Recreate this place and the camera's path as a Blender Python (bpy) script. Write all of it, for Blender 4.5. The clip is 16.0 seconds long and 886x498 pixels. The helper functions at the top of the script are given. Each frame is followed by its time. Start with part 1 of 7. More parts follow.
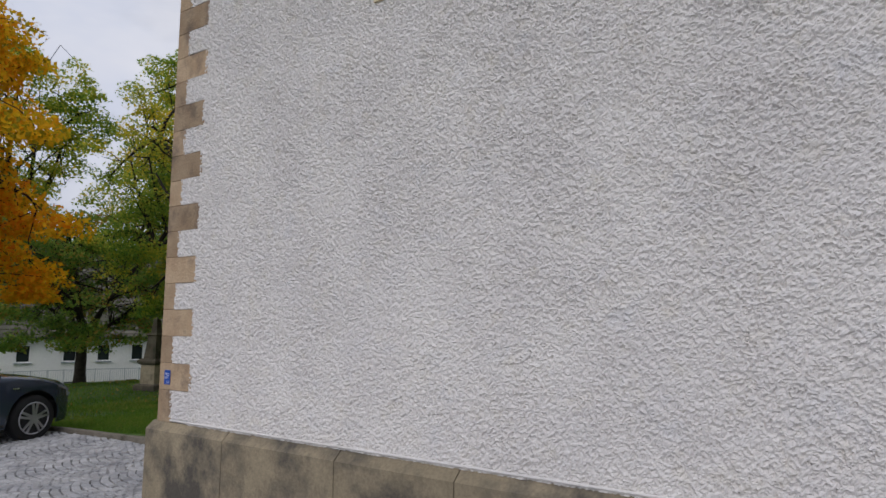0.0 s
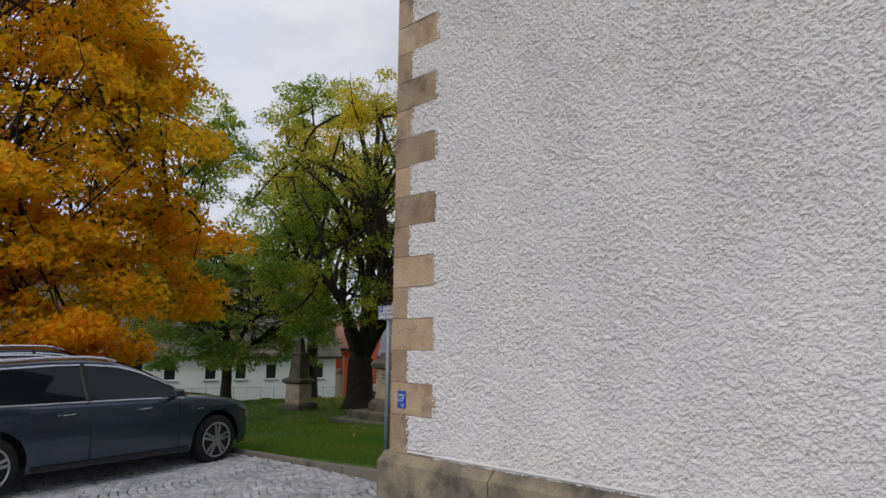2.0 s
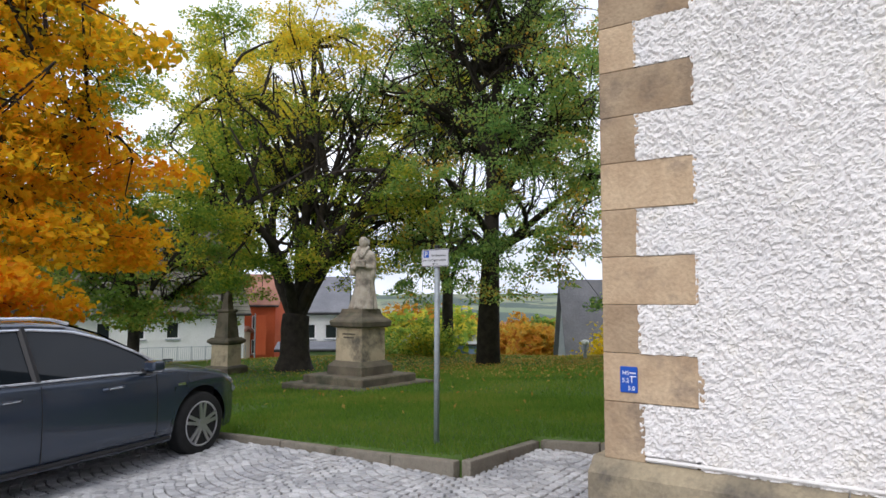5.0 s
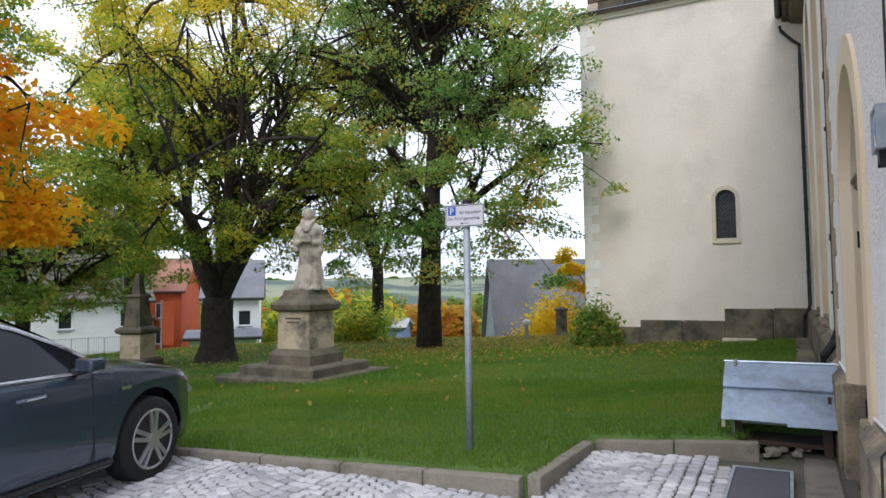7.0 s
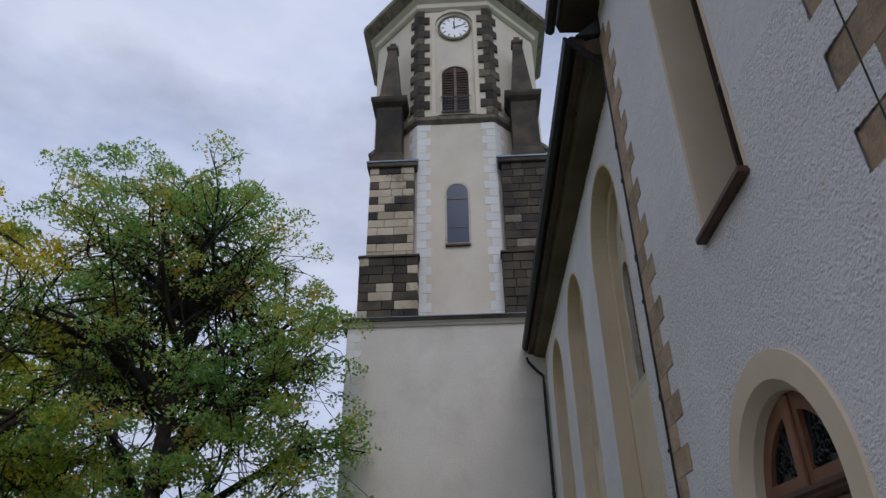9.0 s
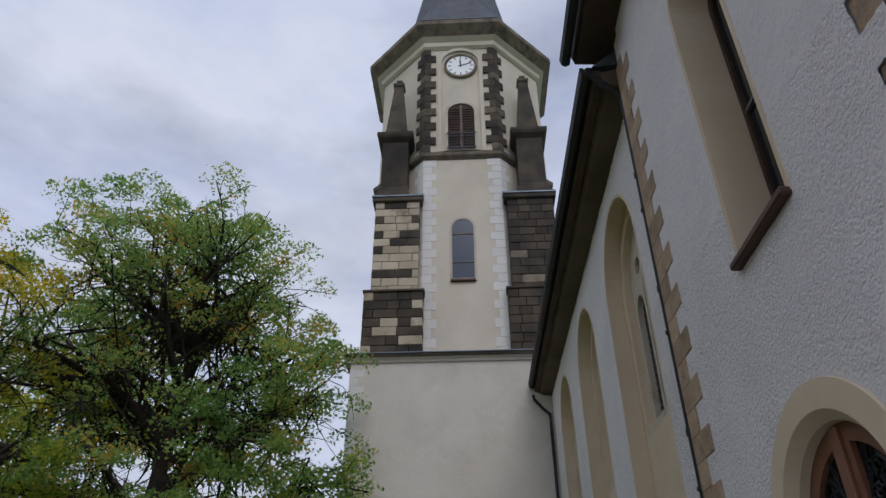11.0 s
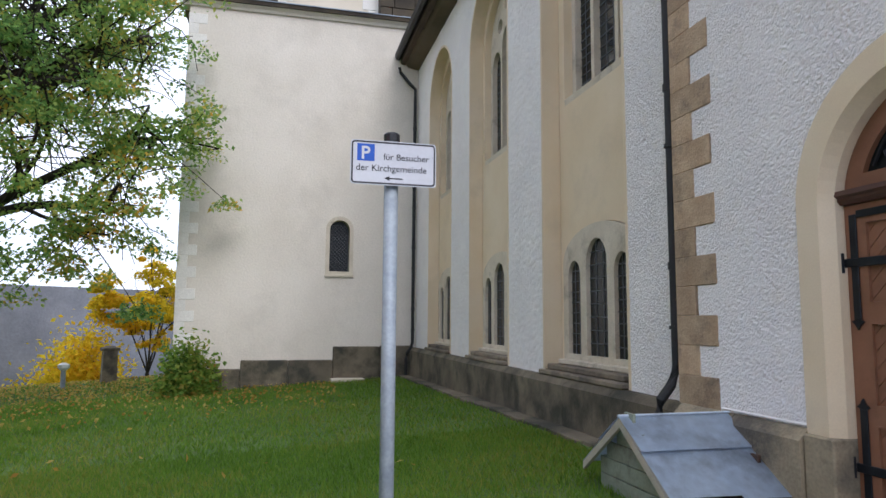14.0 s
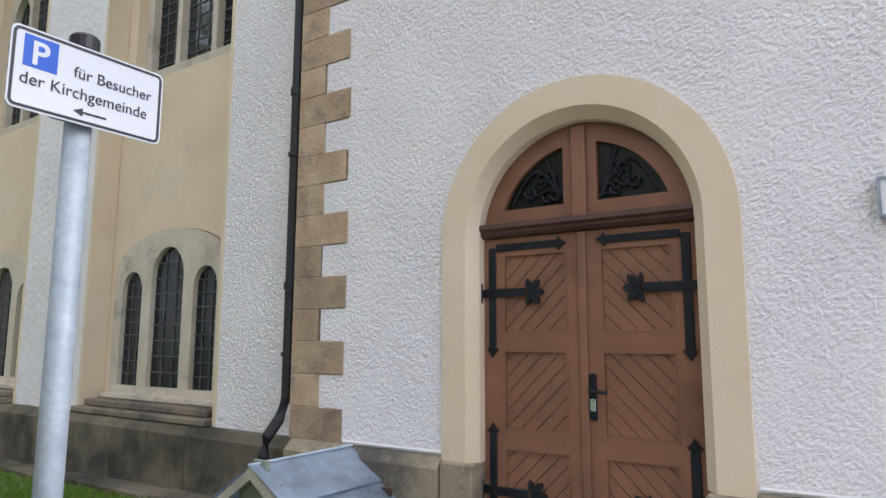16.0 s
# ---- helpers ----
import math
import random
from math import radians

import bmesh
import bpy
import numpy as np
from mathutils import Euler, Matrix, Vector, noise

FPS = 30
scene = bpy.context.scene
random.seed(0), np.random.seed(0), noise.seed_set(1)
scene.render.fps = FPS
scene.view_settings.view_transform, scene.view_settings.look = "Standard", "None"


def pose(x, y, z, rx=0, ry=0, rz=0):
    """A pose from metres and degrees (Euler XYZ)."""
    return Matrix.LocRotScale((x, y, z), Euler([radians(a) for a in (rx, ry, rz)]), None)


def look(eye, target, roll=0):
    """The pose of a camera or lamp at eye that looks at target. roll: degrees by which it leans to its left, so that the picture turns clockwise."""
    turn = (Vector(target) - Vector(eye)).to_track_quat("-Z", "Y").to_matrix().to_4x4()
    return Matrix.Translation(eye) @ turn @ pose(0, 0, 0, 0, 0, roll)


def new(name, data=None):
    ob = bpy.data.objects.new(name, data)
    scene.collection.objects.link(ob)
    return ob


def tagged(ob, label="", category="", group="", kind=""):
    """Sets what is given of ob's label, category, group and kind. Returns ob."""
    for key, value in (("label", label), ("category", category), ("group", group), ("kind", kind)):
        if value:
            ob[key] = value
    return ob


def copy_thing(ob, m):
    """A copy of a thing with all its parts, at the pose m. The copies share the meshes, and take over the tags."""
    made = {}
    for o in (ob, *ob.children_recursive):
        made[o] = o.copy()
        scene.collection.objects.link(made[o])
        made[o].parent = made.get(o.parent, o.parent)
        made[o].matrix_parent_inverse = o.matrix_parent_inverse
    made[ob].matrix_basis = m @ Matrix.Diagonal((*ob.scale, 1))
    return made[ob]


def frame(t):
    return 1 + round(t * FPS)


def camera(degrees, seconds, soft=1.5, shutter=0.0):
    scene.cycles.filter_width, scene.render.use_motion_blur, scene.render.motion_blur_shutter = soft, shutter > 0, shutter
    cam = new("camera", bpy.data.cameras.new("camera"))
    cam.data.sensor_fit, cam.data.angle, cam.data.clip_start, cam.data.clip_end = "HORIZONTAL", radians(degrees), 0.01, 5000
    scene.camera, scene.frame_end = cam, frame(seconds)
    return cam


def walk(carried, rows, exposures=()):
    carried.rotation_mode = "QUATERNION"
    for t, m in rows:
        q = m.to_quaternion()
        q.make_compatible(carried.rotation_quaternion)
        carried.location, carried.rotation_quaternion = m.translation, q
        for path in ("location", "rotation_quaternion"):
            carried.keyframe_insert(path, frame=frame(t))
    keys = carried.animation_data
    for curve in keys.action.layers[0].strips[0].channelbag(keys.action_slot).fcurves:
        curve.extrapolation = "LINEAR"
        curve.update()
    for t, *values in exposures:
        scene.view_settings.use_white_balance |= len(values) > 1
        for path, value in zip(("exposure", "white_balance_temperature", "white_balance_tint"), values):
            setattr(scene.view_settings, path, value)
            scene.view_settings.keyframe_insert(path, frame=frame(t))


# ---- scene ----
cam = camera(67.7, 16.0)
PATH = [
    (0, (3.804, 5.914, 1.757), (2.189, 4.757, 1.985), 0.5),
    (0.5, (3.759, 5.532, 1.754), (2.244, 4.249, 1.996), 0.3),
    (1, (3.713, 5.088, 1.703), (2.32, 3.672, 1.938), -2.0),
    (1.5, (3.705, 4.569, 1.66), (2.364, 3.113, 1.942), 0.4),
    (2, (3.721, 4.139, 1.673), (2.321, 2.74, 1.961), 0.6),
    (2.5, (3.716, 3.671, 1.691), (2.276, 2.307, 1.949), 1.1),
    (3, (3.775, 3.18, 1.7), (2.287, 1.85, 1.829), -1.3),
    (3.5, (3.797, 2.68, 1.665), (2.214, 1.467, 1.817), -1.0),
    (4, (3.785, 2.178, 1.663), (2.156, 1.031, 1.843), 0.8),
    (4.2, (3.752, 2.039, 1.696), (2.129, 0.882, 1.866), 0.6),
    (6.3, (3.07, 0.21, 1.533), (1.406, -0.897, 1.631), -1.3),
    (6.5, (3.001, 0.038, 1.546), (1.28, -0.972, 1.682), -0.4),
    (7, (2.833, -0.364, 1.531), (1.064, -1.29, 1.639), -0.7),
    (7.5, (2.579, -0.794, 1.554), (0.693, -1.422, 1.777), 2.1),
    (8, (2.405, -1.171, 1.62), (0.511, -1.538, 2.15), 1.4),
    (8.5, (2.223, -1.48, 1.613), (0.374, -1.729, 2.336), -0.1),
    (9, (2.129, -1.799, 1.621), (0.384, -1.886, 2.594), -0.8),
    (9.2, (2.114, -1.846, 1.61), (0.423, -1.926, 2.676), -2.9),
    (11.5, (1.781, -2.169, 1.594), (0.077, -2.25, 2.639), 1.1),
    (12, (1.586, -2.409, 1.582), (-0.24, -2.452, 2.398), -0.9),
    (12.5, (1.476, -2.593, 1.558), (-0.433, -2.656, 2.15), 0.6),
    (13, (1.164, -2.785, 1.52), (-0.784, -2.732, 1.973), -0.7),
    (13.5, (0.871, -2.998, 1.503), (-1.086, -2.752, 1.834), -0.3),
    (14, (0.562, -3.178, 1.455), (-1.369, -2.705, 1.672), 0.4),
    (14.5, (0.223, -3.346, 1.47), (-1.621, -2.61, 1.711), 2.1),
    (15, (-0.075, -3.526, 1.502), (-1.791, -2.534, 1.772), 0.4),
    (15.5, (-0.349, -3.525, 1.496), (-1.718, -2.09, 1.755), 0.2),
    (16, (-0.583, -3.516, 1.518), (-1.684, -1.869, 1.794), 0.2),
]
EXPOSURES = [
    (0, -1.0, 6350, 15), (2.5, -0.86, 6450, 14), (4.2, -0.4, 6500, 14), (6.3, 0.14, 6150, 14), (7.2, 0.1, 6150, 14), (8.0, -0.1, 6200, 14), (9.0, -1.1, 5700, 17),
    (11.5, -1.05, 5950, 16), (12.5, -0.35, 6000, 16), (13.5, 0.05, 6000, 15), (14.5, 0.15, 5850, 17), (16.0, 0.55, 6050, 15),
]
walk(cam, [(t, look(e, g, r)) for t, e, g, r in PATH], EXPOSURES)

# ---- light ----
world = bpy.data.worlds.new("world")
scene.world = world
world.use_nodes = True
wn = world.node_tree
wn.nodes.clear()


def wnode(kind, **kw):
    n = wn.nodes.new(kind)
    for k, v in kw.items():
        n.inputs[k].default_value = v
    return n


sky = wn.nodes.new("ShaderNodeTexSky")
sky.sky_type = "NISHITA"
sky.sun_disc = False
sky.sun_elevation = radians(42)
sky.sun_rotation = radians(79.1)
sky.air_density, sky.dust_density, sky.ozone_density = 1.0, 1.5, 1.0
coord = wn.nodes.new("ShaderNodeTexCoord")
mapn = wn.nodes.new("ShaderNodeMapping")
mapn.inputs["Scale"].default_value = (1.0, 1.0, 2.2)
cn = wnode("ShaderNodeTexNoise", Scale=1.7, Detail=7.0, Roughness=0.55)
ramp = wn.nodes.new("ShaderNodeValToRGB")
ramp.color_ramp.elements[0].position, ramp.color_ramp.elements[1].position = 0.30, 0.52
ramp.color_ramp.elements[0].color = (0.52, 0.52, 0.52, 1)
cn2 = wnode("ShaderNodeTexNoise", Scale=2.6, Detail=5.0, Roughness=0.6)
ramp2 = wn.nodes.new("ShaderNodeValToRGB")
ramp2.color_ramp.elements[0].color = (10.8, 12.0, 14.2, 1)
ramp2.color_ramp.elements[1].color = (14.4, 14.8, 15.4, 1)
ramp2.color_ramp.elements[0].position, ramp2.color_ramp.elements[1].position = 0.35, 0.65
mixc = wn.nodes.new("ShaderNodeMix")
mixc.data_type = "RGBA"
bgd = wnode("ShaderNodeBackground", Strength=0.10)
wout = wn.nodes.new("ShaderNodeOutputWorld")
wl = wn.links.new
wl(coord.outputs["Generated"], mapn.inputs["Vector"])
wl(mapn.outputs["Vector"], cn.inputs["Vector"])
wl(mapn.outputs["Vector"], cn2.inputs["Vector"])
wl(cn.outputs["Fac"], ramp.inputs["Fac"])
wl(cn2.outputs["Fac"], ramp2.inputs["Fac"])
wl(ramp.outputs["Color"], mixc.inputs["Factor"])
wl(sky.outputs["Color"], mixc.inputs["A"])
wl(ramp2.outputs["Color"], mixc.inputs["B"])
wl(mixc.outputs["Result"], bgd.inputs["Color"])
wl(bgd.outputs["Background"], wout.inputs["Surface"])
sun_data = bpy.data.lights.new("sun", "SUN")
sun_data.energy, sun_data.angle, sun_data.color = 1.7, radians(26), (1.0, 0.95, 0.88)
sun = new("sun", sun_data)
sun.matrix_world = look((28.5, 5.5, 27), (0, 0, 0))

# ---- materials ----


def surf(name, c1, c2, scale=3.0, rough=0.8, metal=0.0, bump=0.3, bscale=60.0, bdist=0.01, rnd=0.0,
         stain=None, sscale=1.2, slo=0.5, shi=0.7, fine=0.12, spec=0.4, coat=0.0):
    """Two tones at a large scale, fine grain, stains of their own shape, relief and variation from piece to piece."""
    m = bpy.data.materials.new(name)
    m.use_nodes = True
    nt = m.node_tree
    nd, ln = nt.nodes, nt.links.new
    b = nd["Principled BSDF"]
    b.inputs["Roughness"].default_value = rough
    b.inputs["Metallic"].default_value = metal
    b.inputs["Specular IOR Level"].default_value = spec
    b.inputs["Coat Weight"].default_value = coat
    geo = nd.new("ShaderNodeNewGeometry")
    n1 = nd.new("ShaderNodeTexNoise")
    n1.inputs["Scale"].default_value, n1.inputs["Detail"].default_value = scale, 5
    ln(geo.outputs["Position"], n1.inputs["Vector"])
    r1 = nd.new("ShaderNodeMapRange")
    r1.inputs["From Min"].default_value, r1.inputs["From Max"].default_value = 0.35, 0.65
    ln(n1.outputs["Fac"], r1.inputs["Value"])
    mx = nd.new("ShaderNodeMix")
    mx.data_type = "RGBA"
    mx.inputs["A"].default_value, mx.inputs["B"].default_value = (*c1, 1), (*c2, 1)
    ln(r1.outputs["Result"], mx.inputs["Factor"])
    col = mx.outputs["Result"]
    if stain:
        n3 = nd.new("ShaderNodeTexNoise")
        n3.inputs["Scale"].default_value, n3.inputs["Detail"].default_value, n3.inputs["Roughness"].default_value = sscale, 7, 0.65
        ln(geo.outputs["Position"], n3.inputs["Vector"])
        r3 = nd.new("ShaderNodeMapRange")
        r3.inputs["From Min"].default_value, r3.inputs["From Max"].default_value = slo, shi
        ln(n3.outputs["Fac"], r3.inputs["Value"])
        m3 = nd.new("ShaderNodeMix")
        m3.data_type = "RGBA"
        m3.inputs["B"].default_value = (*stain, 1)
        ln(r3.outputs["Result"], m3.inputs["Factor"])
        ln(col, m3.inputs["A"])
        col = m3.outputs["Result"]
    n2 = nd.new("ShaderNodeTexNoise")
    n2.inputs["Scale"].default_value, n2.inputs["Detail"].default_value = bscale, 4
    ln(geo.outputs["Position"], n2.inputs["Vector"])
    hs = nd.new("ShaderNodeHueSaturation")
    ln(col, hs.inputs["Color"])
    r2 = nd.new("ShaderNodeMapRange")
    r2.inputs["To Min"].default_value, r2.inputs["To Max"].default_value = 1 - fine * 2, 1 + fine * 2
    ln(n2.outputs["Fac"], r2.inputs["Value"])
    val = r2.outputs["Result"]
    if rnd:
        oi = nd.new("ShaderNodeObjectInfo")
        isl = nd.new("ShaderNodeNewGeometry")
        add = nd.new("ShaderNodeMath")
        add.operation = "ADD"
        ln(oi.outputs["Random"], add.inputs[0])
        ln(isl.outputs["Random Per Island"], add.inputs[1])
        fr = nd.new("ShaderNodeMath")
        fr.operation = "FRACT"
        ln(add.outputs[0], fr.inputs[0])
        rr = nd.new("ShaderNodeMapRange")
        rr.inputs["To Min"].default_value, rr.inputs["To Max"].default_value = 1 - rnd, 1 + rnd
        ln(fr.outputs[0], rr.inputs["Value"])
        mu = nd.new("ShaderNodeMath")
        mu.operation = "MULTIPLY"
        ln(val, mu.inputs[0])
        ln(rr.outputs["Result"], mu.inputs[1])
        val = mu.outputs[0]
    ln(val, hs.inputs["Value"])
    ln(hs.outputs["Color"], b.inputs["Base Color"])
    if bump:
        bp = nd.new("ShaderNodeBump")
        bp.inputs["Strength"].default_value, bp.inputs["Distance"].default_value = bump, bdist
        ln(n2.outputs["Fac"], bp.inputs["Height"])
        ln(bp.outputs["Normal"], b.inputs["Normal"])
    return m


def leafmat(name, cols, rough=0.6):
    """Leaves: colours vary leaf by leaf, and light passes through."""
    m = bpy.data.materials.new(name)
    m.use_nodes = True
    nt = m.node_tree
    nd, ln = nt.nodes, nt.links.new
    b = nd["Principled BSDF"]
    b.inputs["Roughness"].default_value = rough
    b.inputs["Specular IOR Level"].default_value = 0.25
    geo = nd.new("ShaderNodeNewGeometry")
    n1 = nd.new("ShaderNodeTexNoise")
    n1.inputs["Scale"].default_value, n1.inputs["Detail"].default_value = 0.45, 3
    ln(geo.outputs["Position"], n1.inputs["Vector"])
    ad = nd.new("ShaderNodeMath")
    ad.operation = "MULTIPLY_ADD"
    ad.inputs[1].default_value, ad.inputs[2].default_value = 0.75, -0.375
    ln(geo.outputs["Random Per Island"], ad.inputs[0])
    sc = nd.new("ShaderNodeMath")
    sc.operation = "MULTIPLY_ADD"
    sc.inputs[1].default_value, sc.inputs[2].default_value = 1.6, -0.3
    ln(n1.outputs["Fac"], sc.inputs[0])
    su = nd.new("ShaderNodeMath")
    ln(ad.outputs[0], su.inputs[0])
    ln(sc.outputs[0], su.inputs[1])
    rp = nd.new("ShaderNodeValToRGB")
    els = rp.color_ramp.elements
    for i, c in enumerate(cols):
        e = els[i] if i < 2 else els.new(0.5)
        e.color = (*c, 1)
    for i, e in enumerate(els):
        e.position = i / (len(cols) - 1)
    for i, c in enumerate(cols):
        els[i].color = (*c, 1)
    ln(su.outputs[0], rp.inputs["Fac"])
    ln(rp.outputs["Color"], b.inputs["Base Color"])
    tr = nd.new("ShaderNodeBsdfTranslucent")
    ln(rp.outputs["Color"], tr.inputs["Color"])
    ms = nd.new("ShaderNodeMixShader")
    ms.inputs["Fac"].default_value = 0.68
    ln(b.outputs["BSDF"], ms.inputs[1])
    ln(tr.outputs["BSDF"], ms.inputs[2])
    ln(ms.outputs["Shader"], nd["Material Output"].inputs["Surface"])
    return m


def plastermat(name):
    """Thrown lime plaster: grey-white with faint yellowish and bluish patches, and crusty relief at two sizes."""
    m = bpy.data.materials.new(name)
    m.use_nodes = True
    nd, ln = m.node_tree.nodes, m.node_tree.links.new
    b = nd["Principled BSDF"]
    b.inputs["Roughness"].default_value, b.inputs["Specular IOR Level"].default_value = 0.95, 0.25
    geo = nd.new("ShaderNodeNewGeometry")

    def nz(scale, detail, rough=0.6, dist=0.0):
        n = nd.new("ShaderNodeTexNoise")
        for key, v in (("Scale", scale), ("Detail", detail), ("Roughness", rough), ("Distortion", dist)):
            n.inputs[key].default_value = v
        ln(geo.outputs["Position"], n.inputs["Vector"])
        return n.outputs["Fac"]

    def rng_(sock, a, c, lo=0.0, hi=1.0):
        r = nd.new("ShaderNodeMapRange")
        for key, v in (("From Min", a), ("From Max", c), ("To Min", lo), ("To Max", hi)):
            r.inputs[key].default_value = v
        ln(sock, r.inputs["Value"])
        return r.outputs["Result"]

    def mix(fac, a, c):
        x = nd.new("ShaderNodeMix")
        x.data_type = "RGBA"
        ln(fac, x.inputs["Factor"])
        if isinstance(a, tuple):
            x.inputs["A"].default_value = (*a, 1)
        else:
            ln(a, x.inputs["A"])
        x.inputs["B"].default_value = (*c, 1)
        return x.outputs["Result"]

    col = mix(rng_(nz(1.4, 5), 0.35, 0.65), (0.745, 0.72, 0.70), (0.805, 0.78, 0.75))
    col = mix(rng_(nz(5.5, 5, 0.7), 0.54, 0.72, 0, 0.5), col, (0.72, 0.68, 0.59))
    col = mix(rng_(nz(4.1, 4, 0.7, 0.4), 0.56, 0.74, 0, 0.4), col, (0.68, 0.69, 0.72))
    ln(col, b.inputs["Base Color"])
    crust = rng_(nz(46, 5, 0.62, 0.35), 0.40, 0.62)
    grain = nz(150, 4, 0.6)
    ad = nd.new("ShaderNodeMath")
    ad.operation = "MULTIPLY_ADD"
    ad.inputs[1].default_value = 0.45
    ln(grain, ad.inputs[0])
    ln(crust, ad.inputs[2])
    bp = nd.new("ShaderNodeBump")
    bp.inputs["Strength"].default_value, bp.inputs["Distance"].default_value = 0.55, 0.004
    ln(ad.outputs[0], bp.inputs["Height"])
    ln(bp.outputs["Normal"], b.inputs["Normal"])
    return m


def glassmat(name, tint, rough=0.05):
    m = bpy.data.materials.new(name)
    m.use_nodes = True
    b = m.node_tree.nodes["Principled BSDF"]
    b.inputs["Base Color"].default_value = (*tint, 1)
    b.inputs["Roughness"].default_value = rough
    b.inputs["Specular IOR Level"].default_value = 0.3 if rough > 0.2 else 0.6
    b.inputs["IOR"].default_value = 1.5
    return m


STUCCO = plastermat("rough_stucco")
TOWERWALL = surf("tower_render", (0.64, 0.59, 0.505), (0.70, 0.65, 0.565), 0.7, 0.95, bump=0.6, bscale=22, bdist=0.012, fine=0.06, stain=(0.52, 0.48, 0.41), sscale=0.5, slo=0.52, shi=0.8)
STUCCO_FAR = surf("stucco", (0.72, 0.70, 0.68), (0.78, 0.76, 0.73), 0.7, 0.95, bump=0.7, bscale=26, bdist=0.012, fine=0.07, stain=(0.62, 0.59, 0.54), sscale=0.6, slo=0.55, shi=0.8)
YELLOW = surf("ochre_render", (0.66, 0.54, 0.36), (0.71, 0.60, 0.43), 1.2, 0.9, bump=0.15, bscale=90, bdist=0.003, fine=0.04, stain=(0.55, 0.46, 0.33), sscale=0.9, slo=0.55, shi=0.8)
CREAM = surf("cream_render", (0.62, 0.55, 0.43), (0.68, 0.61, 0.49), 0.8, 0.9, bump=0.2, bscale=40, bdist=0.005, fine=0.05, stain=(0.50, 0.46, 0.40), sscale=0.35, slo=0.52, shi=0.8)
QUOINW = surf("pale_quoin_stone", (0.70, 0.68, 0.62), (0.76, 0.74, 0.69), 1.5, 0.9, bump=0.2, bscale=40, rnd=0.05)
SAND = surf("sandstone", (0.36, 0.255, 0.16), (0.46, 0.345, 0.225), 4.0, 0.92, bump=0.7, bscale=48, bdist=0.010, rnd=0.2, stain=(0.17, 0.13, 0.10), sscale=3.2, slo=0.52, shi=0.72, fine=0.12)
SANDPALE = surf("pale_sandstone", (0.53, 0.47, 0.36), (0.60, 0.54, 0.43), 3.0, 0.9, bump=0.3, bscale=60, bdist=0.004, rnd=0.06, stain=(0.30, 0.26, 0.20), sscale=2.4, slo=0.55, shi=0.75)
DARKSTONE = surf("dark_sandstone", (0.17, 0.14, 0.105), (0.25, 0.205, 0.145), 2.6, 0.93, bump=0.4, bscale=55, bdist=0.008, rnd=0.18, stain=(0.075, 0.066, 0.058), sscale=2.0, slo=0.46, shi=0.66)
PLINTH = surf("weathered_plinth_sandstone", (0.27, 0.225, 0.15), (0.36, 0.30, 0.20), 2.2, 0.93, bump=0.45, bscale=45, bdist=0.01, rnd=0.12, stain=(0.095, 0.085, 0.07), sscale=1.6, slo=0.44, shi=0.62, fine=0.15)
PLINTH2 = surf("mossy_plinth_stone", (0.125, 0.105, 0.075), (0.19, 0.16, 0.11), 1.8, 0.93, bump=0.45, bscale=45, bdist=0.01, rnd=0.15, stain=(0.05, 0.048, 0.036), sscale=1.4, slo=0.45, shi=0.62, fine=0.15)
EAVEBROWN = surf("dark_brown_eave", (0.09, 0.07, 0.045), (0.14, 0.105, 0.07), 1.2, 0.9, bump=0.2, bscale=60, stain=(0.13, 0.105, 0.075), sscale=0.9, slo=0.5, shi=0.7)
LAMP = surf("headlight_glass", (0.30, 0.33, 0.36), (0.40, 0.43, 0.46), 6.0, 0.12, metal=0.3, bump=0)
PALEWOOD = surf("pale_weathered_wood", (0.36, 0.33, 0.26), (0.46, 0.42, 0.34), 5.0, 0.85, bump=0.3, bscale=60, rnd=0.1)
BLOCKPALE = surf("buttress_block_pale", (0.42, 0.35, 0.24), (0.50, 0.43, 0.32), 1.2, 0.92, bump=0.3, bscale=30, rnd=0.2, stain=(0.12, 0.10, 0.08), sscale=0.9, slo=0.52, shi=0.66)
BLOCKDARK = surf("buttress_block_dark", (0.036, 0.031, 0.026), (0.095, 0.075, 0.05), 1.2, 0.92, bump=0.3, bscale=30, rnd=0.35)
MONU = surf("weathered_monument_stone", (0.44, 0.37, 0.25), (0.54, 0.46, 0.32), 2.0, 0.92, bump=0.35, bscale=50, bdist=0.006, stain=(0.12, 0.11, 0.09), sscale=1.7, slo=0.48, shi=0.68)
MONUDARK = surf("blackened_monument_stone", (0.10, 0.088, 0.066), (0.18, 0.155, 0.11), 2.4, 0.93, bump=0.35, bscale=50, bdist=0.006, stain=(0.065, 0.07, 0.045), sscale=1.9, slo=0.5, shi=0.7)
STATUE = surf("statue_stone", (0.38, 0.34, 0.28), (0.50, 0.46, 0.38), 3.5, 0.9, bump=0.3, bscale=50, bdist=0.006, stain=(0.15, 0.135, 0.115), sscale=2.6, slo=0.5, shi=0.66)
SLATE = surf("slate", (0.055, 0.06, 0.075), (0.085, 0.09, 0.105), 2.0, 0.6, bump=0.2, bscale=20, rnd=0.15)
METALDARK = surf("dark_gutter_metal", (0.014, 0.015, 0.016), (0.026, 0.026, 0.026), 3.0, 0.65, metal=0.0, bump=0.08, bscale=40)
IRON = surf("blackened_iron", (0.008, 0.010, 0.014), (0.016, 0.019, 0.024), 8.0, 0.45, metal=0.3, bump=0.2, bscale=120, bdist=0.002)
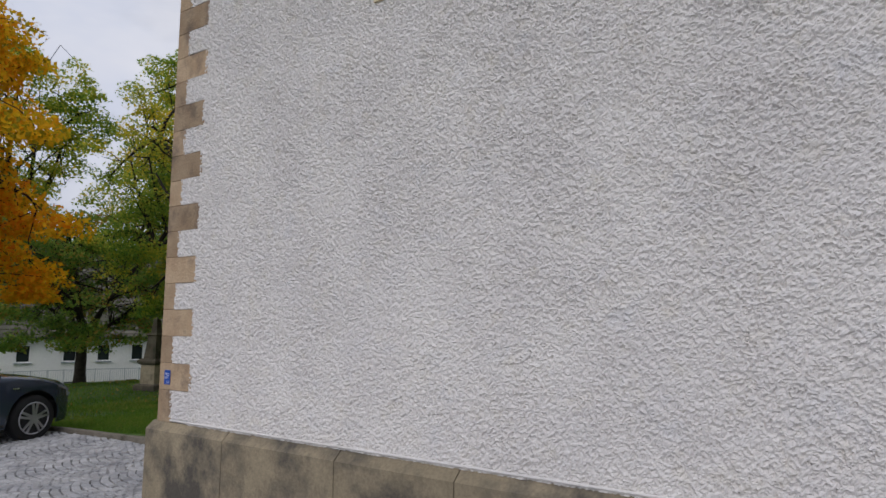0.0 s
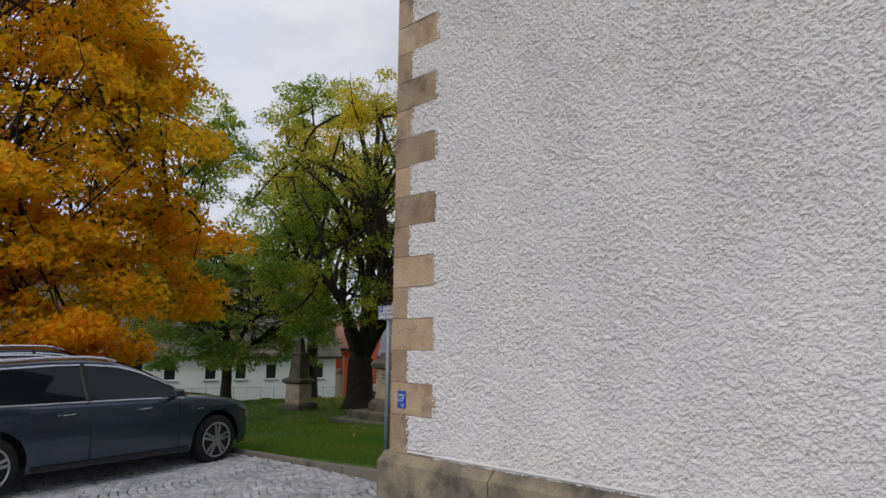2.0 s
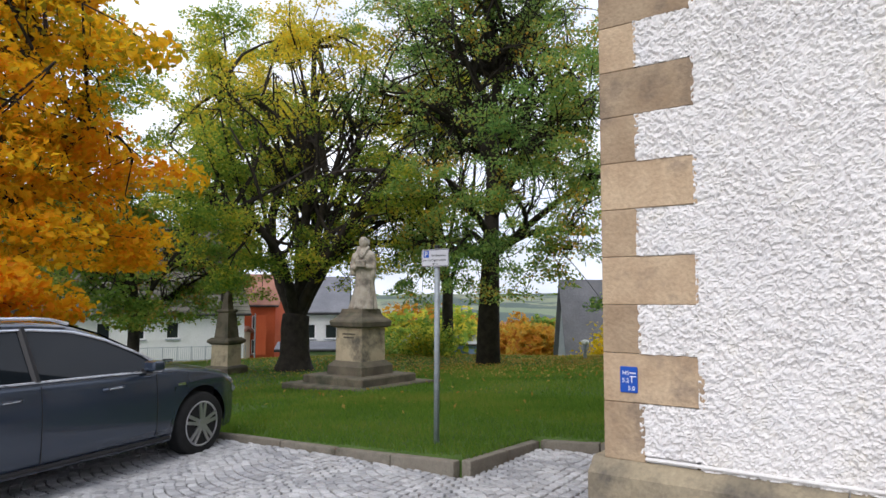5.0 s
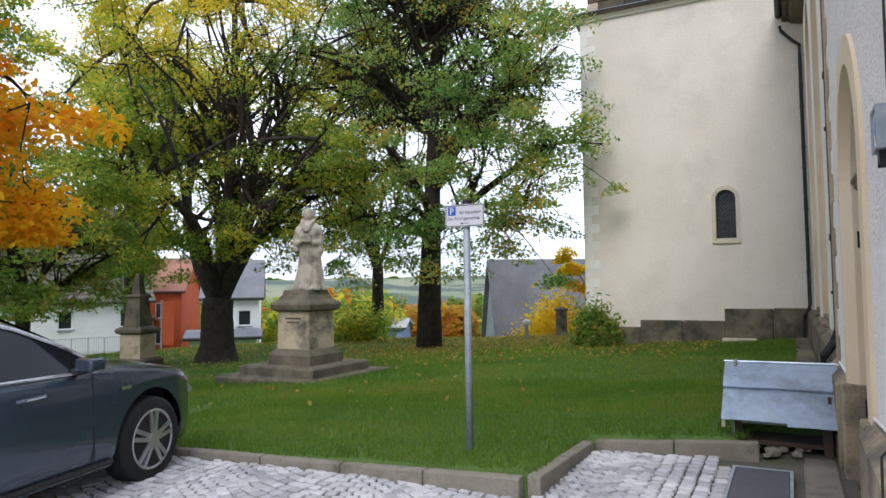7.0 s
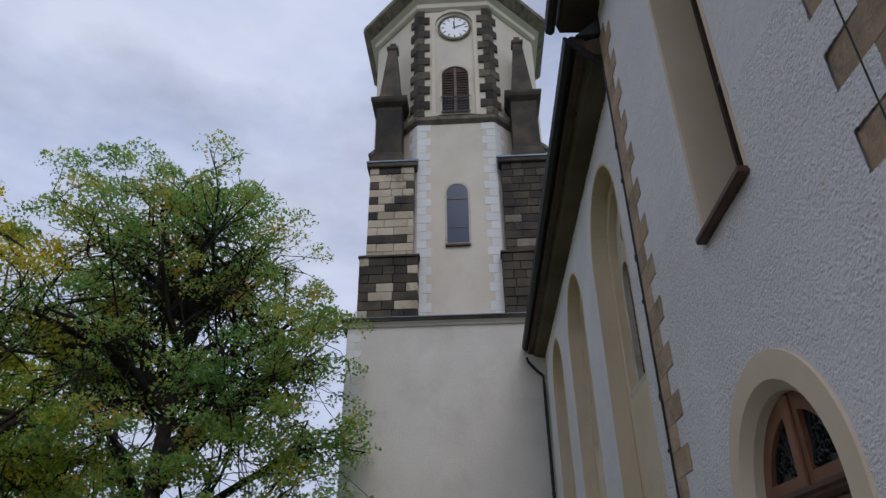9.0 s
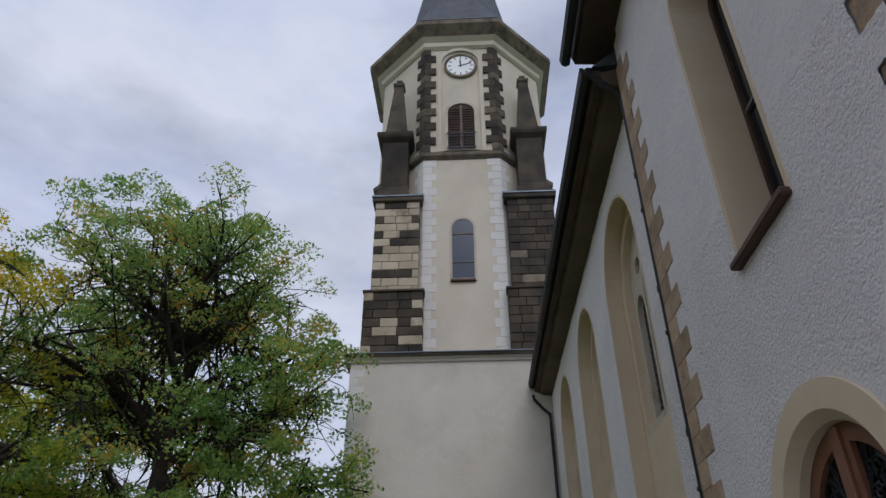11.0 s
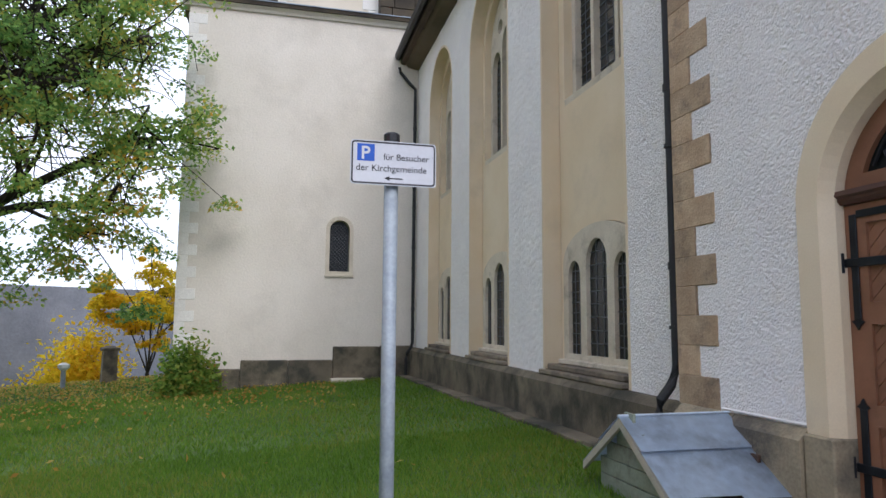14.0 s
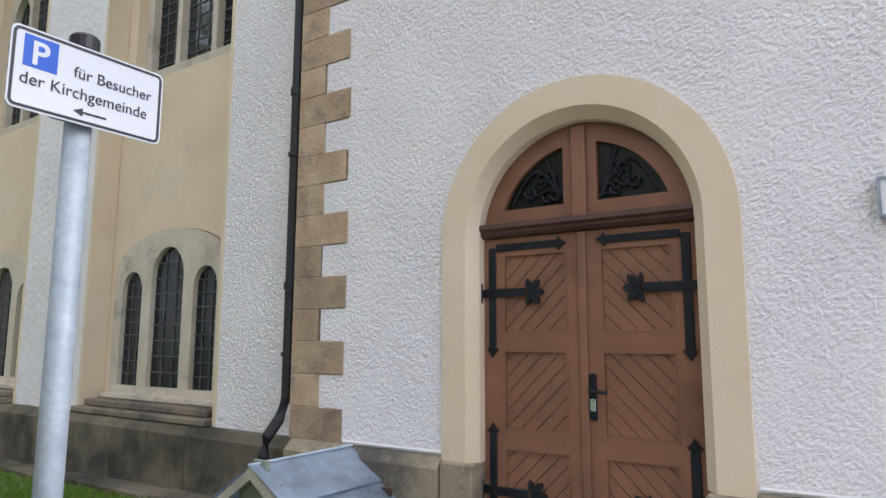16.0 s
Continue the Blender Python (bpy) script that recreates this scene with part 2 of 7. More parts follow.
ZINC = surf("sheet_zinc", (0.52, 0.61, 0.72), (0.60, 0.69, 0.79), 1.6, 0.42, metal=0.55, bump=0.1, bscale=14, bdist=0.01, stain=(0.26, 0.31, 0.38), sscale=2.2, slo=0.5, shi=0.75)
LEAD = surf("lead_flashing", (0.13, 0.16, 0.19), (0.22, 0.26, 0.30), 1.6, 0.5, metal=0.4, bump=0.15, bscale=14)
GALV = surf("galvanised_steel", (0.27, 0.31, 0.345), (0.34, 0.38, 0.41), 12.0, 0.62, metal=0.3, bump=0.05, bscale=60)
DOORWOOD = surf("brown_door_paint", (0.20, 0.093, 0.052), (0.25, 0.118, 0.066), 3.0, 0.5, bump=0.12, bscale=90, bdist=0.002, fine=0.06, stain=(0.12, 0.055, 0.032), sscale=2.5, slo=0.55, shi=0.8)
DOORDARK = surf("dark_door_trim", (0.06, 0.026, 0.018), (0.09, 0.038, 0.024), 3.0, 0.5, bump=0.1, bscale=90, bdist=0.002)
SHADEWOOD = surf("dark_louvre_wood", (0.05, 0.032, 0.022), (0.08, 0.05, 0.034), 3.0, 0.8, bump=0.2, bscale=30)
DARKGLASS = glassmat("dark_leaded_glass", (0.012, 0.014, 0.016), 0.24)
TOWERGLASS = glassmat("blue_tower_glass", (0.04, 0.055, 0.09), 0.22)
SKYGLASS = glassmat("window_glass", (0.02, 0.025, 0.03), 0.04)
LEADBAR = surf("lead_bars", (0.09, 0.095, 0.10), (0.14, 0.145, 0.15), 5.0, 0.6, metal=0.3, bump=0)
SIGNWHITE = surf("dull_white_sign_sheet", (0.50, 0.51, 0.54), (0.55, 0.56, 0.58), 5.0, 0.45, bump=0, fine=0.03, stain=(0.42, 0.42, 0.42), sscale=9.0, slo=0.6, shi=0.8)
WHITE = surf("white_enamel", (0.80, 0.81, 0.82), (0.84, 0.84, 0.84), 3.0, 0.35, bump=0, fine=0.02)
BLACK = surf("black_paint", (0.012, 0.012, 0.014), (0.018, 0.018, 0.02), 4.0, 0.4, bump=0, fine=0.03)
BLUE = surf("blue_enamel", (0.006, 0.065, 0.36), (0.008, 0.075, 0.40), 4.0, 0.35, bump=0, fine=0.03)
COBBLE = surf("granite_setts", (0.33, 0.335, 0.35), (0.47, 0.47, 0.475), 2.0, 0.7, bump=0.5, bscale=90, bdist=0.006, rnd=0.22, fine=0.16)
JOINT = surf("dark_joint_sand", (0.075, 0.07, 0.058), (0.11, 0.10, 0.08), 3.0, 0.95, bump=0.5, bscale=80, stain=(0.05, 0.07, 0.02), sscale=1.5, slo=0.55, shi=0.7)
KERB = surf("granite_kerb", (0.16, 0.142, 0.112), (0.24, 0.218, 0.178), 3.0, 0.85, bump=0.4, bscale=60, bdist=0.006, rnd=0.12, stain=(0.075, 0.07, 0.05), sscale=3.0, slo=0.5, shi=0.7)
LAWN = surf("lawn_soil", (0.06, 0.12, 0.02), (0.09, 0.155, 0.03), 1.3, 0.95, bump=0.8, bscale=70, bdist=0.03, stain=(0.12, 0.11, 0.03), sscale=0.5, slo=0.55, shi=0.75, fine=0.2)
BARK = surf("dark_bark", (0.022, 0.018, 0.014), (0.045, 0.037, 0.028), 5.0, 0.95, bump=0.8, bscale=22, bdist=0.03)
CARPAINT = surf("dark_grey_car_paint", (0.036, 0.050, 0.078), (0.040, 0.056, 0.086), 1.0, 0.25, metal=0.35, bump=0, fine=0.01, coat=1.0)
TYRE = surf("tyre_rubber", (0.012, 0.012, 0.012), (0.02, 0.02, 0.02), 8.0, 0.85, bump=0.2, bscale=80)
RIM = surf("alloy_rim", (0.42, 0.42, 0.44), (0.50, 0.50, 0.52), 6.0, 0.35, metal=0.8, bump=0)
CHROME = surf("bright_trim", (0.72, 0.73, 0.75), (0.76, 0.77, 0.79), 6.0, 0.2, metal=0.9, bump=0)
CARGLASS = glassmat("car_glass", (0.010, 0.013, 0.016), 0.02)
CARGLASS.node_tree.nodes["Principled BSDF"].inputs["Specular IOR Level"].default_value = 0.3
L_GREEN = leafmat("ash_leaves", [(0.112, 0.235, 0.067), (0.213, 0.370, 0.101), (0.314, 0.470, 0.123), (0.448, 0.515, 0.123), (0.829, 0.448, 0.056)])
L_OLIVE = leafmat("lime_leaves", [(0.120, 0.228, 0.042), (0.216, 0.348, 0.054), (0.348, 0.456, 0.066), (0.552, 0.540, 0.072), (0.840, 0.648, 0.072)])
L_ORANGE = leafmat("maple_leaves", [(0.36, 0.33, 0.02), (0.80, 0.54, 0.02), (0.90, 0.56, 0.02), (0.90, 0.47, 0.018), (0.85, 0.33, 0.014)])
L_DARK = leafmat("dark_leaves", [(0.108, 0.204, 0.042), (0.192, 0.324, 0.060), (0.300, 0.396, 0.072), (0.504, 0.240, 0.060)])
L_GOLD = leafmat("golden_lime_leaves", [(0.264, 0.352, 0.055), (0.528, 0.517, 0.061), (0.814, 0.638, 0.055), (0.900, 0.616, 0.044)])
L_YELLOW = leafmat("yellow_leaves", [(0.45, 0.38, 0.02), (0.75, 0.56, 0.02), (0.88, 0.66, 0.03), (0.80, 0.48, 0.02)])
L_FALLEN = leafmat("fallen_leaves", [(0.30, 0.15, 0.03), (0.46, 0.29, 0.06), (0.55, 0.44, 0.12), (0.40, 0.22, 0.04)])
L_RUST = leafmat("rust_leaves", [(0.40, 0.16, 0.03), (0.58, 0.28, 0.04), (0.62, 0.38, 0.05), (0.34, 0.30, 0.06)])
GRASS = leafmat("grass_blades", [(0.085, 0.185, 0.021), (0.133, 0.254, 0.029), (0.180, 0.300, 0.040), (0.301, 0.300, 0.058)])

# ---- building helpers ----


def bm_mesh(name, bm, smooth=False):
    me = bpy.data.meshes.new(name)
    bmesh.ops.recalc_face_normals(bm, faces=bm.faces)
    bm.to_mesh(me)
    bm.free()
    if smooth:
        for p in me.polygons:
            p.use_smooth = True
    return me


def part(name, bm, material, parent=None, label="", smooth=False):
    me = bm if isinstance(bm, bpy.types.Mesh) else bm_mesh(name, bm, smooth)
    if material and not me.materials:
        me.materials.append(material)
    ob = new(name, me)
    if parent is not None:
        ob.parent = parent
    if label:
        tagged(ob, label)
    return ob


def thing(name, label, category, at=(0, 0, 0), turn=0, group="", kind=""):
    ob = new(name)
    ob.empty_display_size = 0.1
    ob.matrix_basis = pose(*at, 0, 0, turn)
    return tagged(ob, label, category, group, kind)


def box(x0, x1, y0, y1, z0, z1, bevel=0.0, bm=None, seg=1):
    own = bm is None
    b = bmesh.new() if own else bm
    r = bmesh.ops.create_cube(b, size=1.0)
    bmesh.ops.scale(b, vec=(abs(x1 - x0), abs(y1 - y0), abs(z1 - z0)), verts=r["verts"])
    bmesh.ops.translate(b, vec=((x0 + x1) / 2, (y0 + y1) / 2, (z0 + z1) / 2), verts=r["verts"])
    if bevel:
        ed = list({e for v in r["verts"] for e in v.link_edges})
        bmesh.ops.bevel(b, geom=ed, offset=bevel, segments=seg, affect="EDGES", profile=0.6)
    return b


def prism(points, axis, a, b, bm=None, bevel=0.0):
    """A closed outline in the plane across axis, extruded from a to b. Points are the other two coordinates in order."""
    bm = bm or bmesh.new()

    def put(p, q):
        return {"x": (q, p[0], p[1]), "y": (p[0], q, p[1]), "z": (p[0], p[1], q)}[axis]
    v0 = [bm.verts.new(put(p, a)) for p in points]
    v1 = [bm.verts.new(put(p, b)) for p in points]
    n = len(points)
    f = [bm.faces.new(v0), bm.faces.new(v1[::-1])]
    for i in range(n):
        f.append(bm.faces.new((v0[i], v0[(i + 1) % n], v1[(i + 1) % n], v1[i])))
    if bevel:
        ed = [e for e in f[0].edges] + [e for e in f[1].edges]
        bmesh.ops.bevel(bm, geom=ed, offset=bevel, segments=1, affect="EDGES")
    return bm


def arch(cx, half, z0, spring, rise=None, n=20):
    """Outline of an arched opening: counter-clockwise from its lower left."""
    rise = half if rise is None else rise
    pts = [(cx - half, z0), (cx + half, z0)]
    for i in range(n + 1):
        a = math.pi * i / n
        pts.append((cx + half * math.cos(a), spring + rise * math.sin(a)))
    return pts


def pierced(outer, holes, axis, a, b):
    """A slab with holes through it."""
    bm = bmesh.new()

    def put(p, q):
        return {"x": (q, p[0], p[1]), "y": (p[0], q, p[1]), "z": (p[0], p[1], q)}[axis]
    loops = []
    for loop in [outer] + holes:
        vs = [bm.verts.new(put(p, a)) for p in loop]
        loops.append(vs)
        for i in range(len(vs)):
            bm.edges.new((vs[i], vs[(i + 1) % len(vs)]))
    bmesh.ops.triangle_fill(bm, use_beauty=True, use_dissolve=False, edges=bm.edges[:])
    front = bm.faces[:]
    vmap = {}
    for v in bm.verts[:]:
        co = v.co.copy()
        co["xyz".index(axis)] = b
        vmap[v] = bm.verts.new(co)
    for f in front:
        bm.faces.new([vmap[v] for v in reversed(f.verts)])
    for vs in loops:
        for i in range(len(vs)):
            p, q = vs[i], vs[(i + 1) % len(vs)]
            bm.faces.new((p, q, vmap[q], vmap[p]))
    return bm


def ring(outer, inner, axis, a, b):
    """A frame between two outlines with the same number of points."""
    bm = bmesh.new()

    def put(p, q):
        return {"x": (q, p[0], p[1]), "y": (p[0], q, p[1]), "z": (p[0], p[1], q)}[axis]
    rows = [[bm.verts.new(put(p, q)) for p in loop] for loop, q in ((outer, a), (inner, a), (inner, b), (outer, b))]
    n = len(outer)
    for k in range(4):
        r, s = rows[k], rows[(k + 1) % 4]
        for i in range(n):
            bm.faces.new((r[i], r[(i + 1) % n], s[(i + 1) % n], s[i]))
    return bm


def tube(points, radius, seg=10, bm=None, cap=True):
    """A round pipe along points; radius may be one number or one for each point."""
    bm = bm or bmesh.new()
    pts = [Vector(p) for p in points]
    rad = radius if isinstance(radius, (list, tuple)) else [radius] * len(pts)
    rows, up = [], Vector((0, 0, 1))
    for i, p in enumerate(pts):
        d = (pts[min(i + 1, len(pts) - 1)] - pts[max(i - 1, 0)]).normalized()
        u = d.cross(up if abs(d.z) < 0.95 else Vector((1, 0, 0))).normalized()
        v = d.cross(u).normalized()
        rows.append([bm.verts.new(p + (u * math.cos(a) + v * math.sin(a)) * rad[i]) for a in (2 * math.pi * k / seg for k in range(seg))])
    for r, s in zip(rows, rows[1:]):
        for k in range(seg):
            bm.faces.new((r[k], r[(k + 1) % seg], s[(k + 1) % seg], s[k]))
    if cap:
        bm.faces.new(rows[0][::-1])
        bm.faces.new(rows[-1])
    return bm


def lathe(profile, seg=24, bm=None, at=(0, 0, 0), flat=False):
    """A turned shape from (radius, z) pairs; seg = 4 and flat turns it into a square one."""
    bm = bm or bmesh.new()
    off = math.pi / seg if flat else 0
    k0 = 1 / math.cos(math.pi / seg) if flat else 1
    rows = [[bm.verts.new((at[0] + r * k0 * math.cos(off + 2 * math.pi * k / seg), at[1] + r * k0 * math.sin(off + 2 * math.pi * k / seg), at[2] + z)) for k in range(seg)] for r, z in profile]
    for r, s in zip(rows, rows[1:]):
        for k in range(seg):
            bm.faces.new((r[k], r[(k + 1) % seg], s[(k + 1) % seg], s[k]))
    bm.faces.new(rows[0][::-1])
    bm.faces.new(rows[-1])
    return bm


def vnoise(u, v, seed):
    """Smooth value noise on arrays."""
    i, j = np.floor(u).astype(int), np.floor(v).astype(int)
    f, g = u - i, v - j
    f, g = f * f * (3 - 2 * f), g * g * (3 - 2 * g)

    def h(a, b):
        n = (a * 374761393 + b * 668265263 + seed * 974634777) & 0x7FFFFFFF
        n = ((n ^ (n >> 13)) * 1274126177) & 0x7FFFFFFF
        return ((n ^ (n >> 16)) & 0xFFFF) / 65535.0
    return (h(i, j) * (1 - f) + h(i + 1, j) * f) * (1 - g) + (h(i, j + 1) * (1 - f) + h(i + 1, j + 1) * f) * g


def quick(name, verts, faces, smooth=True):
    """A mesh from numpy arrays of vertices and equal-sided faces."""
    me = bpy.data.meshes.new(name)
    k = faces.shape[1]
    me.vertices.add(len(verts))
    me.vertices.foreach_set("co", np.asarray(verts, dtype=np.float32).ravel())
    me.loops.add(len(faces) * k)
    me.loops.foreach_set("vertex_index", faces.ravel().astype(np.int32))
    me.polygons.add(len(faces))
    me.polygons.foreach_set("loop_start", np.arange(0, len(faces) * k, k, dtype=np.int32))
    me.polygons.foreach_set("use_smooth", np.full(len(faces), smooth))
    me.update(calc_edges=True)
    me.validate()
    return me


def roughcast(axis, at, sign, u0, u1, z0, z1, step, amp, cut, seed):
    """A thrown plaster coat with real relief on a wall across axis; cut(u, z) says where there is none."""
    us, zs = np.arange(u0, u1 + step / 2, step), np.arange(z0, z1 + step / 2, step)
    U, Z = np.meshgrid(us, zs)
    wu, wz = U + 0.010 * vnoise(U * 31, Z * 31, seed + 5), Z + 0.010 * vnoise(U * 23, Z * 23, seed + 6)
    fin = 1.3 if step < 0.012 else 1.0
    wu, wz = wu * fin, wz * fin
    n1, n2, n3 = vnoise(wu * 37 + wz * 9, wz * 37 - wu * 9, seed + 1), vnoise(wu * 60 - wz * 25 + 3.3, wz * 60 + wu * 25, seed + 3), vnoise(wu * 110, wz * 110, seed + 4)
    ridge = 1 - np.abs(2 * vnoise(wu * 17 + wz * 7, wz * 17 - wu * 7, seed + 8) - 1)
    c = vnoise(wu * 3.1, wz * 3.1, seed + 2)
    raw = 0.30 * n1 + 0.42 * n2 + 0.22 * n3 + 0.06 * ridge
    hgt = np.clip((raw - 0.36) * 4.2, 0, 1)
    d = 0.003 + amp * (0.7 + 0.5 * c) * (0.68 * hgt + 0.34 * n3) + amp * 0.16 * np.random.default_rng(seed).random(U.shape)
    P = at + sign * d
    jit = 0.6 * step
    U, Z = U + jit * (vnoise(U / step * 0.83, Z / step * 0.83, seed + 31) - 0.5), Z + jit * (vnoise(U / step * 0.83, Z / step * 0.83, seed + 32) - 0.5)
    V = np.stack([P, U, Z] if axis == "x" else [U, P, Z], -1).reshape(-1, 3)
    nz, nu = U.shape
    idx = np.arange(nz * nu).reshape(nz, nu)
    F = np.stack([idx[:-1, :-1], idx[:-1, 1:], idx[1:, 1:], idx[1:, :-1]], -1).reshape(-1, 4)
    UC, ZC = np.meshgrid(us[:-1] + step / 2, zs[:-1] + step / 2)
    F = F[~cut(UC.ravel(), ZC.ravel())]
    if (axis == "x") != (sign > 0):
        F = F[:, ::-1]
    return quick("plaster", V, F, step > 0.012)


def in_arch(u, z, cx, half, z0, spring, rise=None):
    rise = half if rise is None else rise
    return (np.abs(u - cx) < half) & (z > z0) & ((z < spring) | (((u - cx) / half) ** 2 + ((z - spring) / rise) ** 2 < 1))


def ground_z(x, y):
    """The lawn's height: it falls away from the church."""
    g = 0.372 + 0.018 * x + 0.0615 * y
    far = max(0.0, math.hypot(x + 8, y + 6) - 16)
    return max(g, -0.75) - 0.10 * far if far < 60 else max(g, -0.75) - 6.0 - 0.03 * (far - 60)


def paving_z(x, y):
    return 0.05 + 0.018 * max(-8, min(8, y)) + max(0.0, 0.4 - x) * 0.03

# ---- ground ----
KERBLINE = [(-1.00, -9.6), (-1.25, -7.0), (-1.47, -5.2), (-1.57, -3.6), (-1.50, -1.98), (-2.82, -1.94), (-2.95, -0.88)]


def side_of_kerb(x, y):
    """True on the lawn."""
    if y < -1.98:
        for (xa, ya), (xb, yb) in zip(KERBLINE[:4], KERBLINE[1:5]):
            if y <= yb:
                return x < xa + (xb - xa) * (y - ya) / (yb - ya)
    if y < -0.70:
        return x < -2.82 - 0.125 * (y + 1.94)
    return x < -3.5


def sheet():
    """One sheet of ground out to the horizon: lawn, sunk a little under the paving."""
    bm = bmesh.new()
    rows = [-900, -400, -200, -120, -80, -60, -45, -36] + [-30 + i for i in range(0, 20)] + [-10 + 0.2 * i for i in range(0, 40)] + [-2.02, -1.96] + [-1.8 + 0.2 * i for i in range(0, 10)] + [3, 6, 10, 16, 30, 80, 300, 900]
    cols = [-900, -400, -200, -120, -80, -60, -45, -36] + [-30 + i for i in range(0, 26)] + [-4.2 + 0.1 * i for i in range(0, 43)] + [3, 6, 10, 16, 30, 80, 300, 900]
    grid = {}
    for i, x in enumerate(cols):
        for j, y in enumerate(rows):
            z = ground_z(x, y) if (x < -1 or y < -9) else -0.3
            if x >= -1 and y >= -9:
                z = -0.3
            grid[i, j] = bm.verts.new((x, y, z - (0.0 if side_of_kerb(x, y) else 0.35)))
    for i in range(len(cols) - 1):
        for j in range(len(rows) - 1):
            bm.faces.new((grid[i, j], grid[i + 1, j], grid[i + 1, j + 1], grid[i, j + 1]))
    return bm


ground = tagged(part("ground", sheet(), LAWN, smooth=True), "lawn and open land falling away to the valley", "ground", kind="structure")


def paving_bed():
    bm = bmesh.new()
    xs = [-3.6 + 0.4 * i for i in range(60)]
    ys = [-16 + 0.5 * i for i in range(80)]
    g = {(i, j): bm.verts.new((x, y, paving_z(x, y) - 0.020)) for i, x in enumerate(xs) for j, y in enumerate(ys)}
    for i in range(len(xs) - 1):
        for j in range(len(ys) - 1):
            cx, cy = xs[i] + 0.2, ys[j] + 0.25
            if cx < 0.2 and cy > 0.2:
                continue
            if side_of_kerb(cx + 0.25, cy) and side_of_kerb(cx - 0.25, cy):
                continue
            bm.faces.new((g[i, j], g[i + 1, j], g[i + 1, j + 1], g[i, j + 1]))
    return bm


pavement = tagged(part("pavement", paving_bed(), JOINT), "grey granite sett paving laid in arcs with dark sandy joints", "paving", kind="structure")

# ---- annex: two walls with the corner and the door ----
AX, AY = 0.20, 0.07                      # the outer corner


def skew(bm_or_me):
    """The front wall swings back a little towards the corner."""
    vs = bm_or_me.vertices if isinstance(bm_or_me, bpy.types.Mesh) else bm_or_me.verts
    for v in vs:
        if v.co.x > -1.14:
            v.co.y += 0.06 * (v.co.x + 1.14) / 1.34
    return bm_or_me


DX, DZ = -2.037, 2.16          # door: centre, springing
annex = thing("wall_annex", "white rough-plastered church annex with sandstone plinth and corner stones", "wall", kind="structure")
arch_hole = arch(DX, 0.76, -0.3, DZ)
win_b = arch(-1.92, 0.455, 4.14, 6.9)
win_a = [(2.80, 4.36), (4.10, 4.36), (4.10, 7.0), (2.80, 7.0)]
part("wall_front", skew(pierced([(-4.27, -0.4), (AX - 0.012, -0.4), (AX - 0.012, 9.4), (-4.27, 9.4)], [arch_hole, win_b], "y", 0.03, 0.45)), STUCCO_FAR, annex)
part("wall_side", pierced([(0.55, -0.4), (16, -0.4), (16, 9.4), (0.55, 9.4)], [win_a], "x", AX - 0.012, AX - 0.45), STUCCO_FAR, annex)
part("wall_back", box(-4.27, -3.8, 0.455, 16, -0.4, 9.4), STUCCO_FAR, annex)
part("wall_far", box(-3.79, AX - 0.46, 15.6, 16, -0.4, 9.4), STUCCO_FAR, annex)
part("wall_return", box(-4.27, -3.82, 0.02, 0.449, 9.402, 9.6), STUCCO_FAR, annex)


def cut_a(u, z):
    course = np.floor((z - 0.885) / 0.248)
    long = (course % 2) == 1
    return (u - AY < np.where(long, 0.46, 0.17)) | ((u > 2.62) & (u < 4.28) & (z > 4.19)) | (z < 0.84)


def cut_b(u, z):
    course = np.floor((z - 0.812) / 0.2338)
    long = (course % 2) == 0
    q = u < np.where(long, -3.77, -4.0)
    course2 = np.floor((z - 0.885) / 0.248)
    q2 = u - AX > np.where((course2 % 2) == 1, -0.33, -0.65)
    return q | q2 | in_arch(u, z, DX, 0.876, 0, 2.166) | in_arch(u, z, -1.92, 0.485, 4.10, 6.9) | (z < 0.80)


part("plaster_side", roughcast("x", AX - 0.010, 1, 0.18, 6.0, 0.835, 5.1, 0.0078, 0.020, cut_a, 3), STUCCO, annex)
part("plaster_front", skew(roughcast("y", 0.010, -1, -4.25, 0.15, 0.80, 4.7, 0.0085, 0.0068, cut_b, 9)), STUCCO, annex)
part("plaster_front", skew(roughcast("y", 0.010, -1, -4.25, 0.15, 4.69, 9.3, 0.017, 0.0068, cut_b, 9)), STUCCO, annex)

# ---- annex details ----


def quoin(parent, x0, x1, y0, y1, z0, z1):
    return part("corner_stone", box(x0, x1, y0, y1, z0 + 0.001, z1 - 0.001, 0.004), SAND, parent)


for i in range(32):
    z0 = 0.885 + 0.248 * i if i else 0.842
    z1 = 0.885 + 0.248 * (i + 1)
    lng = i % 2 == 1
    ya = random.uniform(0.465, 0.495) if lng else random.uniform(0.17, 0.20)
    xb = -0.34 if lng else -0.66
    # one stone turns the corner: its face on each wall
    quoin(annex, AX + xb, AX + 0.004, AY - 0.018, AY + ya, z0, z1)
for i in range(32):
    z0 = 0.812 + 0.2338 * i
    lng = i % 2 == 0
    xa = random.uniform(-3.79, -3.75) if lng else random.uniform(-4.03, -3.99)
    quoin(annex, -4.285, xa, -0.006, 0.44, z0, z0 + 0.2338)


def plinth_stone(parent, a0, a1, axis, face, back, z0, z1, mat=DARKSTONE):
    """A plinth block with a sloped upper edge."""
    s = 1 if face > back else -1
    out = [(back, z0), (face, z0), (face, z1 - 0.07), (face - s * 0.075, z1), (back, z1)]
    bm = bmesh.new()
    if axis == "y":
        prism([(p[0], p[1]) for p in out], "y", a0 + 0.004, a1 - 0.004, bm)
    else:
        prism([(p[0], p[1]) for p in out], "x", a0 + 0.004, a1 - 0.004, bm)
    ob = part("plinth_stone", bm, mat, parent)
    return ob


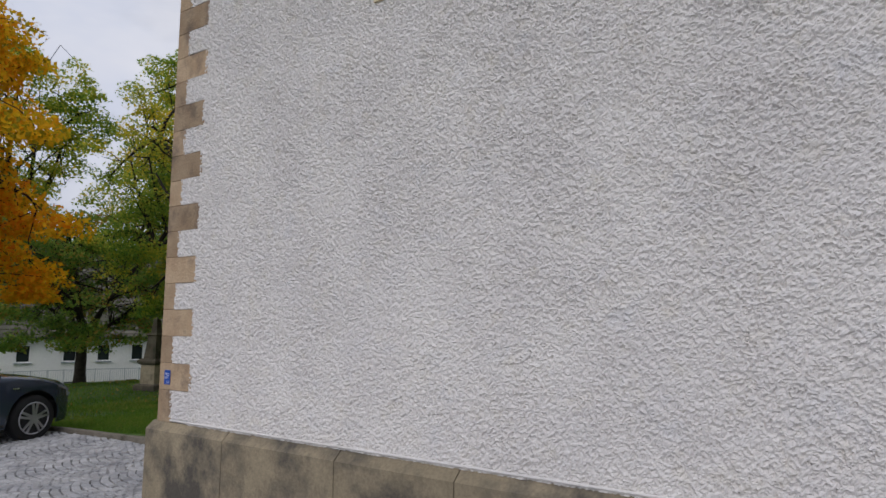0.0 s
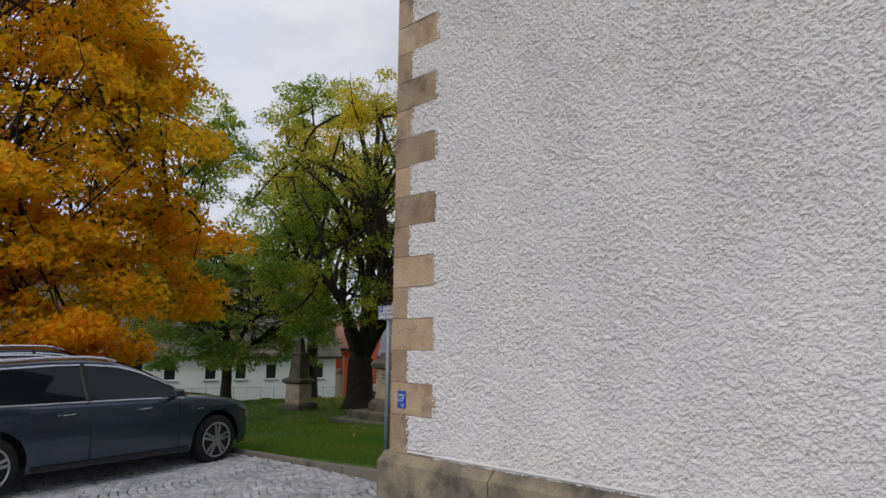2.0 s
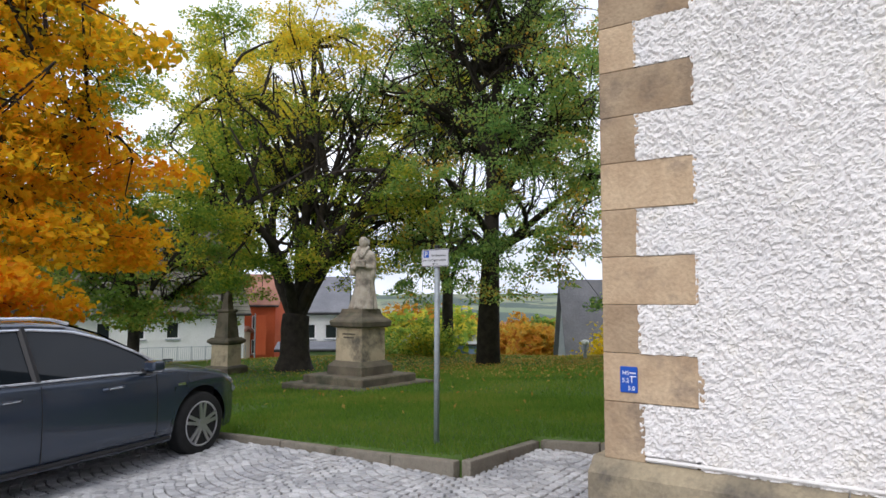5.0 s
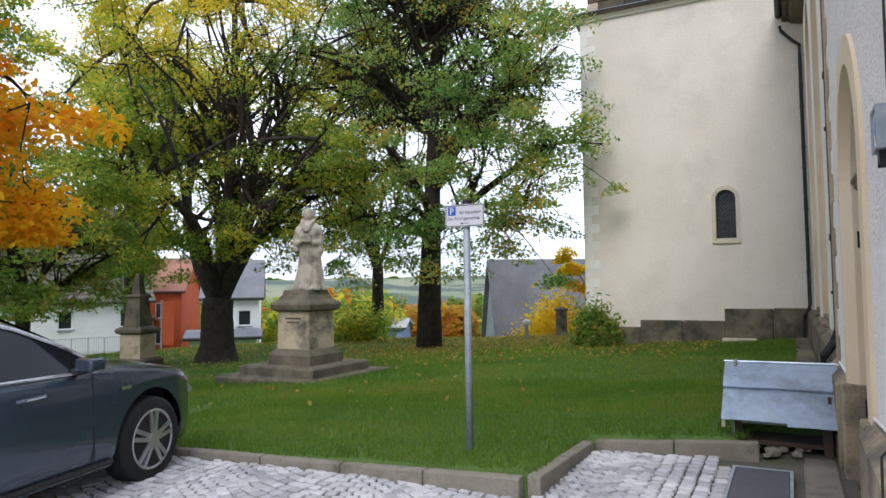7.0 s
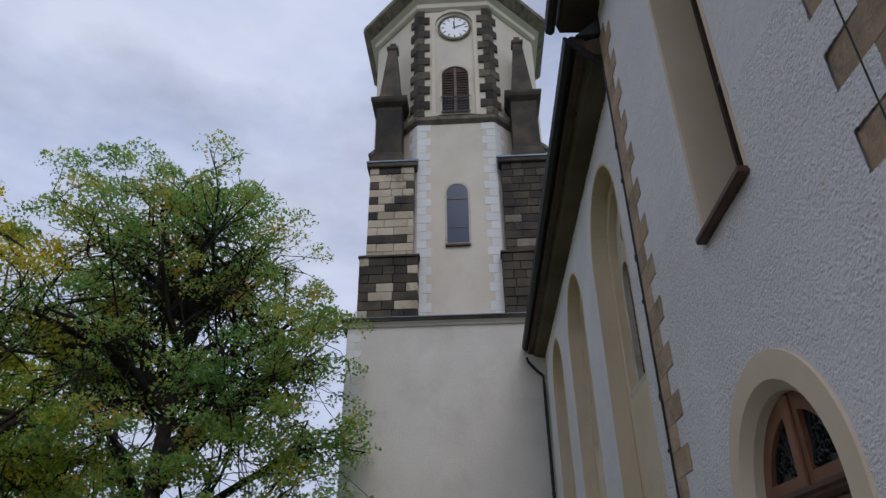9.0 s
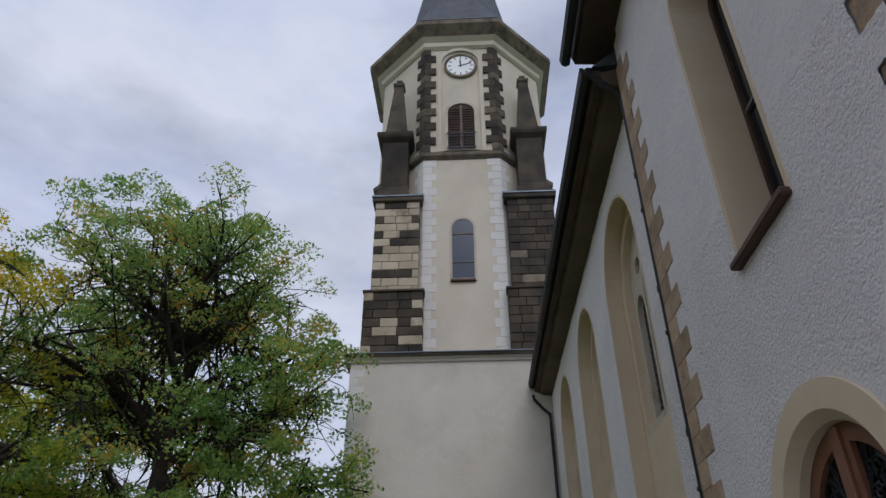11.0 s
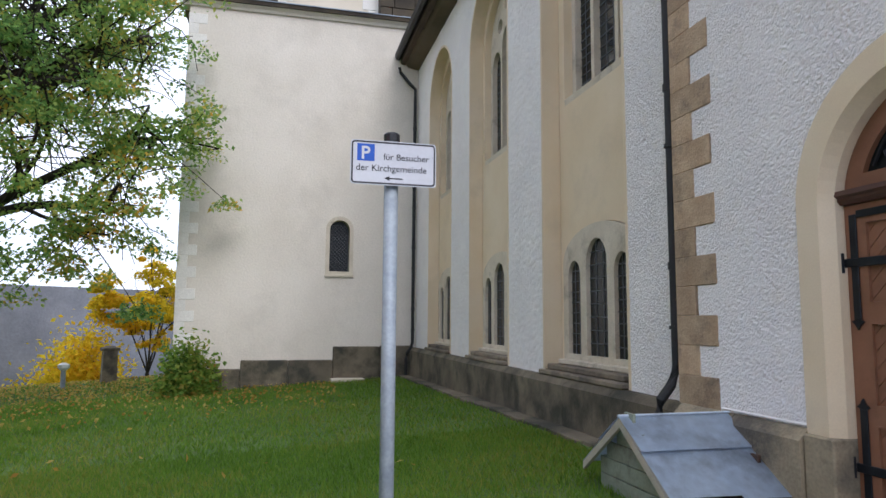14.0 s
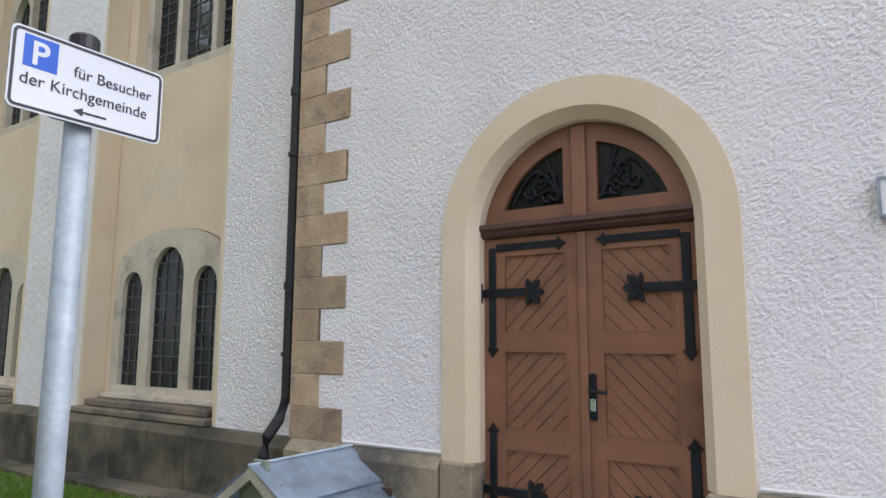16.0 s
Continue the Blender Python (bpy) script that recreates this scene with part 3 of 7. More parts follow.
y0 = AY - 0.085
for w in (1.15, 1.30, 1.05, 1.4, 1.2, 1.35, 1.1, 1.3):
    plinth_stone(annex, y0, y0 + w, "y", AX + 0.075, AX - 0.4, -0.3, 0.845, SANDPALE if w < 1.0 else PLINTH)
    y0 += w
for a, b in ((AX - 0.41, -1.14), (-2.92, -3.60), (-3.60, -4.25)):
    plinth_stone(annex, min(a, b), max(a, b), "x", -0.085, 0.44, -0.3, 0.815, PLINTH)
part("door_reveal_stone", box(-2.92, -2.69, -0.06, 0.40, -0.3, 0.79, 0.01), PLINTH, annex)
part("door_reveal_stone", box(-1.37, -1.14, -0.06, 0.40, -0.3, 0.79, 0.01), PLINTH, annex)


def fillet(parent, pts):
    part("plaster_foot", tube(pts, 0.009, 8), STUCCO_FAR, parent)


fillet(annex, [(AX + 0.010, 0.27, 0.865), (AX + 0.010, 9.0, 0.865)])
fillet(annex, [(-3.74, -0.012, 0.835), (-2.93, -0.012, 0.835)])
fillet(annex, [(-1.13, -0.012, 0.835), (-0.22, 0.046, 0.835)])

# door surround: smooth ochre band with a splayed inner edge
outer, inner, deep = arch(DX, 0.89, 0.79, 2.166, n=28), arch(DX, 0.715, 0.79, 2.165, n=28), arch(DX, 0.655, 0.79, 2.16, n=28)
sur = bmesh.new()
rows = []
for loop, y in ((outer, 0.02), (outer, -0.020), (inner, -0.024), (deep, 0.05), (deep, 0.30), (outer, 0.30)):
    pts = loop[1:] + loop[:1]
    rows.append([sur.verts.new((p[0], y, p[1])) for p in pts])
for r, s in zip(rows, rows[1:]):
    for i in range(len(r) - 1):
        sur.faces.new((r[i], r[i + 1], s[i + 1], s[i]))
part("door_surround", sur, YELLOW, annex)

# window high on the front wall
o1, i1 = arch(-1.92, 0.49, 4.12, 6.9), arch(-1.92, 0.44, 4.15, 6.9)
part("window_surround", ring(o1, i1, "y", -0.004, 0.44), YELLOW, annex)
part("window_sill", box(-2.405, -1.435, -0.075, 0.30, 4.09, 4.15, 0.012), DOORDARK, annex)
part("window_pane", prism(arch(-1.92, 0.42, 4.18, 6.9), "y", 0.40, 0.415), SKYGLASS, annex)
part("window_frame", ring(arch(-1.92, 0.42, 4.18, 6.9), arch(-1.92, 0.37, 4.24, 6.9), "y", 0.365, 0.398), SHADEWOOD, annex)
for z in (5.6,):
    part("glazing_bar", box(-2.29, -1.55, 0.37, 0.398, z - 0.018, z + 0.018), LEADBAR, annex)
part("window_surround", ring([(2.66, 4.21), (4.26, 4.21), (4.26, 7.1), (2.66, 7.1)], [(2.82, 4.38), (4.08, 4.38), (4.08, 6.9), (2.82, 6.9)], "x", AX + 0.006, AX - 0.40), YELLOW, annex)
part("window_pane", box(AX - 0.34, AX - 0.32, 2.8, 4.1, 4.28, 6.95), SKYGLASS, annex)
part("eave", prism([(0.05, 8.75), (-0.45, 8.78), (-0.50, 8.95), (-0.50, 9.10), (0.05, 9.42)], "x", -4.6, 0.5), SHADEWOOD, annex)
part("gutter", prism([(-0.50, 8.90), (-0.52, 8.80), (-0.58, 8.76), (-0.64, 8.80), (-0.66, 8.90)], "x", -4.62, 0.5), METALDARK, annex)
part("roof", prism([(-0.55, 9.12), (5.0, 14.5), (16.5, 14.5), (16.5, 9.45), (5.0, 9.45), (0.0, 9.45)], "x", -4.6, 0.5), SLATE, annex)

# ---- door ----
door = thing("door_1", "closed brown double door with black iron strap hinges", "door", kind="structure")
# fixed head over the transom


def head_outline(cx, half, spring, z0, n=28):
    a0 = math.asin((z0 - spring) / half)
    return [(cx + half * math.cos(a), spring + half * math.sin(a)) for a in (a0 + (math.pi - 2 * a0) * i / n for i in range(n + 1))]


def quarter(cx, sgn, half, x_in, z0, n=12):
    """Pane of the door's head: upright inner edge, level foot, curved outside."""
    zmax = math.sqrt(half ** 2 - x_in ** 2)
    a0, a1 = math.asin((z0 - 2.16) / half), math.asin(min(1, zmax / half))
    pts = [(cx + sgn * x_in, z0)]
    pts += [(cx + sgn * half * math.cos(a0 + (a1 - a0) * i / n), 2.16 + half * math.sin(a0 + (a1 - a0) * i / n)) for i in range(n + 1)]
    return pts


qs = [quarter(DX, s, 0.54, 0.105, 2.335) for s in (-1, 1)]
part("door_head", pierced(head_outline(DX, 0.652, 2.16, 2.236), qs, "y", 0.115, 0.165), DOORWOOD, door)
for q in qs:
    part("head_pane", prism(q, "y", 0.15, 0.156), DARKGLASS, door)
part("head_post", box(DX - 0.045, DX + 0.045, 0.085, 0.118, 2.236, 2.80, 0.008), DOORWOOD, door)
for s in (-1, 1):      # iron scrollwork before the panes
    sc = bmesh.new()
    for k in range(7):
        cx0, cz0 = DX + s * (0.16 + 0.055 * (k % 4) + 0.04 * (k // 4)), 2.39 + 0.075 * (k // 2 * 0.9) * (1 - 0.12 * (k % 4))
        if (cx0 - DX) ** 2 + (cz0 - 2.16) ** 2 > 0.47 ** 2:
            continue
        tube([(cx0 + 0.05 * (1 - a / 14) * math.cos(a * 0.62 + k), 0.135, cz0 + 0.05 * (1 - a / 14) * math.sin(a * 0.62 + k)) for a in range(12)], 0.009, 5, sc)
    tube([(DX + s * (0.12 + 0.33 * i / 12), 0.135, 2.36 + 0.20 * math.sin(i * 0.26)) for i in range(13)], 0.011, 5, sc)
    tube([(DX + s * (0.12 + 0.10 * i / 10), 0.135, 2.36 + 0.28 * i / 10) for i in range(11)], 0.011, 5, sc)
    part("scrollwork", sc, IRON, door)
tr = bmesh.new()
prism([(0.05, 2.245), (0.045, 2.215), (0.065, 2.20), (0.065, 2.185), (0.085, 2.165), (0.115, 2.16), (0.15, 2.16), (0.15, 2.245)], "x", DX - 0.665, DX + 0.665, tr)
part("transom", tr, DOORDARK, door)
PANELS = [(1.57, 2.055), (0.985, 1.465), (0.37, 0.885), (0.12, 0.30)]


def leaf(sgn):
    """One door leaf: stiles and rails proud of panels boarded on the slant."""
    a, b = (DX - 0.652, DX + 0.006) if sgn < 0 else (DX + 0.010, DX + 0.652)
    root = part("door_leaf", pierced([(a, 0.05), (b, 0.05), (b, 2.157), (a, 2.157)],
                [[(a + 0.135, z0), (b - 0.10, z0), (b - 0.10, z1), (a + 0.135, z1)] if sgn < 0 else [(a + 0.10, z0), (b - 0.135, z0), (b - 0.135, z1), (a + 0.10, z1)] for z0, z1 in PANELS],
                "y", 0.112, 0.165), DOORWOOD, door)
    x0, x1 = (a + 0.135, b - 0.10) if sgn < 0 else (a + 0.10, b - 0.135)
    for z0, z1 in PANELS:
        part("panel_moulding", ring([(x0, z0), (x1, z0), (x1, z1), (x0, z1)], [(x0 + 0.012, z0 + 0.012), (x1 - 0.012, z0 + 0.012), (x1 - 0.012, z1 - 0.012), (x0 + 0.012, z1 - 0.012)], "y", 0.108, 0.15), DOORWOOD, root)
        # slanting boards, clipped to the panel
        c = x0 - (z1 - z0)
        step = 0.098
        k = 0
        while c + k * step < x1 + (z1 - z0):
            lo, hi = c + k * step + 0.003, c + (k + 1) * step - 0.003
            poly = clip_board(lo, hi, x0 + 0.013, x1 - 0.013, z0 + 0.013, z1 - 0.013, -sgn)
            if len(poly) >= 3:
                part("board", prism(poly, "y", 0.124, 0.15), DOORWOOD, root)
            k += 1
    return root


def clip_board(lo, hi, x0, x1, z0, z1, d):
    """A 45 degree strip, clipped to a rectangle."""
    h = z1 - z0
    poly = [(lo, z0), (hi, z0), (hi + h, z1), (lo + h, z1)]
    if d < 0:
        poly = [(x0 + x1 - p[0], p[1]) for p in poly][::-1]
    for nx, lim in ((1, x0), (-1, x1)):
        res = []
        for i in range(len(poly)):
            p, q = poly[i], poly[(i + 1) % len(poly)]
            pin, qin = nx * (p[0] - lim) >= 0, nx * (q[0] - lim) >= 0
            if pin:
                res.append(p)
            if pin != qin:
                t = (lim - p[0]) / (q[0] - p[0])
                res.append((lim, p[1] + t * (q[1] - p[1])))
        poly = res
        if not poly:
            return []
    keep = []
    for p in poly:
        if not keep or abs(p[0] - keep[-1][0]) + abs(p[1] - keep[-1][1]) > 1e-4:
            keep.append(p)
    return keep


def fleur(cx, cz, s, y=0.098):
    """Iron flower at a strap's end: five petals."""
    bm = bmesh.new()
    for a in (0, 48, -48, 98, -98):
        r = radians(a)
        ux, uz = math.cos(r) * s, math.sin(r)
        l, w = (0.10, 0.019) if abs(a) < 60 else (0.085, 0.013)
        pts = [(0, 0), (l * 0.35, w), (l * 0.75, w * 1.15), (l, 0), (l * 0.75, -w * 1.15), (l * 0.35, -w)]
        prism([(cx + ux * p[0] - uz * s * p[1], cz + uz * p[0] + ux * s * p[1]) for p in pts], "y", y, y + 0.016, bm)
    return bm


def spear(x, z, dx, dz, y=0.10):
    bm = bmesh.new()
    pts = [(0, -0.02), (0.012, -0.042), (0.03, -0.02), (0.062, 0), (0.03, 0.02), (0.012, 0.042), (0, 0.02)]
    prism([(x + dx * p[0] - dz * p[1], z + dz * p[0] + dx * p[1]) for p in pts], "y", y, y + 0.013, bm)
    return bm


for sgn in (-1, 1):
    lf = leaf(sgn)
    xo = DX + sgn * 0.652        # hinge edge
    hs = lambda u: xo - sgn * u  # inwards from it
    for z, up in ((1.815, 1), (0.63, -1)):
        st = part("strap_hinge", box(min(hs(-0.025), hs(0.30)), max(hs(-0.025), hs(0.29)), 0.096, 0.112, z - 0.026, z + 0.026, 0.004), IRON, lf)
        part("hinge_flower", fleur(hs(0.315), z, -sgn), IRON, st)
        part("hinge_knuckle", tube([(hs(-0.02), 0.085, z - 0.06), (hs(-0.02), 0.085, z + 0.06)], 0.022, 10), IRON, st)
        part("hinge_drop", tube([(hs(-0.03), 0.07, z), (hs(-0.035), 0.05, z - 0.10), (hs(-0.035), 0.05, z - 0.20), (hs(-0.03), 0.075, z - 0.235)], 0.012, 8), IRON, st)
        zt = z + up * 0.285 if up > 0 else z - 0.30
        zb = z - 0.335 if up > 0 else z + 0.335
        part("corner_iron", box(min(hs(0.035), hs(0.085)), max(hs(0.035), hs(0.085)), 0.100, 0.1118, min(zt, zb), max(zt, zb), 0.003), IRON, lf)
        part("iron_tip", spear(hs(0.06), zb, 0, -1 if up > 0 else 1), IRON, lf)
        part("corner_iron", box(min(hs(0.088), hs(0.50)), max(hs(0.088), hs(0.50)), 0.100, 0.1118, zt - 0.022 if up > 0 else zt, zt + 0.022 if up > 0 else zt + 0.044, 0.003), IRON, lf)
        part("iron_tip", spear(hs(0.50), zt if up > 0 else zt + 0.022, -sgn, 0), IRON, lf)
part("cover_strip", box(DX - 0.022, DX + 0.028, 0.094, 0.1118, 0.05, 2.157, 0.006), DOORWOOD, door)
hp = part("handle_plate", box(DX + 0.032, DX + 0.075, 0.094, 0.1115, 1.08, 1.34, 0.008, seg=2), IRON, door, "black iron handle plate with brass keyhole")
part("lever", tube([(DX + 0.053, 0.10, 1.245), (DX + 0.053, 0.05, 1.245), (DX + 0.085, 0.042, 1.245), (DX + 0.155, 0.045, 1.238)], 0.010, 8), IRON, hp)
part("keyhole", box(DX + 0.037, DX + 0.070, 0.089, 0.0938, 1.13, 1.20, 0.003), CHROME, hp)
part("threshold", box(DX - 0.70, DX + 0.70, -0.05, 0.20, -0.1, 0.048, 0.01), KERB, door)

# ---- small fixtures on the annex ----
num = thing("hydrant_plate", "small blue enamel marker plate on a corner stone", "sign", (AX, AY + 0.07, 0.062))
part("plate", box(0.006, 0.016, -0.008, 0.098, 1.118, 1.272, 0.003), BLUE, num)
for txt, size, yy, zz in (("HS", 0.036, 0.006, 1.222), ("5.2", 0.036, 0.004, 1.178), ("5.0", 0.036, 0.040, 1.133)):
    cu = bpy.data.curves.new("lettering", "FONT")
    cu.body, cu.size, cu.extrude = txt, size, 0.0006
    tmp = bpy.data.objects.new("tmp", cu)
    scene.collection.objects.link(tmp)
    me = bpy.data.meshes.new_from_object(tmp.evaluated_get(bpy.context.evaluated_depsgraph_get()))
    bpy.data.objects.remove(tmp)
    me.transform(Matrix(((0, 0, 1, 0.0168), (1, 0, 0, yy), (0, 1, 0, zz), (0, 0, 0, 1))))
    part("lettering", me, WHITE, num)
part("rule", box(0.0162, 0.0175, 0.052, 0.090, 1.232, 1.238), WHITE, num)
part("rule", box(0.0162, 0.0175, 0.062, 0.067, 1.178, 1.212), WHITE, num)
part("rule", box(0.0162, 0.0175, 0.052, 0.090, 1.212, 1.217), WHITE, num)
num.matrix_basis = pose(AX, 0.19, 1.25) @ Matrix.Scale(0.85, 4) @ pose(0, -0.045, -1.195)
cab = thing("lightning_conductor", "thin dark lightning conductor cable on the plaster beside the corner", "cable", (0, 0.045, 0))
part("cable", tube([(-0.19, -0.05, 8.6), (-0.175, -0.05, 3.0), (-0.175, -0.05, 1.75), (-0.18, -0.05, 1.30), (-0.18, -0.05, 0.96), (-0.18, -0.125, 0.86), (-0.18, -0.135, 0.06)], 0.005, 6), METALDARK, cab)
for z in (1.75, 3.1, 4.4, 5.7, 7.0):
    part("holder", tube([(-0.175, 0.012, z), (-0.175, -0.055, z)], 0.008, 6), METALDARK, cab)
plq = thing("wall_plaque", "small framed white plaque with a blue diamond shape", "sign", (-0.015, 0.016, 0))
part("frame", ring([(-0.56, 2.072), (-0.37, 2.072), (-0.37, 2.256), (-0.56, 2.256)], [(-0.547, 2.085), (-0.383, 2.085), (-0.383, 2.243), (-0.547, 2.243)], "y", -0.043, 0.035), GALV, plq)
part("plate", box(-0.547, -0.383, -0.032, -0.016, 2.085, 2.243), WHITE, plq)
part("diamond", prism([(-0.465, 2.108), (-0.425, 2.165), (-0.465, 2.222), (-0.505, 2.165)], "y", -0.0355, -0.0325), BLUE, plq)
part("bracket", prism([(-0.49, 2.070), (-0.42, 2.070), (-0.42, 2.005), (-0.455, 2.035), (-0.49, 2.005)], "y", -0.030, 0.03), IRON, plq)


def downpipe(name, x, y, top, foot, label):
    d = thing(name, label, "downpipe")
    pts = [(x, -0.36, top), (x, -0.34, top - 0.12), (x, -0.10, top - 0.40), (x, y, top - 0.55), (x, y, top - 0.8), (x, y, foot + 0.45), (x, y, foot + 0.30), (x - 0.02, y - 0.05, foot + 0.14), (x - 0.05, y - 0.13, foot + 0.02), (x - 0.06, y - 0.15, foot - 0.10), (x - 0.06, y - 0.15, foot - 0.62)]
    part("pipe", tube(pts, 0.042, 12), METALDARK, d)
    for z in np.arange(foot + 0.6, top - 1.4, 1.55):
        part("clip", tube([(x, y, z), (x, y, z + 0.03)], 0.056, 12), METALDARK, d)
        part("collar", tube([(x, y, z + 0.5), (x, y, z + 0.56)], 0.053, 12), METALDARK, d)
    return d


downpipe("downpipe", -4.355, 0.03, 8.4, 0.80, "black downpipe with an offset foot beside corner stones")
downpipe("downpipe", -15.80, 0.06, 8.0, 0.62, "black downpipe in the corner between tower and nave")

# ---- nave ----
NY = 0.163
NICHES = [(-6.43, 1.07), (-9.95, 1.04), (-13.42, 1.02)]
nave = thing("wall_nave", "white plastered nave wall with tall arched ochre niches", "wall", kind="structure")
edge = [(-15.94, 0.3), (-4.29, 0.3), (-4.29, 8.2), (-15.94, 8.2)]
part("wall_front", pierced(edge, [arch(c, h, 0.80, 6.45, 1.10, 24) for c, h in NICHES], "y", NY + 0.012, NY + 0.24), STUCCO_FAR, nave)
backs = []
for c, h in NICHES:
    backs += [arch(c, 0.92, 1.0, 2.22, 0.40), arch(c, 0.90, 4.36, 6.45, 0.92)]
part("niche_back", pierced(edge, backs, "y", NY + 0.243, NY + 0.60), YELLOW, nave)
part("wall_core", box(-15.94, -4.29, NY + 0.95, NY + 1.1, -0.6, 8.2), DARKSTONE, nave)


def cut_n(u, z):
    r = (z < 0.79) | (u < -15.9) | (u > -4.31)
    for c, h in NICHES:
        r = r | in_arch(u, z, c, h + 0.025, 0.5, 6.45, 1.125)
    return r


part("plaster", roughcast("y", NY + 0.010, -1, -15.94, -4.30, 0.78, 8.0, 0.024, 0.015, cut_n, 21), STUCCO, nave)
part("plaster", roughcast("y", NY + 0.004, -1, -5.40, -4.30, 0.78, 5.2, 0.0095, 0.011, cut_n, 27), STUCCO, nave)
for c, h in NICHES:
    # ochre lining of the niche, a little proud of the plaster
    lin = bmesh.new()
    o, i = arch(c, h + 0.035, 0.80, 6.45, 1.135, 24), arch(c, h - 0.008, 0.80, 6.45, 1.09, 24)
    rows = []
    for loop, y in ((o, NY + 0.02), (o, NY - 0.012), (i, NY - 0.012), (i, NY + 0.238)):
        pts = loop[1:] + loop[:1]
        rows.append([lin.verts.new((p[0], y, p[1])) for p in pts])
    for r, s in zip(rows, rows[1:]):
        for k in range(len(r) - 1):
            lin.faces.new((r[k], r[k + 1], s[k + 1], s[k]))
    part("niche_lining", lin, YELLOW, nave)
    part("niche_foot", box(c - h + 0.012, c + h - 0.012, NY - 0.10, NY + 0.235, 0.80, 0.86, 0.012), DARKSTONE, nave)
    part("niche_step", box(c - 0.98, c + 0.98, NY - 0.01, NY + 0.233, 0.862, 0.93, 0.012), DARKSTONE, nave)


def leaded(parent, cx, half, z0, spring, rise, y, nz, nx=2, pane=DARKGLASS):
    """A leaded light: glass with lead bars before it."""
    w = part("pane", prism(arch(cx, half, z0, spring, rise, 14), "y", y, y + 0.012), pane, parent)
    top = spring + rise
    bars = bmesh.new()
    for k in range(1, nz):
        z = z0 + (top - z0) * k / nz
        hw = half if z < spring else half * math.sqrt(max(0, 1 - ((z - spring) / rise) ** 2))
        box(cx - hw, cx + hw, y - 0.010, y - 0.001, z - 0.006, z + 0.006, 0, bars)
    for k in range(1, nx):
        x = cx - half + 2 * half * k / nx
        zt = spring + rise * math.sqrt(max(0, 1 - ((x - cx) / half) ** 2))
        box(x - 0.006, x + 0.006, y - 0.010, y - 0.001, z0, zt, 0, bars)
    part("lead_bars", bars, LEADBAR, w)


for k, (c, h) in enumerate(NICHES):
    lowwin = thing("window_%d" % (k + 1), "three-light arched leaded window in a pale sandstone frame", "window", kind="structure")
    lights = [(c - 0.625, 0.175, 2.02, 0.20), (c - 0.03, 0.26, 2.14, 0.30), (c + 0.565, 0.175, 2.02, 0.20)]
    part("window_frame", pierced(arch(c - 0.03, 0.915, 0.96, 2.20, 0.42, 20), [arch(x, hw, 1.06, sp, ri, 12) for x, hw, sp, ri in lights], "y", NY + 0.215, NY + 0.36), SANDPALE, lowwin)
    for x, hw, sp, ri in lights:
        leaded(lowwin, x, hw + 0.01, 1.05, sp, ri, NY + 0.268, 9, 3)
    part("window_sill", box(c - 0.95, c + 0.90, NY + 0.13, NY + 0.34, 0.932, 0.99, 0.01), SANDPALE, lowwin)
    up = thing("window_%d" % (k + 4), "tall three-light church window with stone tracery", "window", kind="structure")
    hl = [(c - 0.57, 0.225, 6.05, 0.30), (c, 0.265, 6.30, 0.34), (c + 0.57, 0.225, 6.05, 0.30), (c - 0.33, 0.12, 6.72, 0.12), (c + 0.33, 0.12, 6.72, 0.12)]
    hol = [arch(x, hw, 4.46, sp, ri, 12) for x, hw, sp, ri in hl[:3]]
    hol += [[(x + 0.13 * math.cos(a * 0.524), 6.76 + 0.13 * math.sin(a * 0.524)) for a in range(12)] for x in (c - 0.36, c + 0.36)]
    hol.append([(c + 0.13 * math.cos(a * 0.524), 7.06 + 0.13 * math.sin(a * 0.524)) for a in range(12)])
    part("tracery", pierced(arch(c, 0.895, 4.365, 6.45, 0.915, 24), hol, "y", NY + 0.36, NY + 0.52), SANDPALE, up)
    part("window_sill", prism([(NY + 0.245, 4.28), (NY + 0.235, 4.38), (NY + 0.42, 4.46), (NY + 0.55, 4.46), (NY + 0.55, 4.28)], "x", c - 0.89, c + 0.89), SANDPALE, up)
    for x, hw, sp, ri in hl[:3]:
        leaded(up, x, hw + 0.01, 4.45, sp, ri, NY + 0.45, 16, 3, SKYGLASS if x == c else DARKGLASS)
    part("rose_pane", prism(arch(c, 0.55, 6.55, 6.7, 0.55, 12), "y", NY + 0.47, NY + 0.48), DARKGLASS, up)

x = -4.26
for i, w in enumerate((1.25, 1.1, 1.45, 1.2, 1.35, 1.15, 1.3, 1.25, 1.6)):
    plinth_stone(nave, x - w, x, "x", 0.0, 0.5, -0.6, 0.795 - 0.0, PLINTH2)
    x -= w
# dark brown moulded board under the gutter, mottled in near tones
part("eave_board", prism([(NY + 0.05, 8.01), (-0.10, 8.07), (-0.20, 8.17), (-0.20, 8.30), (NY + 0.2, 8.45)], "x", -15.94, -4.32), EAVEBROWN, nave)
part("eave_soffit", prism([(-0.20, 8.12), (-0.30, 8.16), (-0.30, 8.34), (-0.20, 8.34)], "x", -15.94, -4.32), SHADEWOOD, nave)
part("gutter", prism([(-0.29, 8.40), (-0.31, 8.28), (-0.38, 8.24), (-0.45, 8.28), (-0.47, 8.40), (-0.43, 8.40), (-0.38, 8.34), (-0.33, 8.40)], "x", -15.94, -4.32), METALDARK, nave)
part("roof", prism([(-0.30, 8.42), (6.0, 14.0), (12.0, 8.5), (0.2, 8.46)], "x", -15.94, -4.32), SLATE, nave)
for xx in np.arange(-15.5, -4.4, 0.9):
    part("rafter_tail", box(xx - 0.05, xx + 0.05, -0.28, NY, 8.13, 8.24, 0.006), SHADEWOOD, nave)

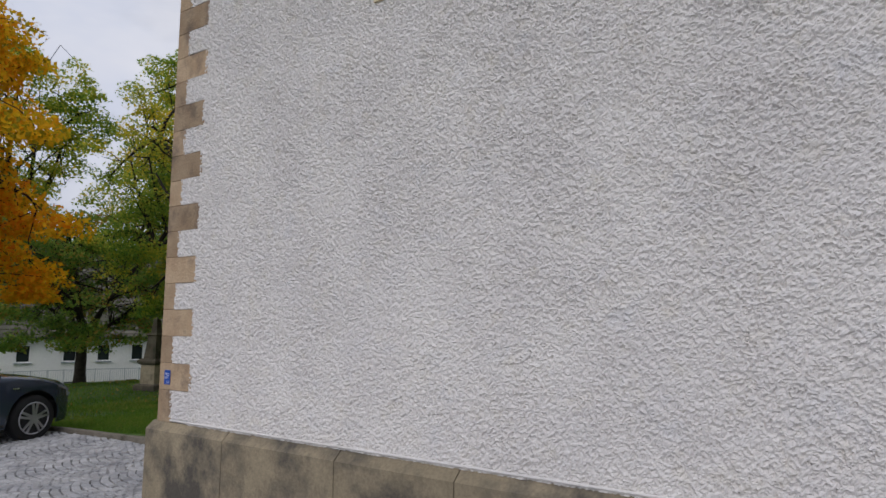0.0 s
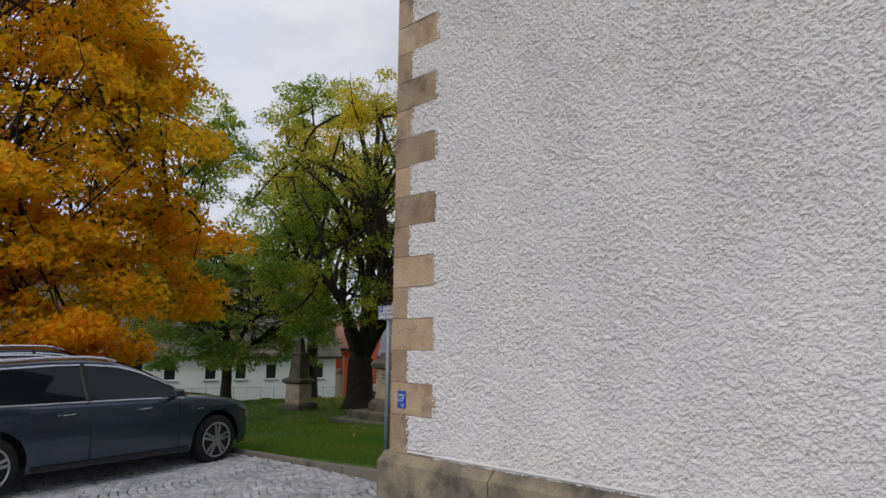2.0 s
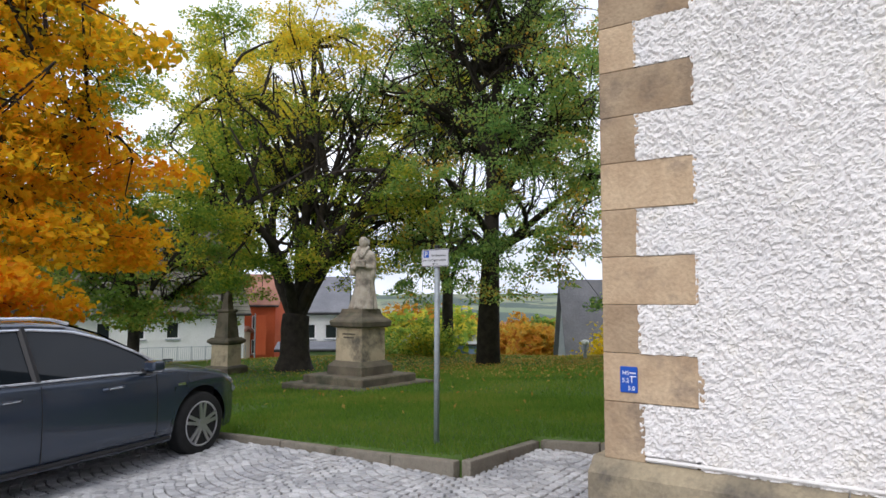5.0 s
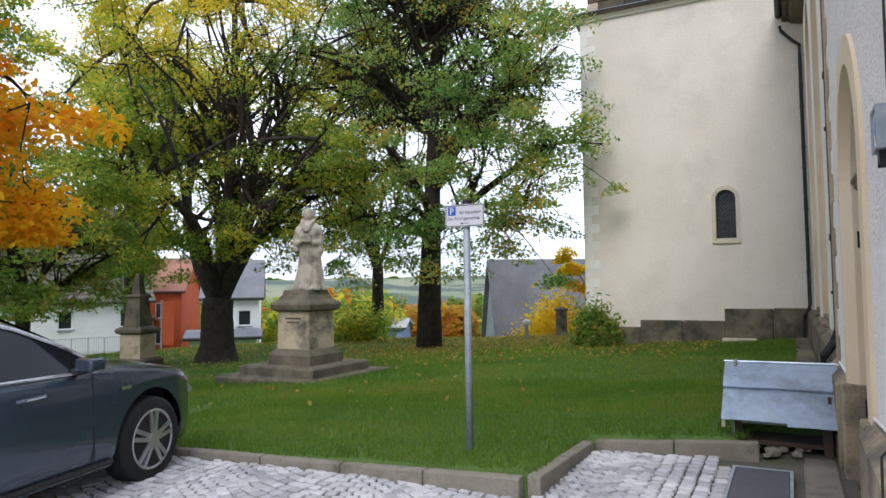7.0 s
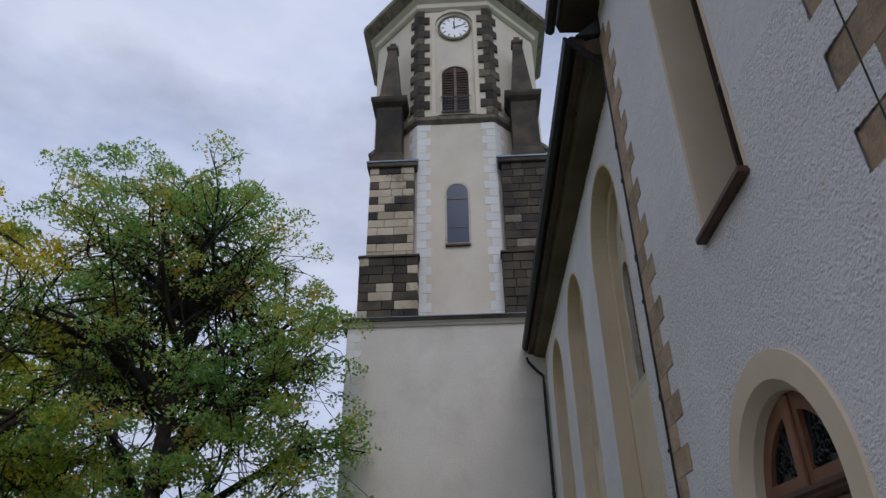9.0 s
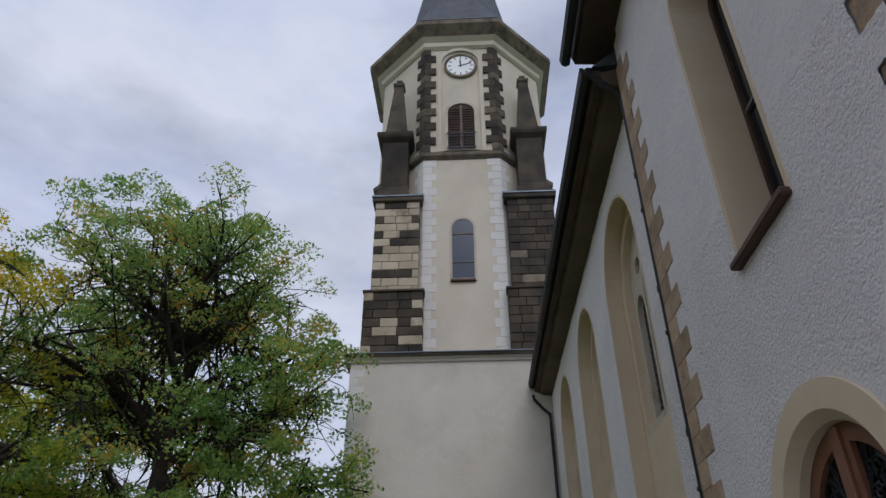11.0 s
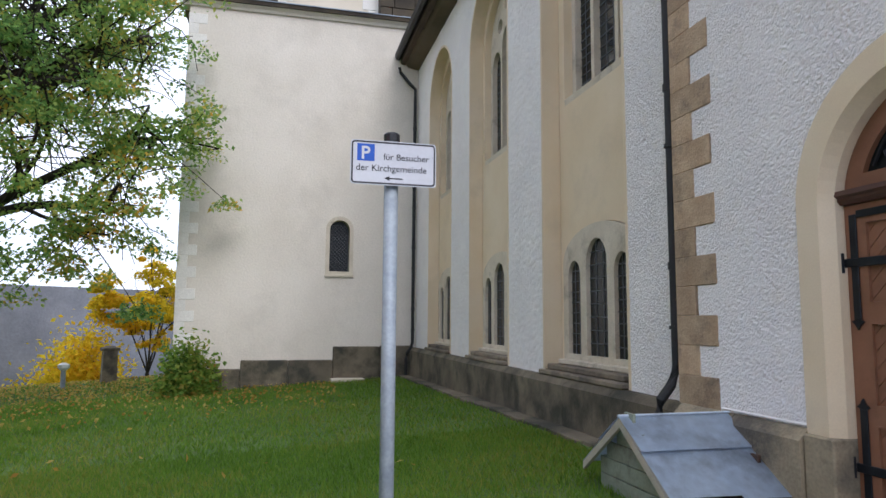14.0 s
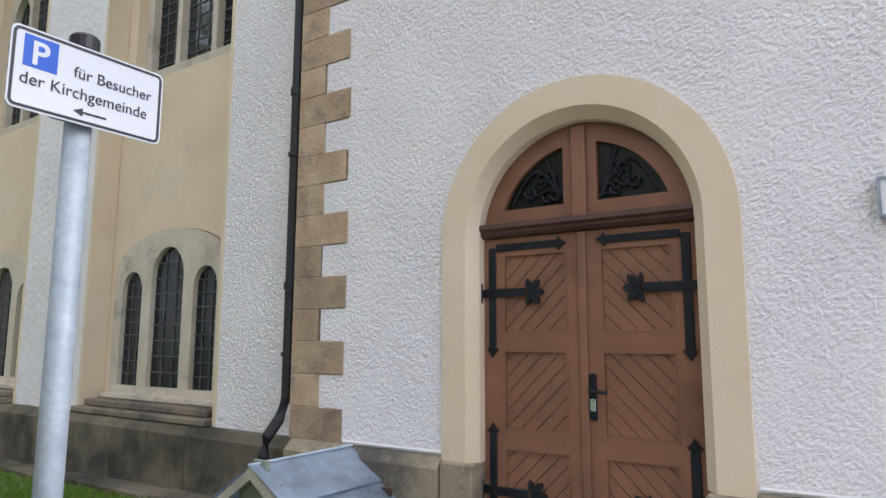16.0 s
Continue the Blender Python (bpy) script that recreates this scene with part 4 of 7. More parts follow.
# ---- tower ----
TX, TC = -15.95, -2.2
tower = thing("church_tower", "cream church tower with stone buttresses, a clock and a slate spire", "tower")
part("base_wall", pierced([(-5.56, -0.8), (1.2, -0.8), (1.2, 9.12), (-5.56, 9.12)], [arch(-1.79, 0.25, 2.66, 3.72)], "x", TX + 0.0, TX - 0.5), TOWERWALL, tower)
part("base_core", box(TX - 7.4, TX - 0.80, -5.54, 1.2, -0.8, 9.12), TOWERWALL, tower)
part("base_side", box(TX - 0.798, TX - 0.502, -5.56, -3.0, -0.8, 9.12), TOWERWALL, tower)
for i in range(32):
    z = 0.62 + i * 0.26
    wdt = 0.42 if i % 2 else 0.22
    part("corner_stone", box(TX - 0.35, TX + 0.010, -5.574, -5.56 + wdt, z, z + 0.256, 0.006), QUOINW, tower)
bw = part("window_frame", ring(arch(-1.79, 0.34, 2.58, 3.70, n=20), arch(-1.79, 0.245, 2.66, 3.70, n=20), "x", TX + 0.03, TX - 0.30), SANDPALE, tower, "sandstone frame of a small arched window")
part("pane", prism(arch(-1.79, 0.25, 2.64, 3.70), "x", TX - 0.22, TX - 0.235), DARKGLASS, bw)
gr = bmesh.new()
for k in range(-8, 9):
    for s in (1, -1):
        p = clip_board(-1.79 - 0.75 + k * 0.095, -1.79 - 0.75 + k * 0.095 + 0.008, -2.03, -1.55, 2.66, 3.85, s)
        if len(p) >= 3:
            prism(p, "x", TX - 0.195, TX - 0.21, gr)
part("lattice", gr, LEADBAR, bw)
part("sill", box(TX - 0.2, TX + 0.05, -2.14, -1.44, 2.52, 2.59, 0.01), SANDPALE, bw)
# stepped dark plinth
for a, b, z in ((-5.60, -4.62, 0.30), (-4.62, -4.05, 0.30), (-4.05, -2.95, 0.50), (-2.95, -1.90, 0.50), (-1.90, -0.75, 0.82), (-0.75, 0.10, 0.84)):
    part("plinth_stone", box(TX - 0.4, TX + 0.10, a + 0.004, b - 0.004, -0.9, z, 0.02), PLINTH2, tower)
part("cornice_cove", prism([(TX - 0.3, 9.12), (TX + 0.05, 9.12), (TX + 0.08, 9.18), (TX + 0.15, 9.245), (TX - 0.3, 9.245)], "y", -5.72, 1.4), TOWERWALL, tower)
part("cornice", prism([(TX - 0.3, 9.247), (TX + 0.19, 9.247), (TX + 0.20, 9.34), (TX - 0.6, 9.62), (TX - 0.6, 9.247)], "y", -5.75, 1.4), BLOCKDARK, tower)
part("cornice", prism([(TX - 0.302, 9.124), (TX - 0.302, 9.33), (TX - 7.4, 9.33), (TX - 7.4, 9.124)], "y", -5.74, 1.39), DARKSTONE, tower)
part("flashing", prism([(TX + 0.22, 9.345), (TX + 0.22, 9.37), (TX - 0.55, 9.66), (TX - 0.55, 9.63)], "y", -5.78, 1.42), LEAD, tower)
OCX, OAP = -19.75, 3.31
FX = OCX + OAP          # front face of the octagon
part("shaft", lathe([(OAP, 9.2), (OAP, 17.2)], 8, at=(OCX, TC, 0), flat=True), CREAM, tower)
part("belfry", lathe([(OAP - 0.04, 17.2), (OAP - 0.04, 23.2)], 8, at=(OCX, TC, 0), flat=True), CREAM, tower)
part("string_course", lathe([(OAP + 0.02, 17.10), (OAP + 0.15, 17.22), (OAP + 0.17, 17.36), (OAP + 0.02, 17.46)], 8, at=(OCX, TC, 0), flat=True), DARKSTONE, tower)
part("top_cornice", lathe([(OAP + 0.0, 22.95), (OAP + 0.10, 23.05), (OAP + 0.12, 23.25), (OAP + 0.30, 23.42)], 8, at=(OCX, TC, 0), flat=True), CREAM, tower)
part("top_cornice", lathe([(OAP + 0.30, 23.425), (OAP + 0.55, 23.72), (OAP + 0.62, 23.80), (OAP + 0.62, 24.02), (OAP + 0.4, 24.15)], 8, at=(OCX, TC, 0), flat=True), DARKSTONE, tower)
part("spire", lathe([(3.85, 24.16), (3.2, 24.7), (2.6, 25.8), (2.1, 27.6), (1.2, 33), (0.05, 42)], 8, at=(OCX, TC, 0), flat=True), SLATE, tower)
# pale toothed strips along the shaft's edges, dark ones along the belfry's
HF = OAP * math.tan(math.pi / 8)


def strip_stone(yc, z0, z1, width, mat, sgn, proud):
    y_edge = TC + sgn * HF
    part("corner_stone", box(FX - 0.25, FX + proud, min(y_edge, y_edge - sgn * width), max(y_edge, y_edge - sgn * width), z0, z1, 0.006), mat, tower)
    rot = Matrix.Translation((OCX, TC, 0)) @ Matrix.Rotation(sgn * math.pi / 4, 4, "Z") @ Matrix.Translation((-OCX, -TC, 0))
    bm = box(FX - 0.25, FX + proud, min(TC - sgn * HF, TC - sgn * HF + sgn * width), max(TC - sgn * HF, TC - sgn * HF + sgn * width), z0, z1, 0.006)
    bmesh.ops.transform(bm, matrix=rot, verts=bm.verts)
    part("corner_stone", bm, mat, tower)


for sgn in (-1, 1):
    for i in range(24):
        z = 9.45 + i * 0.32
        strip_stone(0, z, z + 0.315, 0.46 if i % 2 else 0.30, QUOINW, sgn, 0.012)
    for i in range(15):
        z = 17.5 + i * 0.365
        strip_stone(0, z, z + 0.355, 0.44 if i % 2 else 0.24, BLOCKDARK if i % 5 else PLINTH2, sgn, 0.03)
win = part("shaft_window", ring(arch(-2.22, 0.43, 12.08, 14.12, n=20), arch(-2.22, 0.36, 12.17, 14.12, n=20), "x", FX + 0.03, FX - 0.02), SANDPALE, tower, "narrow arched window of the shaft")
part("pane", prism(arch(-2.22, 0.365, 12.16, 14.12), "x", FX + 0.004, FX + 0.012), TOWERGLASS, win)
part("sill", box(FX, FX + 0.10, -2.64, -1.83, 12.04, 12.12, 0.01), DOORDARK, win)
part("bar", box(FX + 0.013, FX + 0.03, -2.585, -1.855, 13.85, 13.90), DARKSTONE, win)
part("bar", box(FX + 0.013, FX + 0.03, -2.585, -1.855, 12.75, 12.78), DARKSTONE, win)
part("bell_panel", ring(arch(-2.18, 0.88, 17.48, 22.1, 0.86, 20), arch(-2.18, 0.74, 17.48, 22.1, 0.72, 20), "x", FX + 0.05, FX - 0.04), CREAM, tower)
bel = part("belfry_opening", ring(arch(-2.18, 0.62, 17.52, 19.45, 0.5, 20), arch(-2.18, 0.50, 17.56, 19.45, 0.42, 20), "x", FX + 0.04, FX - 0.04), SANDPALE, tower, "arched belfry opening with louvred shutters")
part("shutter", prism(arch(-2.18, 0.505, 17.56, 19.45, 0.43, 16), "x", FX - 0.03, FX - 0.015), SHADEWOOD, bel)
for k in range(16):
    z = 17.7 + k * 0.125
    part("louvre", box(FX - 0.014, FX + 0.016, -2.65, -1.71, z, z + 0.03), SHADEWOOD, bel)
part("shutter_post", box(FX - 0.014, FX + 0.025, -2.23, -2.13, 17.6, 19.8), DOORDARK, bel)
rail = bmesh.new()
for k in range(10):
    yy = -2.66 + k * 0.107
    box(FX + 0.12, FX + 0.14, yy - 0.01, yy + 0.01, 17.5, 18.25, 0, rail)
box(FX + 0.115, FX + 0.145, -2.72, -1.64, 18.25, 18.30, 0, rail)
box(FX + 0.115, FX + 0.145, -2.72, -1.64, 17.56, 17.60, 0, rail)
part("railing", rail, IRON, bel)
clock = part("clock_face", tube([(FX - 0.02, -2.15, 21.95), (FX + 0.03, -2.15, 21.95)], 0.56, 40), WHITE, tower, "white clock face with black numerals")
part("clock_rim", ring([(-2.15 + 0.66 * math.cos(a * 0.1571), 21.95 + 0.66 * math.sin(a * 0.1571)) for a in range(40)], [(-2.15 + 0.56 * math.cos(a * 0.1571), 21.95 + 0.56 * math.sin(a * 0.1571)) for a in range(40)], "x", FX + 0.06, FX - 0.02), DARKSTONE, clock)
for k in range(12):
    a = k * math.pi / 6
    bm = box(FX + 0.031, FX + 0.036, -0.022, 0.022, 0.40, 0.52)
    bmesh.ops.transform(bm, matrix=Matrix.Translation((0, -2.15, 21.95)) @ Matrix.Rotation(a, 4, "X"), verts=bm.verts)
    part("hour_mark", bm, BLACK, clock)
for a, l, w in ((4, 0.34, 0.03), (-72, 0.46, 0.022)):
    bm = box(FX + 0.037, FX + 0.045, -w, w, -0.08, l)
    bmesh.ops.transform(bm, matrix=Matrix.Translation((0, -2.15, 21.95)) @ Matrix.Rotation(radians(a), 4, "X"), verts=bm.verts)
    part("clock_hand", bm, BLACK, clock)
# corner buttresses of squared blocks, with weathered caps and pinnacles


def buttress(y0, y1, dark):
    x1 = -16.15
    b = part("buttress", box(x1 - 1.8, x1 - 0.06, y0 + 0.06, y1 - 0.06, 9.3, 15.2), DARKSTONE, tower)
    z, row = 9.40, 0
    while z < 15.0:
        lower = z < 11.5
        e = 0.17 if lower else 0.0
        h = 0.30
        yy = y0 - e + (0 if row % 2 else -0.0)
        k = 0
        while yy < y1 + e - 0.02:
            w = random.choice((0.38, 0.55, 0.75)) if k or row % 2 else 0.32
            ye = min(yy + w, y1 + e)
            if y1 + e - ye < 0.15:
                ye = y1 + e
            r = random.random()
            mat = (BLOCKDARK if r < 0.8 else DARKSTONE) if (dark or lower) and r < (0.86 if dark else 0.55) else (BLOCKPALE if r < 0.75 else BLOCKDARK)
            part("block", box(x1 - 0.5, x1 + e + random.uniform(-0.008, 0.012), yy + 0.008, ye - 0.008, z + 0.007, z + h - 0.007, 0.012), mat, b)
            # return face towards the garden
            yy = ye
            k += 1
        for xx in (0.5, 1.1):
            mat = BLOCKDARK if random.random() < 0.6 else BLOCKPALE
            part("block", box(x1 - xx - 0.6, x1 - xx - 0.008, y0 - e - 0.005, y0 - e + 0.35, z + 0.007, z + h - 0.007, 0.012), mat, b)
        z += h
        row += 1
        if lower and z >= 11.5:
            part("set_off", prism([(x1 - 0.5, z), (x1 + 0.22, z), (x1 + 0.22, z + 0.05), (x1 - 0.02, z + 0.20), (x1 - 0.5, z + 0.20)], "y", y0 - 0.20, y1 + 0.20), BLOCKDARK, b)
    part("cap_slab", box(x1 - 1.9, x1 + 0.10, y0 - 0.10, y1 + 0.10, 15.06, 15.24, 0.03), BLOCKDARK, b)
    part("lead_cap", prism([(x1 + 0.12, 15.25), (x1 + 0.12, 15.30), (x1 - 0.55, 15.85), (x1 - 1.9, 15.95), (x1 - 1.9, 15.25)], "y", y0 - 0.12, y1 + 0.12), LEAD, b)
    yc = (y0 + y1) / 2
    sg = 1 if yc > TC else -1
    cy = yc + sg * 0.18
    cx = x1 - 0.55
    part("pinnacle_base", lathe([(0.62, 15.3), (0.50, 15.75), (0.46, 15.8), (0.46, 17.85), (0.62, 18.0), (0.66, 18.1), (0.66, 18.22), (0.44, 18.35)], 4, at=(cx, cy, 0), flat=True), BLOCKDARK, b)
    part("pinnacle", lathe([(0.40, 18.36), (0.17, 21.0), (0.22, 21.06), (0.22, 21.18), (0.10, 21.26), (0.12, 21.42)], 4, at=(cx, cy, 0), flat=True), BLOCKDARK, b)


buttress(-5.17, -3.66, False)
buttress(-0.70, 0.86, True)

# ---- hutch with a zinc roof beside the door ----
hutch = thing("wooden_hutch", "low green boarded hutch with a zinc sheet roof", "hutch")
HB = paving_z(-3.6, -0.5) - 0.02
HUTCH = surf("faded_green_boards", (0.19, 0.22, 0.17), (0.26, 0.29, 0.23), 4.0, 0.85, bump=0.3, bscale=50, rnd=0.12, stain=(0.12, 0.12, 0.09), sscale=4.0, slo=0.5, shi=0.7)
RX, RZ = -3.64, 0.80
for k in range(5):
    z0 = HB + 0.10 + k * 0.12
    half = 0.42 if z0 < 0.42 else max(0.06, 0.42 * (RZ - z0 - 0.06) / 0.34)
    part("board", box(RX - half, RX + half, -0.83, -0.805, z0, z0 + 0.114, 0.004), HUTCH, hutch)
    if z0 < 0.42:
        part("board", box(RX - 0.43, RX - 0.405, -0.80, -0.10, z0, z0 + 0.114, 0.004), HUTCH, hutch)
part("board", box(RX + 0.405, RX + 0.43, -0.80, -0.10, 0.36, 0.44, 0.004), HUTCH, hutch)
part("floor_board", box(RX - 0.40, RX + 0.40, -0.80, -0.10, HB + 0.05, HB + 0.085), SHADEWOOD, hutch)
part("back_board", box(RX - 0.40, RX + 0.40, -0.13, -0.105, HB + 0.05, 0.60), SHADEWOOD, hutch)
for sx in (-0.40, 0.40):
    for sy in (-0.78, -0.14):
        part("post", box(RX + sx - 0.03, RX + sx + 0.03, sy - 0.03, sy + 0.03, HB - 0.02, 0.44, 0.004), SHADEWOOD, hutch)


def sheet_piece(x0, z0, x1, z1, y0, y1, th=0.006):
    """A bent zinc sheet, slightly wavy along its lower edge."""
    bm = bmesh.new()
    n, m = 10, 4
    g = {}
    for i in range(n + 1):
        for j in range(m + 1):
            y = y0 + (y1 - y0) * i / n
            t = j / m
            g[i, j] = bm.verts.new((x0 + (x1 - x0) * t, y, z0 + (z1 - z0) * t + 0.0015 * math.sin(i * 0.9 + j) * t))
    for i in range(n):
        for j in range(m):
            bm.faces.new((g[i, j], g[i + 1, j], g[i + 1, j + 1], g[i, j + 1]))
    bmesh.ops.solidify(bm, geom=bm.faces[:], thickness=th)
    return bm


part("roof_sheet", sheet_piece(RX + 0.26, RZ - 0.165, RX + 0.60, RZ - 0.385, -0.90, -0.35), ZINC, hutch)
part("roof_sheet", sheet_piece(RX + 0.26, RZ - 0.158, RX + 0.64, RZ - 0.402, -0.42, -0.03), ZINC, hutch)
part("roof_sheet", sheet_piece(RX, RZ + 0.012, RX + 0.30, RZ - 0.165, -0.905, -0.04), ZINC, hutch)
part("roof_sheet", sheet_piece(RX, RZ + 0.012, RX - 0.30, RZ - 0.185, -0.905, -0.04), ZINC, hutch)
part("roof_sheet", sheet_piece(RX - 0.27, RZ - 0.18, RX - 0.58, RZ - 0.40, -0.90, -0.04), ZINC, hutch)
part("ridge_cap", tube([(RX, -0.91, RZ + 0.018), (RX, -0.03, RZ + 0.022)], 0.009, 8), ZINC, hutch)
for s in (-1, 1):
    part("verge_board", prism([(RX, RZ + 0.004), (RX + s * 0.57, RZ - 0.40), (RX + s * 0.57, RZ - 0.455), (RX, RZ - 0.06)], "y", -0.90, -0.872), PALEWOOD, hutch)
mat_ = thing("door_mat", "dark grey ribbed door mat on the paving", "mat", (0, 0, 0))
part("mat", box(-2.62, -1.75, -0.77, -0.41, 0.12, 0.15, 0.006), SLATE, mat_)
part("rim", ring([(-2.64, -0.79), (-1.73, -0.79), (-1.73, -0.39), (-2.64, -0.39)], [(-2.62, -0.77), (-1.75, -0.77), (-1.75, -0.41), (-2.62, -0.41)], "z", 0.09, 0.154), GALV, mat_)
stp = thing("doorstep", "worn stone doorstep before the door", "step")
part("slab", box(-3.15, -1.10, -0.32, -0.09, -0.05, 0.14, 0.015), KERB, stp)
for i in range(9):
    r = random.uniform(0.03, 0.075)
    st = bmesh.new()
    bmesh.ops.create_icosphere(st, subdivisions=1, radius=r)
    for v in st.verts:
        v.co = Vector((v.co.x * random.uniform(0.8, 1.3), v.co.y * random.uniform(0.8, 1.2), v.co.z * 0.6))
    px, py = random.uniform(-3.35, -3.0), random.uniform(-0.65, -0.25)
    bmesh.ops.translate(st, vec=(px, py, paving_z(px, py) + r * 0.4), verts=st.verts)
    tagged(part("loose_stone", st, KERB), "loose grey field stone lying beside the hutch", "stone", "stones by the hutch")

# ---- parking sign ----
SX, SY0, SY1, SZ0, SZ1 = -2.096, -2.919, -2.560, 2.010, 2.196
psign = thing("parking_sign", "white parking sign for parish visitors on a galvanised pole", "sign")
PY = -2.742
pole = part("pole", tube([(SX - 0.045, PY, ground_z(SX, PY) - 0.05), (SX - 0.045, PY, 2.215)], 0.030, 16, cap=True), GALV, psign, smooth=True)
part("cap", tube([(SX - 0.045, PY, 2.205), (SX - 0.045, PY, 2.235), (SX - 0.045, PY, 2.242)], [0.034, 0.034, 0.028], 16), BLACK, pole)


def rounded(y0, y1, z0, z1, r, n=5):
    pts = []
    for cy, cz, a0 in ((y1 - r, z0 + r, -90), (y1 - r, z1 - r, 0), (y0 + r, z1 - r, 90), (y0 + r, z0 + r, 180)):
        pts += [(cy + r * math.cos(radians(a0 + 90 * i / n)), cz + r * math.sin(radians(a0 + 90 * i / n))) for i in range(n + 1)]
    return pts


board = part("board", prism(rounded(SY0, SY1, SZ0, SZ1, 0.016), "x", SX - 0.003, SX), SIGNWHITE, psign)
part("border", ring(rounded(SY0 + 0.004, SY1 - 0.004, SZ0 + 0.004, SZ1 - 0.004, 0.014), rounded(SY0 + 0.0105, SY1 - 0.0105, SZ0 + 0.0105, SZ1 - 0.0105, 0.009), "x", SX - 0.001, SX + 0.0010), BLACK, board)
part("parking_field", box(SX - 0.001, SX + 0.0008, SY0 + 0.027, SY0 + 0.099, SZ1 - 0.088, SZ1 - 0.016), BLUE, board)


def words(text, size, y, z, mat, parent, name="lettering", x=SX + 0.0012, bold=0.0):
    cu = bpy.data.curves.new(name, "FONT")
    cu.body, cu.size, cu.extrude, cu.offset = text, size, 0.0004, bold
    tmp = bpy.data.objects.new("tmp", cu)
    scene.collection.objects.link(tmp)
    me = bpy.data.meshes.new_from_object(tmp.evaluated_get(bpy.context.evaluated_depsgraph_get()))
    bpy.data.objects.remove(tmp)
    me.transform(Matrix(((0, 0, 1, x), (1, 0, 0, y), (0, 1, 0, z), (0, 0, 0, 1))))
    return part(name, me, mat, parent)


words("P", 0.075, SY0 + 0.042, SZ1 - 0.079, SIGNWHITE, board, bold=0.0015)
words("für Besucher", 0.0375, SY0 + 0.135, SZ1 - 0.079, BLACK, board)
words("der Kirchgemeinde", 0.0385, SY0 + 0.022, SZ1 - 0.128, BLACK, board)
part("arrow", prism([(SY0 + 0.140, SZ0 + 0.029), (SY0 + 0.162, SZ0 + 0.039), (SY0 + 0.162, SZ0 + 0.0315), (SY0 + 0.218, SZ0 + 0.0315), (SY0 + 0.218, SZ0 + 0.0265), (SY0 + 0.162, SZ0 + 0.0265), (SY0 + 0.162, SZ0 + 0.019)], "x", SX, SX + 0.001), BLACK, board)
part("clamp", box(SX - 0.09, SX - 0.003, PY - 0.045, PY + 0.045, 2.035, 2.055), GALV, psign)
part("clamp", box(SX - 0.09, SX - 0.003, PY - 0.045, PY + 0.045, 2.145, 2.165), GALV, psign)

# ---- monument with a statue ----
MX, MY = -8.12, -9.35
MB = -0.42
monument = thing("monument_pedestal", "weathered sandstone pedestal on two mossy steps in the lawn", "pedestal", (MX, MY, 0))
part("step", lathe([(1.26, MB - 0.3), (1.27, MB + 0.16), (1.25, MB + 0.19)], 4, flat=True), MONUDARK, monument)
part("step", lathe([(0.93, MB + 0.19), (0.93, MB + 0.34), (0.91, MB + 0.37)], 4, flat=True), MONUDARK, monument)
part("base", lathe([(0.54, MB + 0.37), (0.54, MB + 0.56), (0.47, MB + 0.64), (0.44, MB + 0.68)], 4, flat=True), MONUDARK, monument)
part("die", lathe([(0.41, MB + 0.68), (0.40, 1.02)], 4, flat=True), MONU, monument)
part("tablet", ring([(-0.30, 0.42), (0.30, 0.42), (0.30, 0.98), (-0.30, 0.98)], [(-0.26, 0.46), (0.26, 0.46), (0.26, 0.94), (-0.26, 0.94)], "x", 0.412, 0.39), MONU, monument)
for zz, hw in ((0.88, 0.20), (0.80, 0.16)):
    part("lettering", box(0.405, 0.409, -hw, hw, zz - 0.018, zz + 0.018), MONUDARK, monument)
part("cornice", lathe([(0.41, 1.02), (0.50, 1.06), (0.52, 1.16), (0.50, 1.20), (0.40, 1.27), (0.34, 1.36), (0.32, 1.46)], 4, flat=True), MONUDARK, monument)


